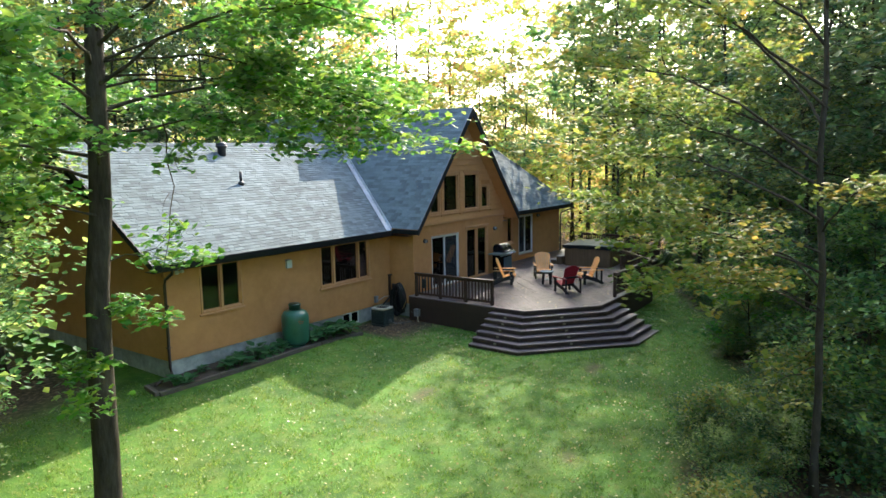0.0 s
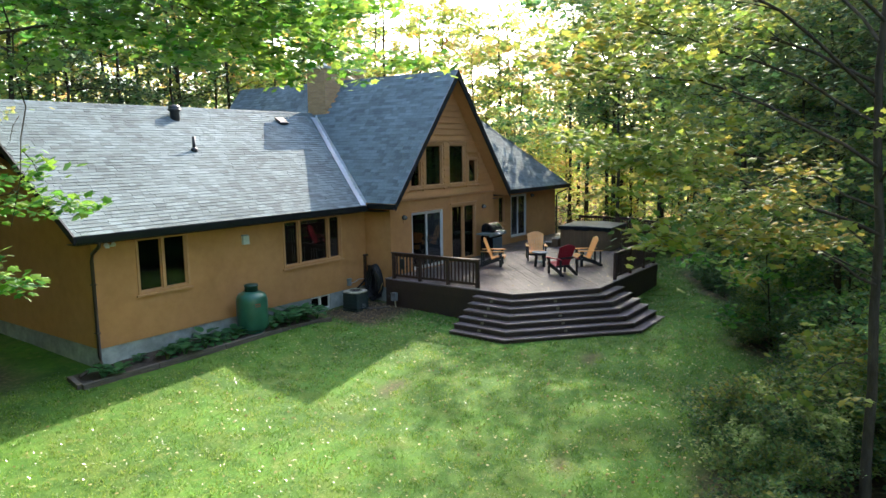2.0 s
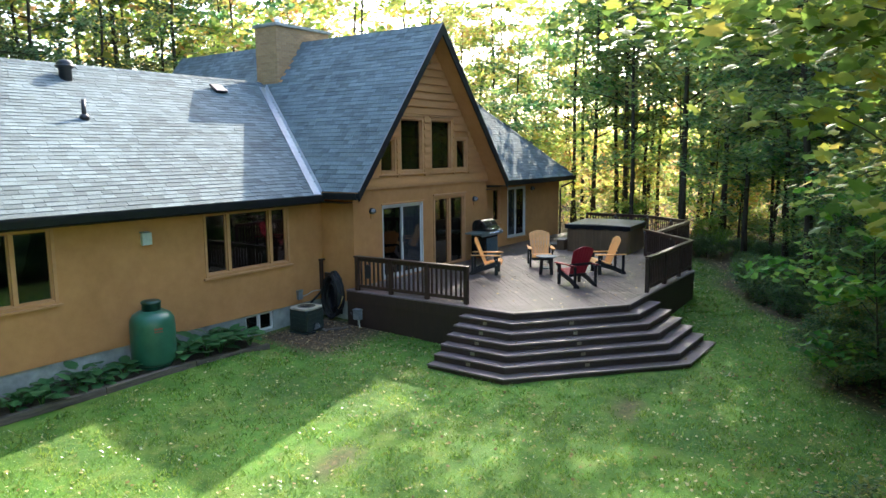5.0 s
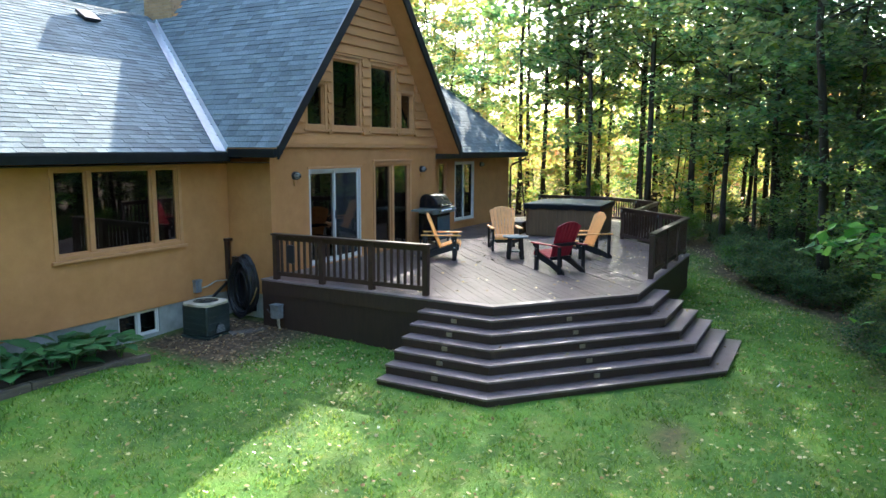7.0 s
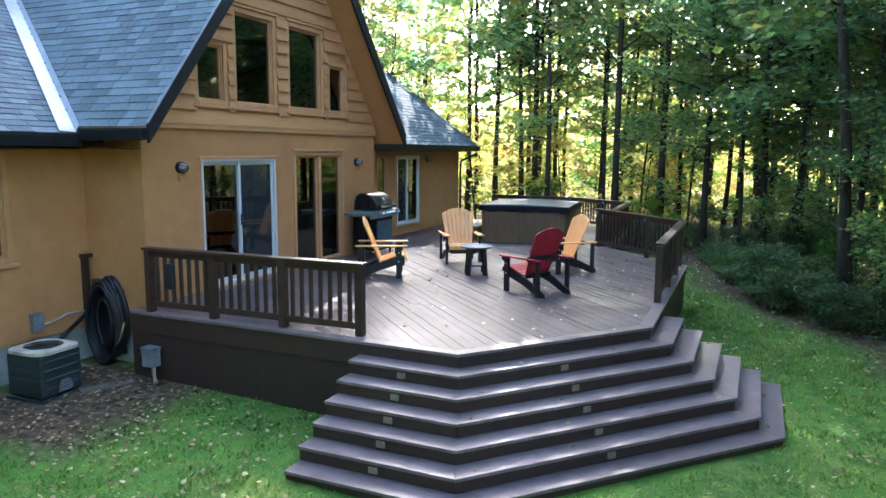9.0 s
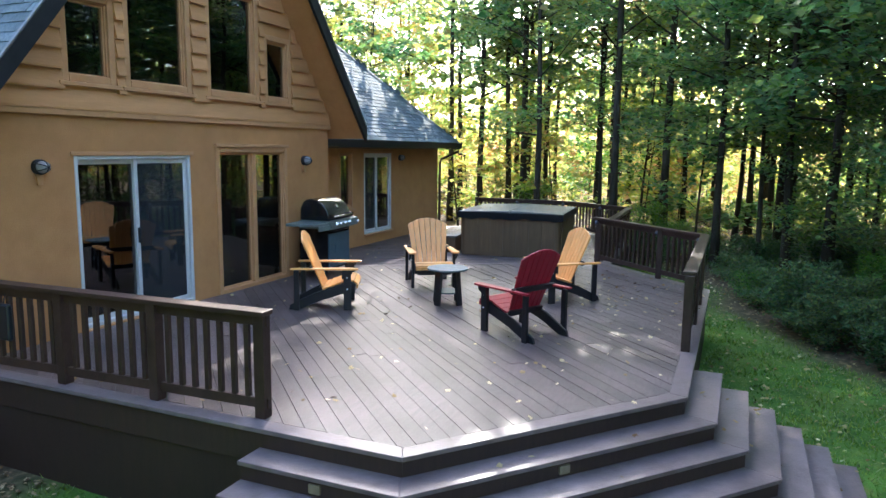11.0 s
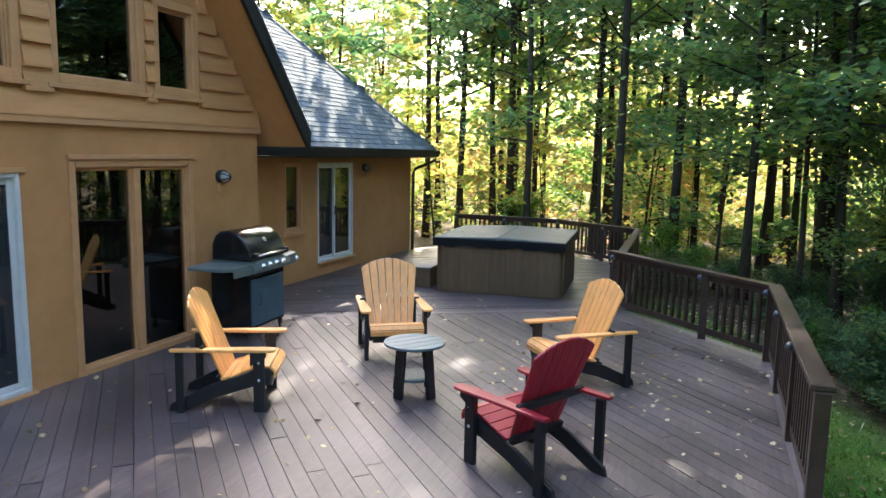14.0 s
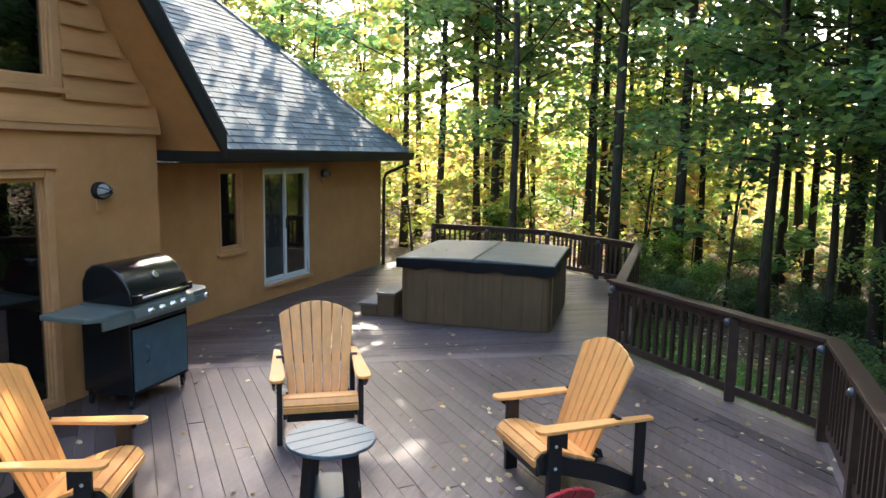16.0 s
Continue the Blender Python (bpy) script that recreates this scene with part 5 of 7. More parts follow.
for i in range(22):
    plant(SHRUB[trng.choice((0, 0, 1))], trng.uniform(15.5, 24), trng.uniform(-1.5, 3.2), trng.uniform(0, 360), trng.uniform(0.7, 1.2))
ir = np.random.default_rng(23)
ivy = [(x, y, gz(x, y) + 0.06 + 0.5 * h ** 3) for x, y, h in zip(ir.uniform(8.5, 34, 2600), ir.uniform(-5, 9, 2600), ir.uniform(0, 1, 2600)) if y < edge_y(x) - 0.2]
vs, fs = leaves(ir, np.array(ivy), 9, 0.09, 0.16, DIAMOND, 0.35, 0.6)
tagged(new("creeping_plants", raw("creeping_plants", vs, fs, DEEP)), "low dark green creeping plants on the woodland floor", "undergrowth", kind="stuff")

# undergrowth on the woodland floor; sunlight is put into its bright leaf colours
UNDER = leaf_mat("sunlit_undergrowth_leaf", ((0.08, 0.15, 0.03), (0.16, 0.21, 0.035), (0.24, 0.23, 0.05), (0.32, 0.2, 0.11)), 0.62, glow=2.8)
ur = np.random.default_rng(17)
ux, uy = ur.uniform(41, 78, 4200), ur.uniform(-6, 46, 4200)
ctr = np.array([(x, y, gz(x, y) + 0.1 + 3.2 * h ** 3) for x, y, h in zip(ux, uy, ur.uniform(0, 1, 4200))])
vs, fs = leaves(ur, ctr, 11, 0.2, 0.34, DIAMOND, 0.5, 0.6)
tagged(new("undergrowth", raw("undergrowth", vs, fs, UNDER)), "low undergrowth on the woodland floor, yellow-green leaves brightened as if sunlit", "undergrowth", kind="stuff")

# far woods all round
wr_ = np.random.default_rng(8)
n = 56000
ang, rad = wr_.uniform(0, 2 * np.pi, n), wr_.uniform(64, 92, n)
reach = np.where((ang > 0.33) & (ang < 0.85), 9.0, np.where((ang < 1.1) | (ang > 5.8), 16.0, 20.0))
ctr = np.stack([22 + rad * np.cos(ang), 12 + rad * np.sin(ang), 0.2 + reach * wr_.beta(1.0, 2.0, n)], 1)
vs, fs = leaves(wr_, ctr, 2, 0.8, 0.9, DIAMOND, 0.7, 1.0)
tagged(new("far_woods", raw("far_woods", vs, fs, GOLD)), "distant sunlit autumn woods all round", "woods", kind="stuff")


# ---- the two near maples ----
def near_tree(name, at, height, r, limbs, leaf, seed, size, per, label, lean=(0, 0), clump=0.2, twigs=9):
    """A maple whose limbs are given as (height on the trunk, end point, thickness)."""
    rng = np.random.default_rng(seed)
    ob = thing(name, (at[0], at[1], gz(*at)), label, "tree")
    bm = bmesh.new()
    base = np.array((at[0], at[1], gz(*at) - 0.2))
    n = 12
    tr = [base + np.array((lean[0] * k / n + rng.normal(0, 0.03), lean[1] * k / n + rng.normal(0, 0.03), height * k / n)) for k in range(n + 1)]
    tube(bm, tr, [r * 1.3] + [r * (1 - 0.75 * (k / n) ** 1.2) for k in range(1, n + 1)], 14)
    anchors = []
    for h, end, th in limbs:
        k = (h - base[2]) / height * n
        i = min(n - 1, int(k))
        p = tr[i] + (tr[i + 1] - tr[i]) * (k - i)
        e = np.array(end, float)
        side_v = np.cross(e - p, (0, 0, 1))
        side_v /= np.linalg.norm(side_v)
        pts = []
        bow, wob = rng.uniform(-0.25, 0.25), rng.uniform(0.05, 0.14)
        ln = np.linalg.norm(e - p)
        for q in range(9):
            f = q / 8
            pts.append(p + (e - p) * f + side_v * ln * bow * 0.4 * math.sin(math.pi * f) + np.array((0, 0, ln * wob * math.sin(math.pi * f))) + rng.normal(0, 0.03, 3))
        tube(bm, pts, [th * (1 - 0.85 * q / 8) for q in range(9)], 7, False)
        sparse = th < 0.016
        for q in range(max(3, int((7 if sparse else twigs) * min(1.0, (ln / 4.2) ** 1.5)))):
            m = rng.uniform(0.3, 1.0) * 8
            i2 = min(7, int(m))
            s = pts[i2] + (pts[i2 + 1] - pts[i2]) * (m - i2)
            dv = (e - p) / ln + rng.normal(0, 0.7, 3) * (1, 1, 0.35)
            tp, trd = limb(rng, s, dv, min(0.7 if sparse else 2.0, ln * rng.uniform(0.16, 0.36)), th * 0.32, 0.15, -0.02, 5)
            tube(bm, tp, trd, 5, False)
            anchors += [tp[2], tp[3], tp[4], tp[5]] if sparse else [tp[2], tp[3], tp[4], tp[5], (tp[3] + tp[4]) / 2, (tp[4] + tp[5]) / 2]
        anchors += pts[7:] if sparse else pts[5:]
    part("trunk", bm, BARK, ob, "dark furrowed trunk and limbs", True)
    vs, fs = leaves(rng, np.array(anchors), per, size, clump, MAPLE, 0.4, 0.45)
    hang(new("crown", raw("crown", vs, fs, leaf)), ob, "layered sprays of maple leaves")
    return ob


LT = (5.38, 10.84)
llimbs = [(7.6, (9.7, 7.7, 6.75), 0.035), (7.8, (8.9, 8.6, 6.9), 0.032), (8.0, (8.5, 7.5, 7.3), 0.032), (7.2, (7.7, 8.7, 6.7), 0.03), (7.2, (10.2, 9.0, 7.4), 0.06), (7.6, (8.0, 6.6, 8.4), 0.05), (6.8, (8.6, 9.4, 7.0), 0.045), (8.2, (7.4, 6.6, 9.6), 0.05), (7.9, (3.0, 7.8, 7.6), 0.05),
          (6.6, (2.6, 11.5, 6.4), 0.05), (5.6, (3.6, 9.2, 5.9), 0.035), (4.9, (6.9, 10.2, 4.9), 0.022), (4.2, (6.1, 10.3, 4.0), 0.02), (3.5, (4.9, 10.2, 3.1), 0.01), (9.2, (9.8, 10.8, 9.6), 0.06),
          (9.6, (7.4, 7.2, 10.2), 0.06), (10.4, (3.2, 8.8, 10.6), 0.06), (11, (8.4, 13.0, 11.6), 0.06), (12, (4.0, 13.2, 12.8), 0.06), (12.8, (7.6, 9.4, 13.6), 0.05), (7.4, (7.4, 14.2, 7.6), 0.05), (6.2, (3.2, 13.6, 6.6), 0.05),
          (6.4, (3.6, 8.4, 6.9), 0.045), (7.0, (5.6, 13.8, 7.6), 0.045), (8.4, (4.4, 9.0, 9.0), 0.045), (8.0, (8.8, 8.4, 8.8), 0.045), (7.4, (2.0, 10.0, 8.3), 0.045)]
near_tree("maple_tree", LT, 15.0, 0.225, [(a, b, 0.62 * c) for a, b, c in llimbs], FRESH, 3, 0.125, 19, "near maple with straight dark trunk and bright green leaf sprays", (0.64, -0.34), 0.2, 10)
tw = thing("dead_twig", (6.3, 9.85, 7.2), "thin bare dead twig hanging below the maple's boughs", "twig")
bm = bmesh.new()
tube(bm, [(6.24, 9.9, 7.35), (6.32, 9.84, 6.9), (6.3, 9.85, 6.5), (6.37, 9.8, 6.1), (6.3, 9.84, 5.75), (6.27, 9.87, 5.3), (6.14, 9.95, 4.7)], [0.011, 0.01, 0.009, 0.008, 0.007, 0.006, 0.003], 5)
for k, (z, dx) in enumerate(((6.6, 0.14), (6.0, -0.1), (5.6, 0.12))):
    tube(bm, [(6.31, 9.85, z), (6.31 + dx * 0.6, 9.85 - dx * 0.5, z - 0.12), (6.31 + dx, 9.85 - dx * 0.7, z - 0.3)], [0.006, 0.004, 0.002], 4)
part("stem", bm, BARK, tw, "", True)
RT = (14.5, 1.83)
rlimbs = [(3.5, (10.3, 3.8, 4.4), 0.022), (3.4, (11.3, 4.0, 4.5), 0.04), (4.2, (11.3, 4.3, 5.3), 0.045), (5.2, (10.8, 4.8, 6.5), 0.05), (4.6, (12.4, 5.2, 5.6), 0.04), (6.2, (10.0, 4.6, 7.8), 0.05), (5.8, (12.6, 5.8, 7.2), 0.045), (7.2, (11.4, 5.6, 9.4), 0.05),
          (7.6, (9.6, 3.6, 9.2), 0.05), (8.4, (13.6, 5.4, 10.6), 0.05), (6.4, (15.4, 5.8, 7.8), 0.05), (4.0, (15.8, 4.9, 4.4), 0.04), (9.0, (11.0, 2.6, 11.2), 0.05), (5.0, (12.0, 0.2, 6.0), 0.04),
          (7, (17.6, 3.6, 8.6), 0.05), (9.8, (16.4, 0.2, 11.6), 0.05), (10.6, (13.2, 4.2, 12.6), 0.05), (2.4, (12.6, 2.6, 2.2), 0.025)]
near_tree("maple_tree", RT, 14.0, 0.08, [(a, b, 0.6 * c) for a, b, c in rlimbs], AUTUMN, 9, 0.115, 12, "near maple with a slender leaning trunk and olive-yellow leaves", (0.5, 0.4), 0.21, 13)

# ---- things on the deck ----
def flat_mat(name, c, rough=0.45, metal=0.0, bump=0.0, k=0.12, scale=12, **kw):
    return mat(name, tuple(v * (1 - k) for v in c), tuple(v * (1 + k) for v in c), scale, rough, bump, 60, metal, **kw)


YELLOW = flat_mat("yellow_poly_lumber", (0.84, 0.4, 0.12), 0.42, bump=0.05, vary=0.05, stretch=(1, 1, 0.3))
RED = flat_mat("red_poly_lumber", (0.3, 0.012, 0.025), 0.4, bump=0.05, vary=0.06)
BLACKP = flat_mat("black_poly_lumber", (0.012, 0.012, 0.013), 0.4, bump=0.04)
BLUEGREY = flat_mat("blue_grey_poly_lumber", (0.075, 0.125, 0.145), 0.42, bump=0.05, vary=0.06)


def plate(bm, pts, y0, y1, m=None):
    """A board cut to an outline in x and z, between two values of y."""
    a, b = [bm.verts.new((x, y0, z)) for x, z in pts], [bm.verts.new((x, y1, z)) for x, z in pts]
    n = len(pts)
    bm.faces.new(a), bm.faces.new(b[::-1])
    for i in range(n):
        bm.faces.new((a[i], b[i], b[(i + 1) % n], a[(i + 1) % n]))
    bmesh.ops.recalc_face_normals(bm, faces=bm.faces)
    if m is not None:
        bmesh.ops.transform(bm, matrix=m, verts=a + b)


def lp(name, bm, material, parent, label="", smooth=False):
    return part(name, bm, material, parent, label, smooth, False)


def adirondack(slat_mat, label, arm_mat=None):
    """Faces +x, stands on z = 0."""
    ob = thing("adirondack_chair", (0, 0, 0), label, "chair", "chairs round the deck table")
    for s in (-1, 1):
        bm = bmesh.new()
        plate(bm, [(0.36, 0.24), (0.38, 0.36), (0.30, 0.41), (0.12, 0.33), (-0.18, 0.24), (-0.52, 0.07), (-0.54, 0.0), (-0.40, 0.0), (-0.1, 0.13), (0.2, 0.22)], s * 0.29 - 0.016, s * 0.29 + 0.016)
        lp("stringer", bev(bm, 0.008, 2), BLACKP, ob, "black curved side stringer")
        lp("front_leg", bbox((0.22, s * 0.335 - 0.022, 0), (0.32, s * 0.335 + 0.022, 0.565), 0.007), BLACKP, ob, "black front leg")
        lp("rear_post", bbox((-0.46, s * 0.335 - 0.022, 0.0), (-0.39, s * 0.335 + 0.022, 0.56), 0.007), BLACKP, ob, "black rear post")
        bm = bmesh.new()
        plate(bm, [(0.20, 0.44), (0.34, 0.52), (0.34, 0.566), (0.2, 0.566)], s * 0.38 - 0.012, s * 0.38 + 0.012)
        lp("arm_bracket", bev(bm, 0.004, 1), BLACKP, ob)
        bm = bmesh.new()
        o = [(-0.50, 0.325), (-0.50, 0.385), (-0.2, 0.395), (0.1, 0.405), (0.3, 0.415), (0.39, 0.41), (0.42, 0.385), (0.425, 0.335), (0.40, 0.3), (0.3, 0.285), (0.05, 0.295), (-0.2, 0.31)]
        o = [(x, s * y) for x, y in (o if s > 0 else o[::-1])]
        prism(bm, o[::-1], 0.568, 0.594)
        bmesh.ops.recalc_face_normals(bm, faces=bm.faces)
        lp("arm", bev(bm, 0.008, 2), arm_mat or slat_mat, ob, "paddle-shaped armrest")
    curve = [(0.40, 0.30), (0.405, 0.36), (0.36, 0.405), (0.28, 0.412), (0.19, 0.385), (0.10, 0.352), (0.01, 0.32), (-0.08, 0.292)]
    for (x0, z0), (x1, z1) in zip(curve, curve[1:]):
        d = Vector((x1 - x0, 0, z1 - z0))
        ang = math.degrees(math.atan2(-d.z, d.x))
        lp("seat_slat", bbox((0.004, -0.305, -0.011), (d.length - 0.003, 0.305, 0.011), 0.005, pose(x0, 0, z0, 0, ang, 0)), slat_mat, ob)
    back = pose(-0.06, 0, 0.27, 0, -22, 0)
    n = 7
    for i in range(n):
        u = (i - 3) / 3
        w0, w1 = 0.0655, 0.0885
        top = 0.86 - 0.085 * u * u
        yb, yt = (i - 3) * 0.073, (i - 3) * 0.096
        bm = bmesh.new()
        t2 = [top - 0.085 * ((abs(i - 3) + k) / 3) ** 2 + 0.085 * u * u for k in ((0.45, -0.45) if i < 3 else (-0.45, 0.45) if i > 3 else (0.35, 0.35))]
        pts = [(yb - w0 / 2, -0.02), (yb + w0 / 2, -0.02), (yt + w1 / 2, t2[1]), (yt, (t2[0] + t2[1]) / 2 + 0.006), (yt - w1 / 2, t2[0])]
        a, b = [bm.verts.new((-0.011, y, z)) for y, z in pts], [bm.verts.new((0.011, y, z)) for y, z in pts]
        bm.faces.new(a), bm.faces.new(b[::-1])
        for k in range(5):
            bm.faces.new((a[k], b[k], b[(k + 1) % 5], a[(k + 1) % 5]))
        bmesh.ops.recalc_face_normals(bm, faces=bm.faces)
        bev(bm, 0.005, 1)
        bmesh.ops.transform(bm, matrix=back, verts=bm.verts)
        lp("back_slat", bm, slat_mat, ob)
    lp("back_brace", bbox((-0.05, -0.36, -0.03), (-0.014, 0.36, 0.04), 0.006, back @ pose(0, 0, 0.34)), BLACKP, ob, "black rear cross brace")
    lp("back_brace", bbox((-0.05, -0.28, -0.03), (-0.014, 0.28, 0.04), 0.006, back @ pose(0, 0, 0.02)), BLACKP, ob, "black lower cross brace")
    lp("front_apron", bbox((0.34, -0.275, 0.22), (0.37, 0.275, 0.30), 0.005), BLACKP, ob, "black front apron")
    for s in (-1, 1):
        for z in (0.3, 0.46):
            bm = bmesh.new()
            lathe(bm, [(0.012, 0), (0.012, 0.006), (0.004, 0.009)], 8, pose(0.27, s * 0.357, z, -90 * s, 0, 0))
            lp("bolt", bm, FLASH, ob, "small bright bolt head")
    return ob


ych = adirondack(YELLOW, "yellow adirondack chair with black frame on the deck")
ych.matrix_basis = pose(24.50, 14.76, DECK + 0.002, 0, 0, -64)
copy_thing(ych, pose(26.56, 14.12, DECK + 0.002, 0, 0, -146))
copy_thing(ych, pose(26.40, 11.93, DECK + 0.002, 0, 0, 131))
rch = adirondack(RED, "red adirondack chair with black frame on the deck")
rch.matrix_basis = pose(24.26, 11.88, DECK + 0.002, 0, 0, 62)

table = thing("side_table", (25.345, 13.30, DECK), "round blue-grey slatted side table with black splayed legs", "table")
for i in range(5):
    y0, y1 = -0.3 + i * 0.12 + 0.0012, -0.3 + (i + 1) * 0.12 - 0.0012
    pts = []
    for y in np.linspace(y0, y1, 5):
        pts.append((math.sqrt(max(0, 0.09 - y * y)), y))
    pts = pts + [(-x, y) for x, y in pts[::-1]]
    pts = [p for k, p in enumerate(pts) if k == 0 or math.dist(p, pts[k - 1]) > 0.004]
    bm = bmesh.new()
    prism(bm, pts, 0.505, 0.53, pose(0, 0, 0, 0, 0, -35))
    bmesh.ops.recalc_face_normals(bm, faces=bm.faces)
    lp("tabletop_slat", bev(bm, 0.004, 1), BLUEGREY, table)
for i in range(4):
    a = radians(71 + 90 * i)
    c, s = math.cos(a), math.sin(a)
    bm = bmesh.new()
    vs = box(bm, (-0.05, -0.022, 0), (0.05, 0.022, 0.505))
    for v in bm.verts:
        k = v.co.z / 0.505
        p = Vector((0.225 - 0.05 * k, v.co.x, v.co.z)) + Vector((v.co.y, 0, 0))
        v.co = (p.x * c - p.y * s, p.x * s + p.y * c, p.z)
    bmesh.ops.recalc_face_normals(bm, faces=bm.faces)
    lp("leg", bev(bm, 0.005, 1), BLACKP, table, "black splayed leg")
bm = bmesh.new()
lathe(bm, [(0.19, 0.17), (0.195, 0.175), (0.195, 0.188), (0.19, 0.193)], 28)
lp("shelf", bm, BLUEGREY, table, "round lower shelf")
bm = bmesh.new()
lathe(bm, [(0.2, 0.475), (0.2, 0.504)], 20)
lp("top_frame", bm, BLACKP, table, "black frame below the top")


# ---- grill ----
ENAMEL = flat_mat("black_enamel", (0.01, 0.01, 0.011), 0.16)
GREYGREEN = flat_mat("grey_green_enamel", (0.12, 0.15, 0.135), 0.4, stain=0.15, stain_scale=5)
BLUEDOOR = flat_mat("blue_painted_steel", (0.05, 0.095, 0.12), 0.38, stain=0.12, stain_scale=4)
CHROME = flat_mat("chrome", (0.7, 0.7, 0.7), 0.15, 1.0, k=0.04)
grill = thing("gas_grill", pose(26.62, 16.2, DECK, 0, 0, 4) @ Matrix.Diagonal((1, 1, 1.06, 1)), "gas grill with black lid, grey side shelves and blue door", "grill")
bm = bmesh.new()
box(bm, (-0.41, -0.27, 0.13), (-0.385, 0.27, 0.84)), box(bm, (0.385, -0.27, 0.13), (0.41, 0.27, 0.84)), box(bm, (-0.385, 0.245, 0.13), (0.385, 0.27, 0.84)), box(bm, (-0.385, -0.27, 0.13), (0.385, 0.245, 0.16))
lp("cart", bev(bm, 0.004, 1), ENAMEL, grill, "black steel cart")
lp("door", bbox((-0.375, -0.29, 0.165), (0.375, -0.265, 0.72), 0.008), BLUEDOOR, grill, "blue-grey cabinet door")
bm = bmesh.new()
tube(bm, [(-0.22, -0.29, 0.40), (-0.22, -0.325, 0.42), (-0.22, -0.325, 0.53), (-0.22, -0.29, 0.55)], 0.008, 8)
lp("door_handle", bm, BLUEDOOR, grill, "curved door handle", True)
lp("drip_panel", bbox((-0.385, -0.275, 0.74), (0.385, -0.25, 0.83), 0.01), ENAMEL, grill)
prof = [(-0.36, 0.80), (-0.37, 0.84), (-0.34, 0.915), (-0.28, 0.93), (0.26, 0.93), (0.26, 0.80)]
bm = bmesh.new()
a = [bm.verts.new((-0.43, y, z)) for y, z in prof]
b = [bm.verts.new((0.43, y, z)) for y, z in prof]
bm.faces.new(a[::-1]), bm.faces.new(b)
for i in range(6):
    bm.faces.new((a[i], a[(i + 1) % 6], b[(i + 1) % 6], b[i]))
bmesh.ops.recalc_face_normals(bm, faces=bm.faces)
lp("control_panel", bev(bm, 0.008, 2), GREYGREEN, grill, "grey-green control panel")
for i in range(4):
    bm = bmesh.new()
    lathe(bm, [(0.033, 0), (0.033, 0.012), (0.022, 0.016), (0.02, 0.045), (0.012, 0.048)], 16, pose(-0.23 + 0.155 * i, -0.355, 0.872, 68, 0, 0))
    lp("knob", bm, CHROME, grill, "chrome burner knob", True)
for s, l in ((-1, 0.47), (1, 0.38)):
    bm = bmesh.new()
    x0, x1 = s * 0.432, s * (0.43 + l)
    pts = [(x0, -0.33), (x1 - s * 0.12, -0.31), (x1 - s * 0.02, -0.22), (x1, 0.0), (x1, 0.24), (x0, 0.26)]
    prism(bm, pts if s > 0 else pts[::-1], 0.875, 0.92)
    bmesh.ops.recalc_face_normals(bm, faces=bm.faces)
    lp("side_shelf", bev(bm, 0.012, 2), GREYGREEN, grill, "grey-green side shelf")
    bm = bmesh.new()
    prism(bm, [(x0, -0.335), (x1 - s * 0.13, -0.315), (x1 - s * 0.13, -0.295), (x0, -0.31)] if s > 0 else [(x0, -0.31), (x1 - s * 0.13, -0.295), (x1 - s * 0.13, -0.315), (x0, -0.335)], 0.80, 0.874)
    bmesh.ops.recalc_face_normals(bm, faces=bm.faces)
    lp("shelf_apron", bm, GREYGREEN, grill)
bm = bmesh.new()
lathe(bm, [(0.03, 0), (0.03, 0.012), (0.018, 0.04)], 14, pose(0.66, -0.31, 0.85, 80, 0, 0))
lp("knob", bm, CHROME, grill, "side burner knob", True)
lid = [(-0.30, 0.935), (-0.305, 0.99), (-0.29, 1.06), (-0.24, 1.14), (-0.17, 1.21), (-0.08, 1.26), (0.03, 1.285), (0.13, 1.27), (0.2, 1.22), (0.25, 1.12), (0.255, 0.935)]
bm = bmesh.new()
a = [bm.verts.new((-0.41, y, z)) for y, z in lid]
b = [bm.verts.new((0.41, y, z)) for y, z in lid]
bm.faces.new(a[::-1]), bm.faces.new(b)
for i in range(len(lid)):
    bm.faces.new((a[i], a[(i + 1) % len(lid)], b[(i + 1) % len(lid)], b[i]))
bmesh.ops.recalc_face_normals(bm, faces=bm.faces)
bev(bm, 0.025, 3, 1.0)
lidob = lp("lid", bm, ENAMEL, grill, "glossy black domed lid", True)
bm = bmesh.new()
tube(bm, [(-0.33, -0.33, 1.0), (-0.33, -0.355, 1.0), (0.33, -0.355, 1.0), (0.33, -0.33, 1.0)], 0.014, 10)
lp("lid_handle", bm, CHROME, lidob, "chrome lid handle", True)
for s in (-1, 1):
    lp("handle_end", bbox((s * 0.36 - 0.035, -0.365, 0.965), (s * 0.36 + 0.035, -0.29, 1.035), 0.012), ENAMEL, lidob)
bm = bmesh.new()
lathe(bm, [(0.035, 0), (0.035, 0.012), (0.03, 0.014)], 18, pose(0, -0.235, 1.15, 52, 0, 0))
lp("thermometer", bm, CHROME, lidob, "round lid thermometer", True)
for x in (-0.37, 0.37):
    for y in (-0.23, 0.23):
        bm = bmesh.new()
        lathe(bm, [(0.03, -0.014), (0.042, -0.012), (0.042, 0.012), (0.03, 0.014)], 14, pose(x, y, 0.044, 90, 0, 20))
        box(bm, (x - 0.012, y - 0.025, 0.05), (x + 0.012, y + 0.025, 0.13))
        lp("caster", bm, BLACKP, grill, "black swivel caster")

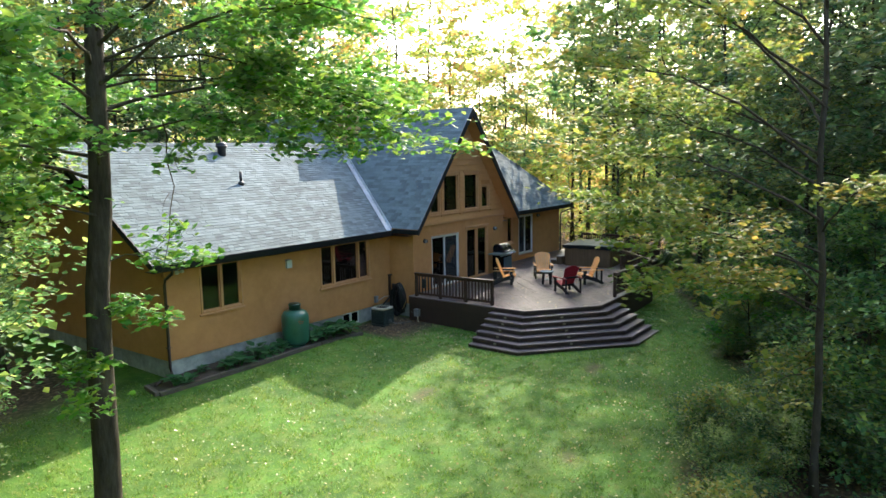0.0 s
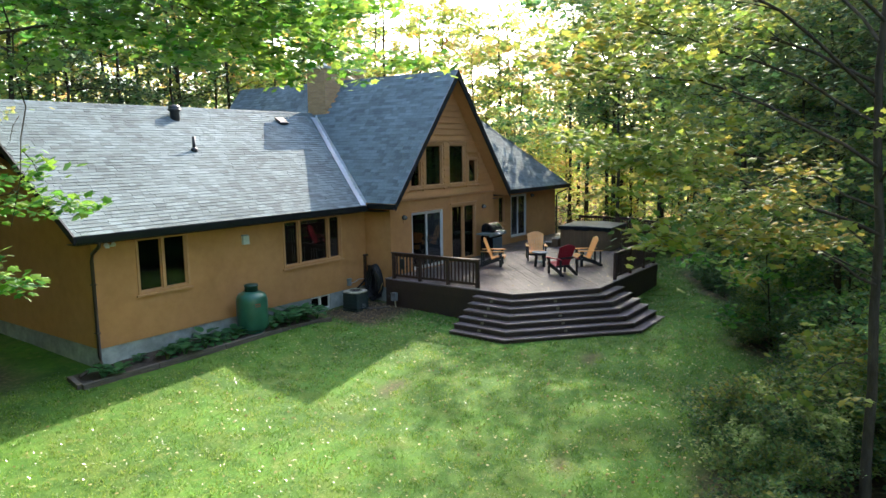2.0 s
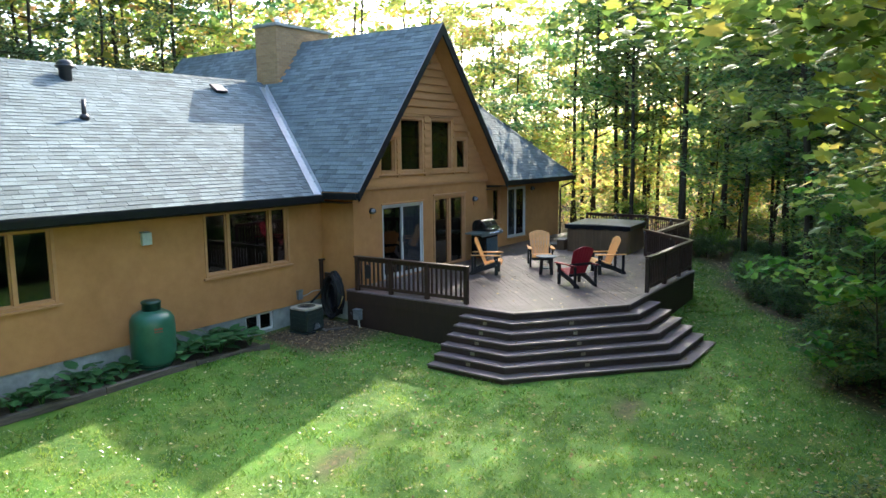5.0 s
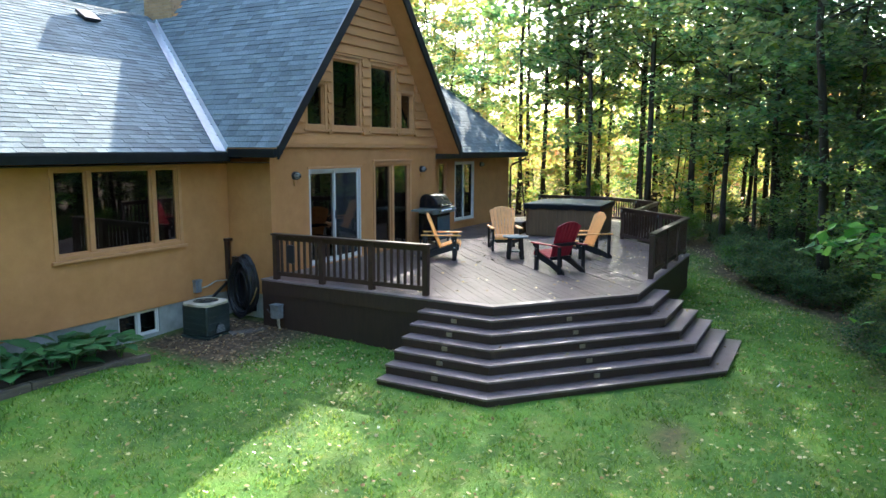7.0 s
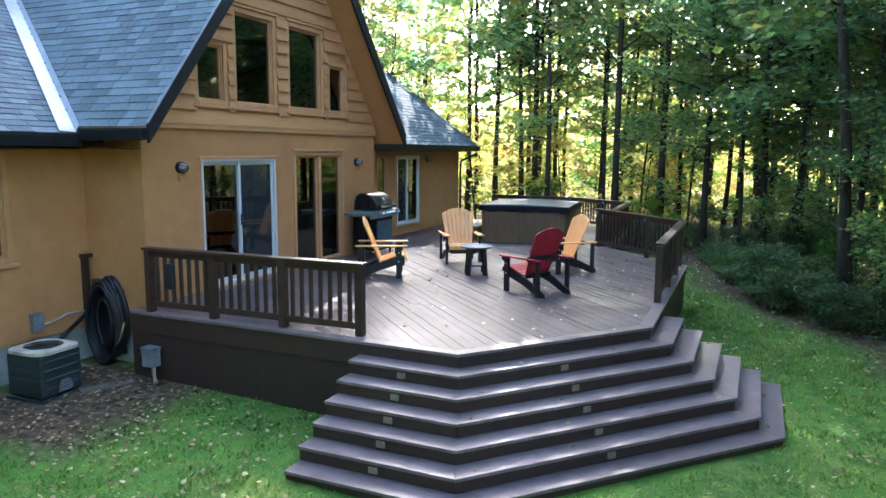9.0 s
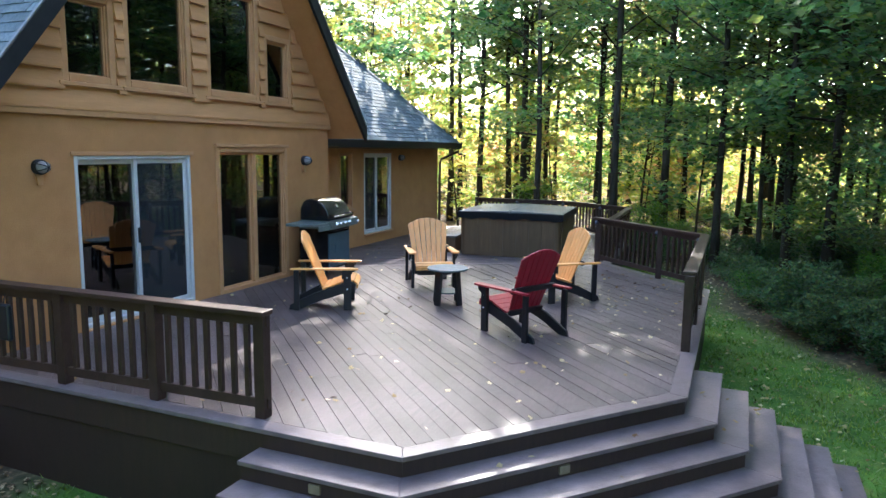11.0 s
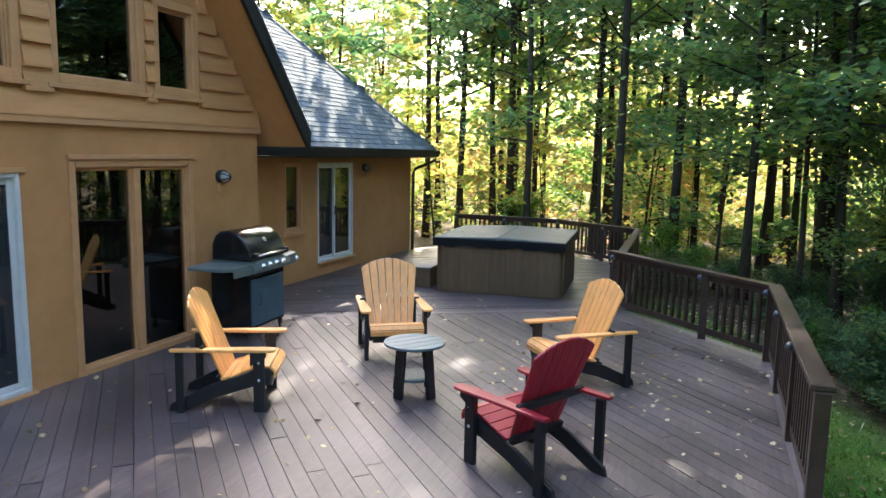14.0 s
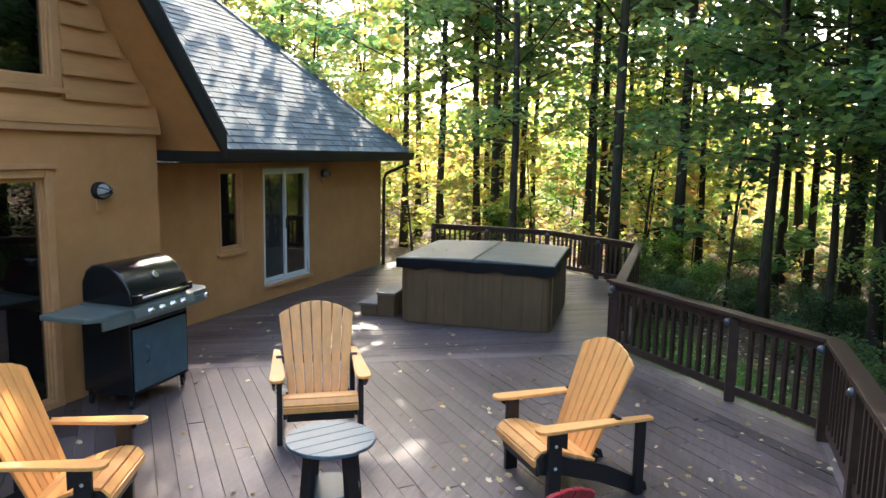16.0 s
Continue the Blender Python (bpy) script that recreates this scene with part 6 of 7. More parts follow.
# ---- hot tub ----
TUBSIDE = mat("tub_cabinet", (0.092, 0.052, 0.022), (0.132, 0.08, 0.036), 4, 0.55, 0.1, 30, vary=0.05, stretch=(3, 3, 0.35), stain=0.2, stain_scale=1.4)
COVER = mat("tub_cover_vinyl", (0.045, 0.06, 0.055), (0.1, 0.115, 0.105), 3, 0.45, 0.12, 25, stain=0.25, stain_scale=2.2)
COVERD = flat_mat("tub_cover_skirt", (0.012, 0.016, 0.02), 0.38)
tub = thing("hot_tub", pose(32.55, 14.42, FDECK, 0, 0, 5.5), "covered hot tub with brown panelled sides and grey-green cover", "hot tub")
TX, TY, TH = 1.16, 1.19, 0.92
bm = bmesh.new()
box(bm, (-TX + 0.02, -TY + 0.02, 0.0), (TX - 0.02, TY - 0.02, TH))
bmesh.ops.bevel(bm, geom=[e for e in bm.edges if abs(e.verts[0].co.z - e.verts[1].co.z) > 0.1], offset=0.13, segments=5, profile=0.5, affect="EDGES")
lp("cabinet", bm, TUBSIDE, tub)
lp("plinth", bbox((-TX + 0.06, -TY + 0.06, 0.0), (TX - 0.06, TY - 0.06, 0.03), 0.01), BLACKP, tub, "black plastic base")
for f in range(4):
    hx = TY if f % 2 == 0 else TX
    n = 7
    for i in range(n):
        a, b = -hx + 0.14 + (2 * hx - 0.28) * i / n + 0.0015, -hx + 0.14 + (2 * hx - 0.28) * (i + 1) / n - 0.0015
        dist = TX if f % 2 == 0 else TY
        lp("side_panel", bbox((dist - 0.03, a, 0.015), (dist + 0.0, b, TH - 0.02), 0.0015, pose(0, 0, 0, 0, 0, 90 * f), 1), TUBSIDE, tub)
for s in (-1, 1):
    bm = bmesh.new()
    vs = box(bm, (-TX - 0.03, 0.004 if s > 0 else -TY - 0.03, TH + 0.005), (TX + 0.03, TY + 0.03 if s > 0 else -0.004, TH + 0.11))
    for v in bm.verts:
        if v.co.z > TH + 0.05 and abs(v.co.y) < 0.1:
            v.co.z += 0.04
    bev(bm, 0.03, 3)
    half = lp("cover_half", bm, COVER, tub, "grey-green vinyl cover half with stray leaves")
bm = bmesh.new()
loop = []
for (x0, y0), (x1, y1) in zip(((-1, 1), (-1, -1), (1, -1), (1, 1)), ((-1, -1), (1, -1), (1, 1), (-1, 1))):
    for k in range(14):
        f = k / 14
        loop.append(((x0 + (x1 - x0) * f) * (TX + 0.025), (y0 + (y1 - y0) * f) * (TY + 0.025), 0.02 * math.sin(k * 2.3) + 0.012 * math.sin(k * 5.1)))
up_ = [bm.verts.new((x * 1.014, y * 1.014, TH + 0.095)) for x, y, w in loop]
dn = [bm.verts.new((x * 1.012, y * 1.012, TH - 0.05 + w)) for x, y, w in loop]
for i in range(len(loop)):
    j = (i + 1) % len(loop)
    bm.faces.new((up_[i], up_[j], dn[j], dn[i]))
bmesh.ops.solidify(bm, geom=bm.faces[:], thickness=0.01)
lp("cover_skirt", bm, COVERD, tub, "dark sagging cover skirt")
tsteps = thing("tub_steps", pose(31.78, 15.98, FDECK, 0, 0, 5.5), "small grey two-tread step beside the hot tub", "step")
STEPG = flat_mat("grey_step_plastic", (0.13, 0.125, 0.115), 0.5, stain=0.2)
lp("lower_body", bbox((-0.33, 0.02, 0), (0.33, 0.3, 0.17), 0.01), TUBSIDE, tsteps)
lp("upper_body", bbox((-0.33, -0.28, 0), (0.33, 0.01, 0.36), 0.01), TUBSIDE, tsteps)
lp("lower_tread", bbox((-0.36, 0.0, 0.17), (0.36, 0.33, 0.21), 0.01), STEPG, tsteps, "grey plastic tread")
lp("upper_tread", bbox((-0.36, -0.3, 0.36), (0.36, 0.02, 0.40), 0.01), STEPG, tsteps, "grey plastic tread")


# ---- fixtures on the house ----
GALV = flat_mat("grey_metal_box", (0.22, 0.24, 0.25), 0.5, 0.3, stain=0.2, stain_scale=6)
LENS = flat_mat("ribbed_lens", (0.3, 0.3, 0.29), 0.2)
for x, y, z in ((21.51, GY, 3.18), (26.63, GY, 3.20), (33.62, WY, 3.18)):
    l = thing("wall_lamp", (x, y, z), "round bulkhead wall lamp with metal cage", "wall lamp", "wall lamps")
    bm = bmesh.new()
    lathe(bm, [(0.085, 0), (0.085, 0.03), (0.07, 0.045)], 20, pose(0, 0, 0, 90))
    lp("backplate", bm, FASCIA, l, "", True)
    bm = bmesh.new()
    lathe(bm, [(0.068, 0.04), (0.072, 0.08), (0.06, 0.13), (0.03, 0.155), (0.005, 0.16)], 20, pose(0, 0, 0, 90))
    lp("lens", bm, LENS, l, "frosted glass dome", True)
    bm = bmesh.new()
    tube(bm, [(0.078 * math.cos(a), -0.06, 0.078 * math.sin(a)) for a in np.linspace(0, 2 * math.pi, 17)], 0.008, 6)
    for tw in (0, 60, 120):
        c_, s_ = math.cos(radians(tw)), math.sin(radians(tw))
        tube(bm, [(0.08 * math.cos(a) * s_, -0.04 - 0.13 * math.sin(a), 0.08 * math.cos(a) * c_) for a in np.linspace(0, math.pi, 9)], 0.006, 6)
    lp("cage", bm, FASCIA, l, "dark metal cage", True)
    bm = bmesh.new()
    plate(bm, [(-0.03, -0.2), (0.03, -0.2), (0.045, -0.08), (-0.045, -0.08)], -0.03, 0.0)
    lp("mount", bm, TRIM, l)
box_ob = thing("wall_box", (15.58, LY, 3.0), "small pale box mounted high on the stucco wall", "wall box")
lp("housing", bbox((-0.11, -0.09, -0.14), (0.11, 0, 0.12), 0.012), flat_mat("pale_plastic", (0.5, 0.55, 0.5), 0.4), box_ob)
lp("hood", bbox((-0.13, -0.12, 0.12), (0.05, 0, 0.15), 0.008), GALV, box_ob)
fl = thing("flood_light", (11.46, LY, 3.30), "twin white flood light below the eave", "flood light")
lp("base", bbox((-0.05, -0.03, -0.05), (0.05, 0, 0.05), 0.008), WHITE, fl)
for s in (-1, 1):
    bm = bmesh.new()
    lathe(bm, [(0.02, 0), (0.03, 0.04), (0.055, 0.1), (0.055, 0.13), (0.045, 0.132)], 14, pose(s * 0.06, -0.04, 0, 60, s * 35, 0))
    lp("lamp_head", bm, WHITE, fl, "", True)
BROWNM = flat_mat("dark_brown_metal", (0.035, 0.02, 0.014), 0.4)
ds = thing("downspout", (11.03, LY, 0.5), "dark brown downspout at the corner of the wing", "downspout")
bm = bmesh.new()
tube(bm, [(11.0, EAVE_L - 0.05, 3.54), (11.0, EAVE_L - 0.04, 3.38), (11.02, LY - 0.1, 3.16), (11.02, LY - 0.055, 3.0), (11.02, LY - 0.055, 0.62), (10.98, LY - 0.2, 0.5), (10.3, LY - 0.45, 0.38)], 0.045, 10)
part("pipe", bm, BROWNM, ds, "", True)
for z in (1.2, 2.4):
    part("strap", bbox((10.96, LY - 0.105, z), (11.08, LY, z + 0.03), 0.003), BROWNM, ds)
ds2 = thing("downspout", (36.3, WY, 0.5), "dark brown downspout of the far wing", "downspout")
bm = bmesh.new()
tube(bm, [(36.58, WE_Y - 0.05, 3.52), (36.56, WE_Y - 0.03, 3.36), (36.36, WY - 0.08, 3.12), (36.3, WY - 0.055, 3.0), (36.3, WY - 0.055, 0.5)], 0.04, 10)
part("pipe", bm, BROWNM, ds2, "", True)

# roof vents
VENT = flat_mat("black_vent_metal", (0.015, 0.015, 0.016), 0.35)
rv = thing("roof_vent", (16.3, 21.95, 6.55), "black mushroom-shaped roof vent on the long wing", "roof vent")
bm = bmesh.new()
lathe(bm, [(0.15, -0.1), (0.15, 0.32), (0.19, 0.34), (0.2, 0.38), (0.19, 0.48), (0.13, 0.54), (0.02, 0.56)], 20)
lp("cowl", bm, VENT, rv, "", True)
bm = bmesh.new()
lathe(bm, [(0.2, 0.36), (0.225, 0.38), (0.225, 0.4), (0.2, 0.42)], 20)
lp("rim", bm, VENT, rv, "", True)
vp = thing("vent_pipe", (15.83, 20.33, 5.55), "dark plumbing vent pipe standing on the roof", "vent pipe")
bm = bmesh.new()
lathe(bm, [(0.05, -0.05), (0.05, 0.48), (0.038, 0.48), (0.038, 0.42)], 14)
lp("pipe", bm, VENT, vp, "", True)
bm = bmesh.new()
lathe(bm, [(0.12, -0.02), (0.1, 0.06), (0.055, 0.11)], 14, pose(0, 0, 0.05, 33, 0, 0))
lp("boot", bm, VENT, vp, "", True)
bv = thing("roof_vent", (20.75, 21.9, long_z(21.9)), "low black box vent on the roof", "roof vent")
slope = math.degrees(math.atan(LS))
lp("hood", bbox((-0.2, -0.2, 0.05), (0.2, 0.2, 0.12), 0.02, pose(0, 0, 0, slope, 0, 0)), VENT, bv)
lp("base", bbox((-0.14, -0.14, 0.0), (0.14, 0.14, 0.05), 0.005, pose(0, 0, 0, slope, 0, 0)), VENT, bv)
bx = thing("roof_vent", (21.6, 26.6, gable_z(21.6)), "low black box vent on the roof", "roof vent")
lp("hood", bbox((-0.2, -0.2, 0.0), (0.2, 0.2, 0.12), 0.02, pose(0, 0, 0, 0, -51, 0)), VENT, bx)
wv = thing("roof_vent", (31.0, 20.9, WE_Z + 20.9 - WE_Y), "black roof vent near the ridge of the far wing", "roof vent")
bm = bmesh.new()
lathe(bm, [(0.12, -0.15), (0.12, 0.25), (0.18, 0.27), (0.18, 0.38), (0.05, 0.42)], 16)
lp("cowl", bm, VENT, wv, "", True)

# ---- by the long wing ----
ACM = flat_mat("dark_grey_painted_steel", (0.02, 0.033, 0.03), 0.36, stain=0.25, stain_scale=3)
ACT = flat_mat("beige_plastic_top", (0.44, 0.4, 0.3), 0.55, stain=0.3, stain_scale=5)
gzac = gz(19.46, 17.1)
ac = thing("air_conditioner", pose(19.46, 17.1, gzac, 0, 0, 3), "dark green outdoor air conditioner with beige top on a pad", "air conditioner")
lp("pad", bbox((-0.335, -0.335, -0.05), (0.335, 0.335, 0.03), 0.01), ACM, ac, "dark plastic pad")
lp("body", bbox((-0.31, -0.31, 0.035), (0.31, 0.31, 0.60), 0.05, None, 3), ACM, ac)
for f in range(4):
    for z in (0.13, 0.25, 0.37, 0.49):
        lp("louvre", bbox((-0.26, -0.315, z), (0.26, -0.306, z + 0.03), 0.004, pose(0, 0, 0, 0, 0, 90 * f), 1), ACM, ac)
bm = bmesh.new()
n = 32
sq = []
for k in range(n):
    a = 2 * math.pi * (k + 0.5) / n
    c, s = math.cos(a), math.sin(a)
    q = 0.335 / max(abs(c), abs(s))
    q = min(q, 0.40)
    sq.append((c * q, s * q))
o0, o1 = [bm.verts.new((x, y, 0.60)) for x, y in sq], [bm.verts.new((x, y, 0.64)) for x, y in sq]
i1 = [bm.verts.new((0.24 * math.cos(2 * math.pi * (k + 0.5) / n), 0.24 * math.sin(2 * math.pi * (k + 0.5) / n), 0.655)) for k in range(n)]
i0 = [bm.verts.new((0.235 * math.cos(2 * math.pi * (k + 0.5) / n), 0.235 * math.sin(2 * math.pi * (k + 0.5) / n), 0.61)) for k in range(n)]
for k in range(n):
    j = (k + 1) % n
    bm.faces.new((o0[k], o0[j], o1[j], o1[k])), bm.faces.new((o1[k], o1[j], i1[j], i1[k])), bm.faces.new((i1[k], i1[j], i0[j], i0[k])), bm.faces.new((i0[k], i0[j], o0[j], o0[k]))
bmesh.ops.recalc_face_normals(bm, faces=bm.faces)
lp("top_cover", bm, ACT, ac, "beige top with round fan opening")
bm = bmesh.new()
for r in (0.06, 0.12, 0.18, 0.23):
    tube(bm, [(r * math.cos(a), r * math.sin(a), 0.645) for a in np.linspace(0, 2 * math.pi, 25)], 0.005, 5)
for a in np.linspace(0, math.pi, 5)[:-1]:
    tube(bm, [(-0.235 * math.cos(a), -0.235 * math.sin(a), 0.642), (0.235 * math.cos(a), 0.235 * math.sin(a), 0.642)], 0.005, 5)
lp("fan_guard", bm, VENT, ac, "dark wire fan guard")
bm = bmesh.new()
lathe(bm, [(0.23, 0.56), (0.23, 0.603)], 20)
lp("fan_well", bm, VENT, ac)
bm = bmesh.new()
plate(bm, [(0.02 + 0.125 * math.cos(a), 0.07 + 0.19 * math.sin(a)) for a in np.linspace(0, math.pi, 13)], -0.328, -0.312)
vent = lp("vent_cover", bm, ACM, ac, "round-topped louvred vent cover")
for z in (0.085, 0.115, 0.145, 0.175, 0.205):
    hw = 0.105 * math.sqrt(1 - ((z - 0.07) / 0.19) ** 2)
    lp("vent_slat", bbox((0.02 - hw, -0.338, z), (0.02 + hw, -0.327, z + 0.014), 0.003, None, 1), GALV, vent)

jb = thing("disconnect_box", (19.86, LY, 1.04), "grey electrical disconnect box on the wall", "electrical box")
lp("housing", bbox((-0.075, -0.085, -0.13), (0.075, 0, 0.11), 0.008), GALV, jb)
lp("lid", bbox((-0.085, -0.1, 0.06), (0.085, 0, 0.125), 0.008), GALV, jb)
cd = thing("conduit", (20.3, LY, 1.0), "pale flexible conduit along the wall", "conduit")
bm = bmesh.new()
tube(bm, [(19.93, LY - 0.04, 0.98), (20.1, LY - 0.05, 0.99), (20.35, LY - 0.04, 1.06), (20.62, LY - 0.06, 1.04)], 0.014, 8)
part("tube", bm, flat_mat("pale_conduit", (0.45, 0.42, 0.36), 0.5), cd, "", True)
bm = bmesh.new()
tube(bm, [(19.7, 17.38, gzac + 0.25), (19.9, 17.58, 0.62), (20.25, LY - 0.08, 0.78), (20.6, LY - 0.1, 1.0)], 0.03, 8)
part("sleeve", bm, BLACKP, cd, "black insulated line", True)
ps = thing("standpipe", (20.68, LY - 0.08, 1.0), "brown standpipe in the corner of the walls", "pipe")
part("pipe", bbox((20.64, LY - 0.09, 0.95), (20.72, LY - 0.005, 1.88), 0.01), BROWNM, ps)
part("cap", bbox((20.62, LY - 0.11, 1.84), (20.78, LY - 0.005, 1.90), 0.01), BROWNM, ps)
part("valve", bbox((20.72, LY - 0.22, 1.30), (20.795, LY - 0.12, 1.52), 0.01), BROWNM, ps, "brown valve box")
# coil of black pipe on the gable's side wall
coil = thing("hose_coil", (20.74, 17.3, 0.4), "tall coil of black hose hung on the wall", "hose coil")
HOSE = flat_mat("black_hose_rubber", (0.01, 0.011, 0.014), 0.42)
crng = random.Random(3)
for k in range(11):
    bm = bmesh.new()
    x = 20.76 - 0.022 * k + 0.01 * math.sin(k * 2)
    wy, hz, cz = 0.31 - 0.012 * (k % 4) + crng.uniform(-0.02, 0.02), 0.60 - 0.02 * (k % 3), 0.97 + crng.uniform(-0.03, 0.03) - 0.004 * k
    pts = [(x + 0.012 * math.sin(3 * a), 17.32 + wy * math.sin(a) * (1 - 0.12 * math.cos(a)), cz + hz * math.cos(a)) for a in np.linspace(0, 2 * math.pi, 29)]
    tube(bm, pts, 0.026, 7, False)
    part("hose_loop", bm, HOSE, coil, "", True)
for k in range(6):
    bm = bmesh.new()
    x = 20.75 - 0.03 * k
    tube(bm, [(x, 17.32 + (0.2 - 0.012 * k) * math.sin(a), 0.92 + (0.44 - 0.02 * k) * math.cos(a)) for a in np.linspace(0, 2 * math.pi, 25)], 0.024, 7, False)
    part("hose_loop", bm, HOSE, coil, "", True)
part("reel_board", bbox((20.73, 17.1, 0.42), (20.79, 17.56, 1.40), 0.01), HOSE, coil, "dark backing board")
bm = bmesh.new()
tube(bm, [(20.55, 17.05, 0.6), (20.5, 16.9, 0.75), (20.52, 16.82, 0.98)], 0.014, 7)
part("nozzle", bm, flat_mat("brass_nozzle", (0.5, 0.36, 0.14), 0.35, 0.7), coil, "brass hose end", True)
eb = thing("electrical_box", (20.36, 16.15, 0.62), "grey electrical box beside the deck skirt", "electrical box")
lp("housing", bbox((-0.09, -0.1, -0.14), (0.06, 0.1, 0.12), 0.01), GALV, eb)
lp("lid", bbox((-0.1, -0.11, 0.1), (0.07, 0.11, 0.135), 0.008), GALV, eb)
bm = bmesh.new()
tube(bm, [(0, -0.02, -0.14), (0, -0.02, -0.25), (-0.05, -0.1, -0.36)], 0.028, 9)
lp("conduit", bm, ACT, eb, "pale conduit elbow", True)
bm = bmesh.new()
tube(bm, [(0, 0.1, -0.02), (0.02, 0.22, -0.05), (0.2, 0.5, -0.02)], 0.014, 7)
lp("cable", bm, HOSE, eb, "black cable", True)

# propane tank
TANKG = mat("tank_green_paint", (0.022, 0.1, 0.06), (0.035, 0.135, 0.085), 3, 0.32, 0.04, 30, stain=0.12, stain_scale=2)
tz = 0.46
tank = thing("propane_tank", (15.22, 17.16, tz), "upright green propane tank standing against the wall", "propane tank")
bm = bmesh.new()
lathe(bm, [(0.36, 0.02), (0.42, 0.06), (0.445, 0.12), (0.445, 0.86), (0.43, 0.97), (0.37, 1.06), (0.26, 1.12), (0.12, 1.15), (0.02, 1.155)], 36)
body = lp("body", bm, TANKG, tank, "", True)
bm = bmesh.new()
lathe(bm, [(0.3, -0.06), (0.32, 0.0), (0.32, 0.05), (0.3, 0.06)], 30)
lp("foot_ring", bm, TANKG, tank)
bm = bmesh.new()
lathe(bm, [(0.185, 1.12), (0.185, 1.27), (0.2, 1.28), (0.2, 1.31), (0.17, 1.335), (0.02, 1.34)], 26)
lp("valve_dome", bm, flat_mat("dark_green_paint", (0.012, 0.045, 0.03), 0.4), tank, "dark green valve dome", True)
bm = bmesh.new()
for k in range(5):
    a0 = radians(-118 + k * 4.4)
    for r0, z0, z1 in ((0.447, 0.80, 0.83), (0.447, 0.745, 0.765)):
        vs = [bm.verts.new((r0 * math.cos(a0 + d), r0 * math.sin(a0 + d), z)) for d, z in ((0, z0), (0.055, z0), (0.055, z1), (0, z1))]
        bm.faces.new(vs)
lp("marking", bm, flat_mat("red_marking", (0.4, 0.03, 0.02), 0.5), tank, "faded red marking")

# planting bed
SOIL = mat("bed_soil", (0.03, 0.022, 0.015), (0.07, 0.05, 0.034), 6, 0.95, 1.0, 30)
bed = thing("planting_bed", (14, 17.1, 0.3), "narrow planting bed with weathered timber edging along the house", "planting bed")
TIMBER = mat("weathered_timber", (0.06, 0.05, 0.04), (0.14, 0.115, 0.09), 4, 0.85, 0.5, 30, vary=0.15, stretch=(0.5, 6, 6))
xs_ = [10.15, 12.0, 13.9, 15.8, 17.7]
yb_ = [16.93, 16.83, 16.72, 16.62, 16.52]
vs, fs = [], []
for i in range(61):
    x = 10.2 + 7.4 * i / 60
    ye = np.interp(x, xs_, yb_)
    for j in range(9):
        y = ye + (LY + 0.02 - ye) * j / 8
        vs.append((x, y, gz(x, y) + 0.045 + 0.05 * j / 8 + 0.03 * noise.noise((x * 4, y * 4, 0))))
for i in range(60):
    for j in range(8):
        k = i * 9 + j
        fs.append((k, k + 9, k + 10, k + 1))
hang(new("soil", raw("soil", vs, fs, SOIL, True)), bed, "dark bare soil")
for i in range(4):
    a, b = Vector((xs_[i], yb_[i], gz(xs_[i], yb_[i]) - 0.02)), Vector((xs_[i + 1] - 0.015, yb_[i + 1], gz(xs_[i + 1], yb_[i + 1]) - 0.02))
    ang = math.degrees(math.atan2(b.y - a.y, b.x - a.x))
    pit = -math.degrees(math.asin((b.z - a.z) / (b - a).length))
    part("timber", bbox((0, -0.065, 0), ((b - a).length, 0.065, 0.14), 0.014, pose(a.x, a.y, a.z, 0, pit, ang)), TIMBER, bed)
part("timber", bbox((0, -0.065, 0), (0.85, 0.065, 0.14), 0.014, pose(10.12, 16.98, gz(10.1, 17) - 0.02, 0, 0, 78)), TIMBER, bed)

# broad-leaved plants in the bed
HOSTA = leaf_mat("broad_leaf", ((0.025, 0.075, 0.03), (0.04, 0.11, 0.04), (0.06, 0.14, 0.045), (0.08, 0.17, 0.05)), 0.35, 0.3)


def leaf_mesh(w, l):
    bm = bmesh.new()
    rows = [(0.0, 0.02), (0.15, 0.75), (0.4, 1.0), (0.7, 0.7), (0.9, 0.3), (1.0, 0.02)]
    prev = None
    for f, k in rows:
        z = 0.16 * l * math.sin(f * 2.2) - 0.1 * l * f * f
        cur = [bm.verts.new((l * f, s * w * k / 2, z + 0.06 * w * abs(s))) for s in (-1, 0, 1)]
        if prev:
            bm.faces.new((prev[0], cur[0], cur[1], prev[1])), bm.faces.new((prev[1], cur[1], cur[2], prev[2]))
        prev = cur
    me = bpy.data.meshes.new("leaf")
    bm.to_mesh(me), bm.free()
    me.materials.append(HOSTA)
    me.shade_smooth()
    return me


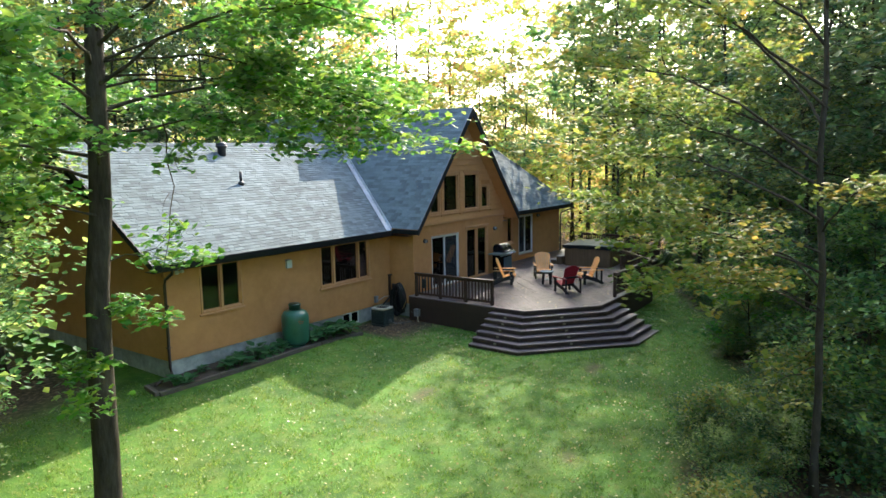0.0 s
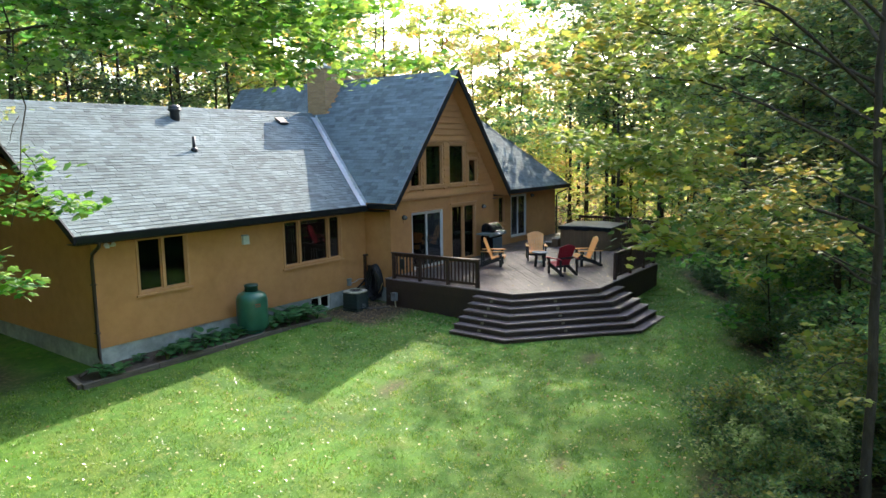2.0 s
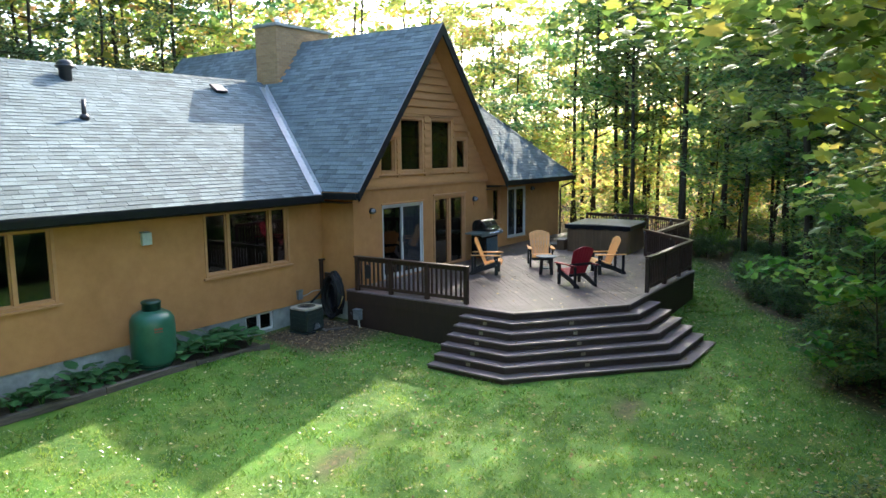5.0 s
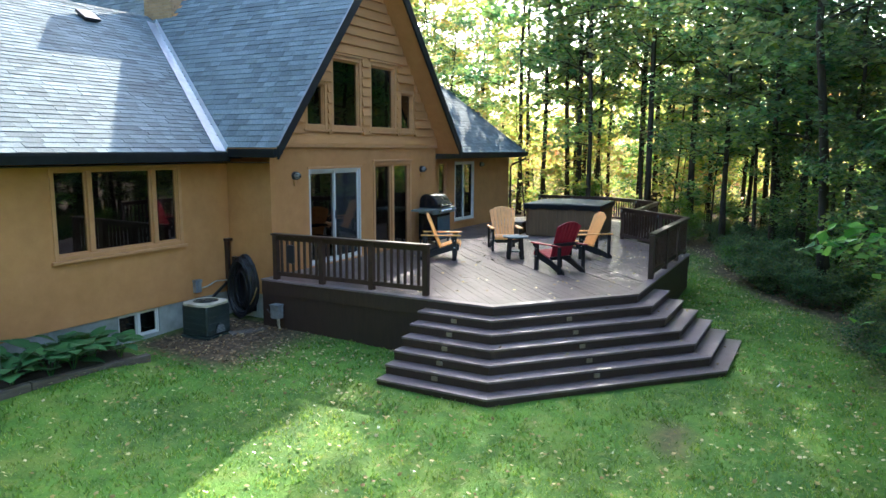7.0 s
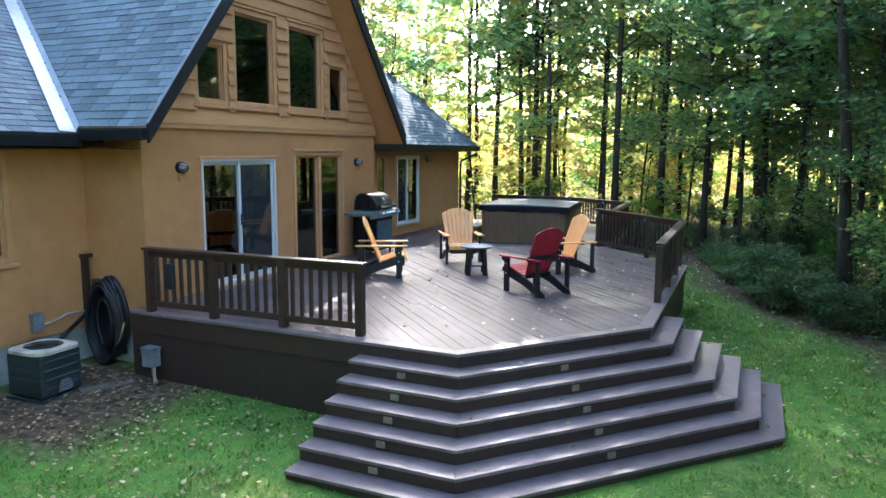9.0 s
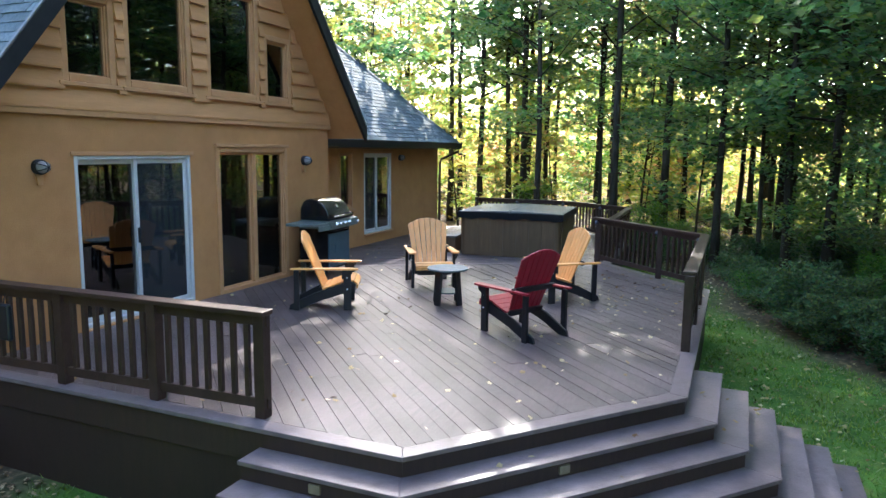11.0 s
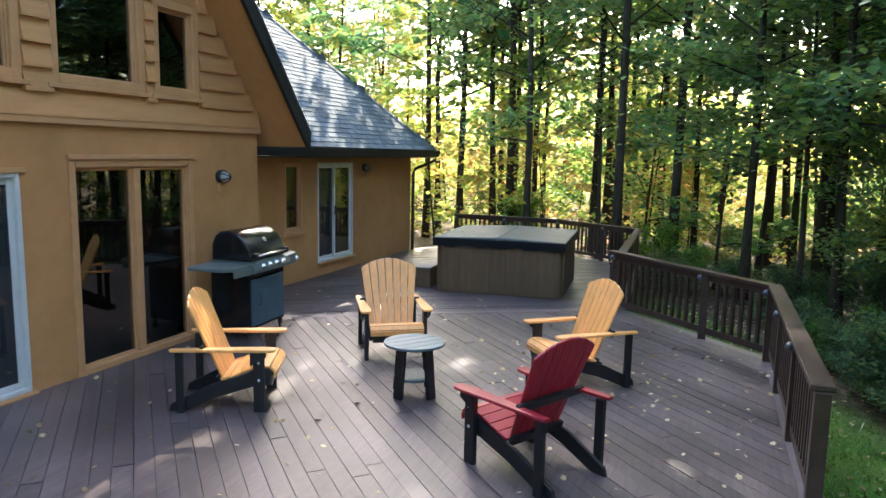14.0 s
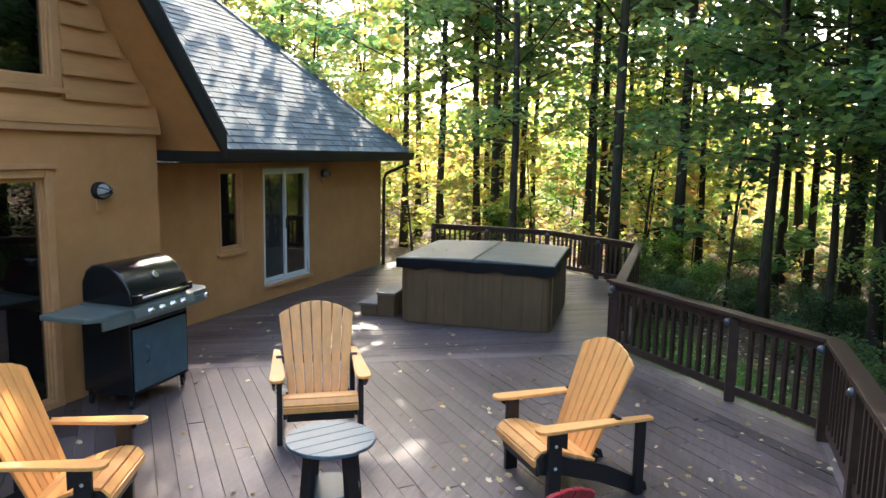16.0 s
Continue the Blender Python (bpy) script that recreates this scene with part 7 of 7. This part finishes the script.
LEAFM = [leaf_mesh(0.2, 0.26), leaf_mesh(0.16, 0.22), leaf_mesh(0.24, 0.28)]
prng = random.Random(12)
spots = [(10.75, 17.15, 1.1), (11.0, 16.95, 0.9), (11.9, 17.45, 0.7)]
spots += [(12.4 + 0.27 * i + prng.uniform(-0.08, 0.08), (17.3 if i % 2 else 17.0) + prng.uniform(-0.12, 0.12), 0.95 + 0.1 * (i % 3)) for i in range(9)]
spots += [(15.75 + 0.2 * i + prng.uniform(-0.06, 0.06), (17.25 if i % 2 else 16.85) + prng.uniform(-0.1, 0.1), 1.25) for i in range(9)]
for x, y, s in spots:
    ob = thing("broad_leaf_plant", (x, y, gz(x, y) + 0.05), "low clump of broad dark green leaves in the bed", "plant", "plants in the bed")
    for k in range(13):
        lf = new("leaf", prng.choice(LEAFM))
        az, el = k * 137.5 + prng.uniform(-20, 20), prng.uniform(5, 50)
        r, h = prng.uniform(0.02, 0.14), prng.uniform(0.06, 0.26)
        lf.matrix_basis = pose(r * math.cos(radians(az)) * s, r * math.sin(radians(az)) * s, h * s, 0, -el + 22, az) @ Matrix.Scale(s, 4)
        hang(lf, ob, "", False)
    bm = bmesh.new()
    for k in range(9):
        az = radians(k * 137.5)
        tube(bm, [(0, 0, -0.06), (0.05 * math.cos(az) * s, 0.05 * math.sin(az) * s, 0.1 * s), (0.1 * math.cos(az) * s, 0.1 * math.sin(az) * s, 0.2 * s)], 0.006, 5)
    lp("stem", bm, HOSTA, ob)

# a board on the bare ground by the coil
st = thing("loose_board", (19.95, 16.55, gz(19.95, 16.55)), "weathered board lying in fallen leaves", "board")
lp("plank", bbox((-0.35, -0.1, -0.02), (0.35, 0.1, 0.035), 0.015, pose(0, 0, 0, 0, 0, -25)), TIMBER, st)
# red chair indoors
ic = thing("armchair", pose(18.75, 19.3, 1.19, 0, 0, -60), "red upholstered armchair standing indoors by the window", "chair")
CLOTH = flat_mat("red_cloth", (0.42, 0.05, 0.07), 0.8, bump=0.2)
lp("seat", bbox((-0.35, -0.35, 0.15), (0.35, 0.35, 0.48), 0.06, None, 3), CLOTH, ic)
lp("backrest", bbox((-0.35, 0.2, 0.4), (0.35, 0.38, 1.55), 0.07, pose(0, 0, 0, -10, 0, 0), 3), CLOTH, ic)
for s in (-1, 1):
    lp("armrest", bbox((s * 0.36 - 0.07, -0.35, 0.15), (s * 0.36 + 0.07, 0.3, 0.68), 0.05, None, 3), CLOTH, ic)
    for y in (-0.28, 0.28):
        lp("leg", bbox((s * 0.3 - 0.025, y - 0.025, 0), (s * 0.3 + 0.025, y + 0.025, 0.16), 0.004), DARKWOOD, ic)
# cloth bag hung on the railing
bg = thing("grill_mitt", (20.50, 15.9, DECK + 0.35), "dark cloth mitt hanging on the railing", "mitt")
lp("cloth", bbox((-0.03, -0.09, 0.0), (0.03, 0.09, 0.36), 0.028, None, 3), COVERD, bg)
bm = bmesh.new()
tube(bm, [(0, 0, 0.34), (0.02, 0, 0.44), (0.06, 0, 0.5)], 0.006, 6)
lp("loop", bm, COVERD, bg)

# ---- fallen leaves and grass ----
FALLEN = leaf_mat("fallen_leaf", ((0.1, 0.065, 0.03), (0.19, 0.14, 0.06), (0.28, 0.23, 0.11), (0.4, 0.35, 0.21)), 0.15, 0.5)
lr = np.random.default_rng(21)


def litter(name, label, pts, size, material=None):
    vs, fs = leaves(lr, np.array(pts), 1, size, 0.001, MAPLE, 1.0, 0.35)
    tagged(new(name, raw(name, vs, fs, material or FALLEN)), label, "fallen leaves", kind="stuff")


def on_deck(x, y):
    return x > 20.3 and y > 9.6 and (x - 24 < 5 or y > 11.8) or (x > 18.8 and y > 8.2 and x < 24.3 and y < 13)


pts = []
while len(pts) < 4300:
    x, y = lr.uniform(3, 36), lr.uniform(1, 17.3)
    if y < edge_y(x) - 1 or on_deck(x, y) and not (x > 24.3 and y < 9.7) or (10.6 < x < 18 and y > 16.6):
        continue
    dens = (0.28 if x < 16 else 0.7) + 0.7 * smooth01((edge_y(x) + 3.5 - y) / 3) + (1.2 if x > 18 and y > 14.3 else 0)
    if lr.uniform() < dens:
        pts.append((x, y, gz(x, y) + 0.045))
litter("fallen_leaves", "pale fallen leaves strewn over the lawn", pts, 0.055)
BROWNL = leaf_mat("dry_leaf", ((0.07, 0.045, 0.025), (0.15, 0.1, 0.05), (0.26, 0.19, 0.1), (0.4, 0.33, 0.2)), 0.15, 0.5)
pts = []
while len(pts) < 1100:
    x, y = lr.uniform(17.9, 20.4), lr.uniform(13.2, 17.7)
    if lr.uniform() < 0.15 + smooth01((y - 14.4) / 1.4) and not (18.95 < x < 20.0 and y > 16.6):
        pts.append((x, y, gz(x, y) + 0.04))
litter("fallen_leaves", "dry brown leaf litter on the bare ground by the wall", pts, 0.045, BROWNL)
DECKL = leaf_mat("curled_dry_leaf", ((0.12, 0.08, 0.04), (0.26, 0.2, 0.1), (0.42, 0.36, 0.2), (0.58, 0.52, 0.36)), 0.15, 0.5)
pts = []
while len(pts) < 560:
    x, y = lr.uniform(20.6, 35), lr.uniform(9.9, 17.8)
    edge = min(y - 9.8, (y - 12.1) + (30.4 - x) if x > 28 else 9)
    if (x < 22.6 and x + y < 32.4) or edge < 0.1 or (x < 27.4 and y > 16.5) or (x > 28 and y < 12.2 - max(0, 30.3 - x)) or (x > 31.2 and x < 33.9 and 13.1 < y < 16.3):
        continue
    if lr.uniform() < 0.35 + 0.65 * (x > 25) * (y < 13):
        beyond = (x - P3[0]) * (GY - P3[1]) - (y - P3[1]) * (GX1 - P3[0])
        if abs(beyond) > 0.4:
            pts.append((x, y, (FDECK if beyond > 0 else DECK) + 0.012))
litter("fallen_leaves", "small dry leaves scattered on the deck boards", pts, 0.053, DECKL)
pts = []
for k in range(1, 7):
    for i in range(7):
        f = lr.uniform(0, 1)
        d = k * RUN - lr.uniform(0.03, 0.18)
        if i < 4:
            pts.append((22.6 - 0.43 * d + (1.5 + 0.43 * d) * f, C2[1] - d, DECK - k * RISE + 0.012))
        else:
            p, q = Vector((C1[0] - d, C1[1] - 0.4 * d)), Vector((C2[0] - 0.43 * d, C2[1] - d))
            c = p.lerp(q, f)
            pts.append((c.x, c.y, DECK - k * RISE + 0.012))
litter("fallen_leaves", "a few dry leaves on the stair treads", pts, 0.055)
pts = [(32.56 + lr.uniform(-0.95, 0.95), 14.48 + lr.uniform(-0.9, 0.9), FDECK + TH + 0.14) for _ in range(26)]
litter("fallen_leaves", "small leaves lying on the tub cover", pts, 0.045)

GRASSM = leaf_mat("grass_blade", ((0.034, 0.088, 0.014), (0.056, 0.124, 0.018), (0.09, 0.162, 0.024), (0.155, 0.205, 0.045)), 0.5, 0.4, 1.2)
n = 330000
gx, gy = lr.uniform(2.5, 34, n), lr.uniform(1.0, 18.5, n)
ok = np.array([y > edge_y(x) - 0.3 and not (x > 20.5 and y > 9.8 and (x < 28 or y > 11.9 - max(0, 30.4 - x))) and not (19 < x < 24.2 and 8.3 < y < 12.9 and x + y > 29.9) and not (10.4 < x < 17.8 and y > 16.5) and not (x > 17.8 and y > 17.0)
               and lr.uniform() > 1.15 * wildness(x, y) for x, y in zip(gx, gy)])
gx, gy = gx[ok], gy[ok]
gh = np.array([gz(x, y) + 0.03 * noise.noise((x * 0.35, y * 0.35, 0)) + 0.012 * noise.noise((x * 1.7, y * 1.7, 3)) for x, y in zip(gx, gy)])
n = len(gx)
tuft = np.array([0.75 + 0.6 * smooth01(0.5 + 1.6 * noise.noise((x * 2.6, y * 2.6, 5))) for x, y in zip(gx, gy)])
a, h, w = lr.uniform(0, 6.28, n), lr.uniform(0.02, 0.055, n) * tuft, lr.uniform(0.005, 0.012, n) * tuft
b = np.stack([gx, gy, gh - 0.005], 1)
sd = np.stack([np.cos(a), np.sin(a), np.zeros(n)], 1) * w[:, None]
tip = b + np.stack([lr.normal(0, 0.03, n), lr.normal(0, 0.03, n), h], 1)
vs = np.stack([b - sd, b + sd, tip], 1).reshape(-1, 3)
tagged(new("grass", raw("grass", vs, np.arange(3 * n).reshape(-1, 3), GRASSM)), "short green lawn grass with clover", "grass", kind="stuff")
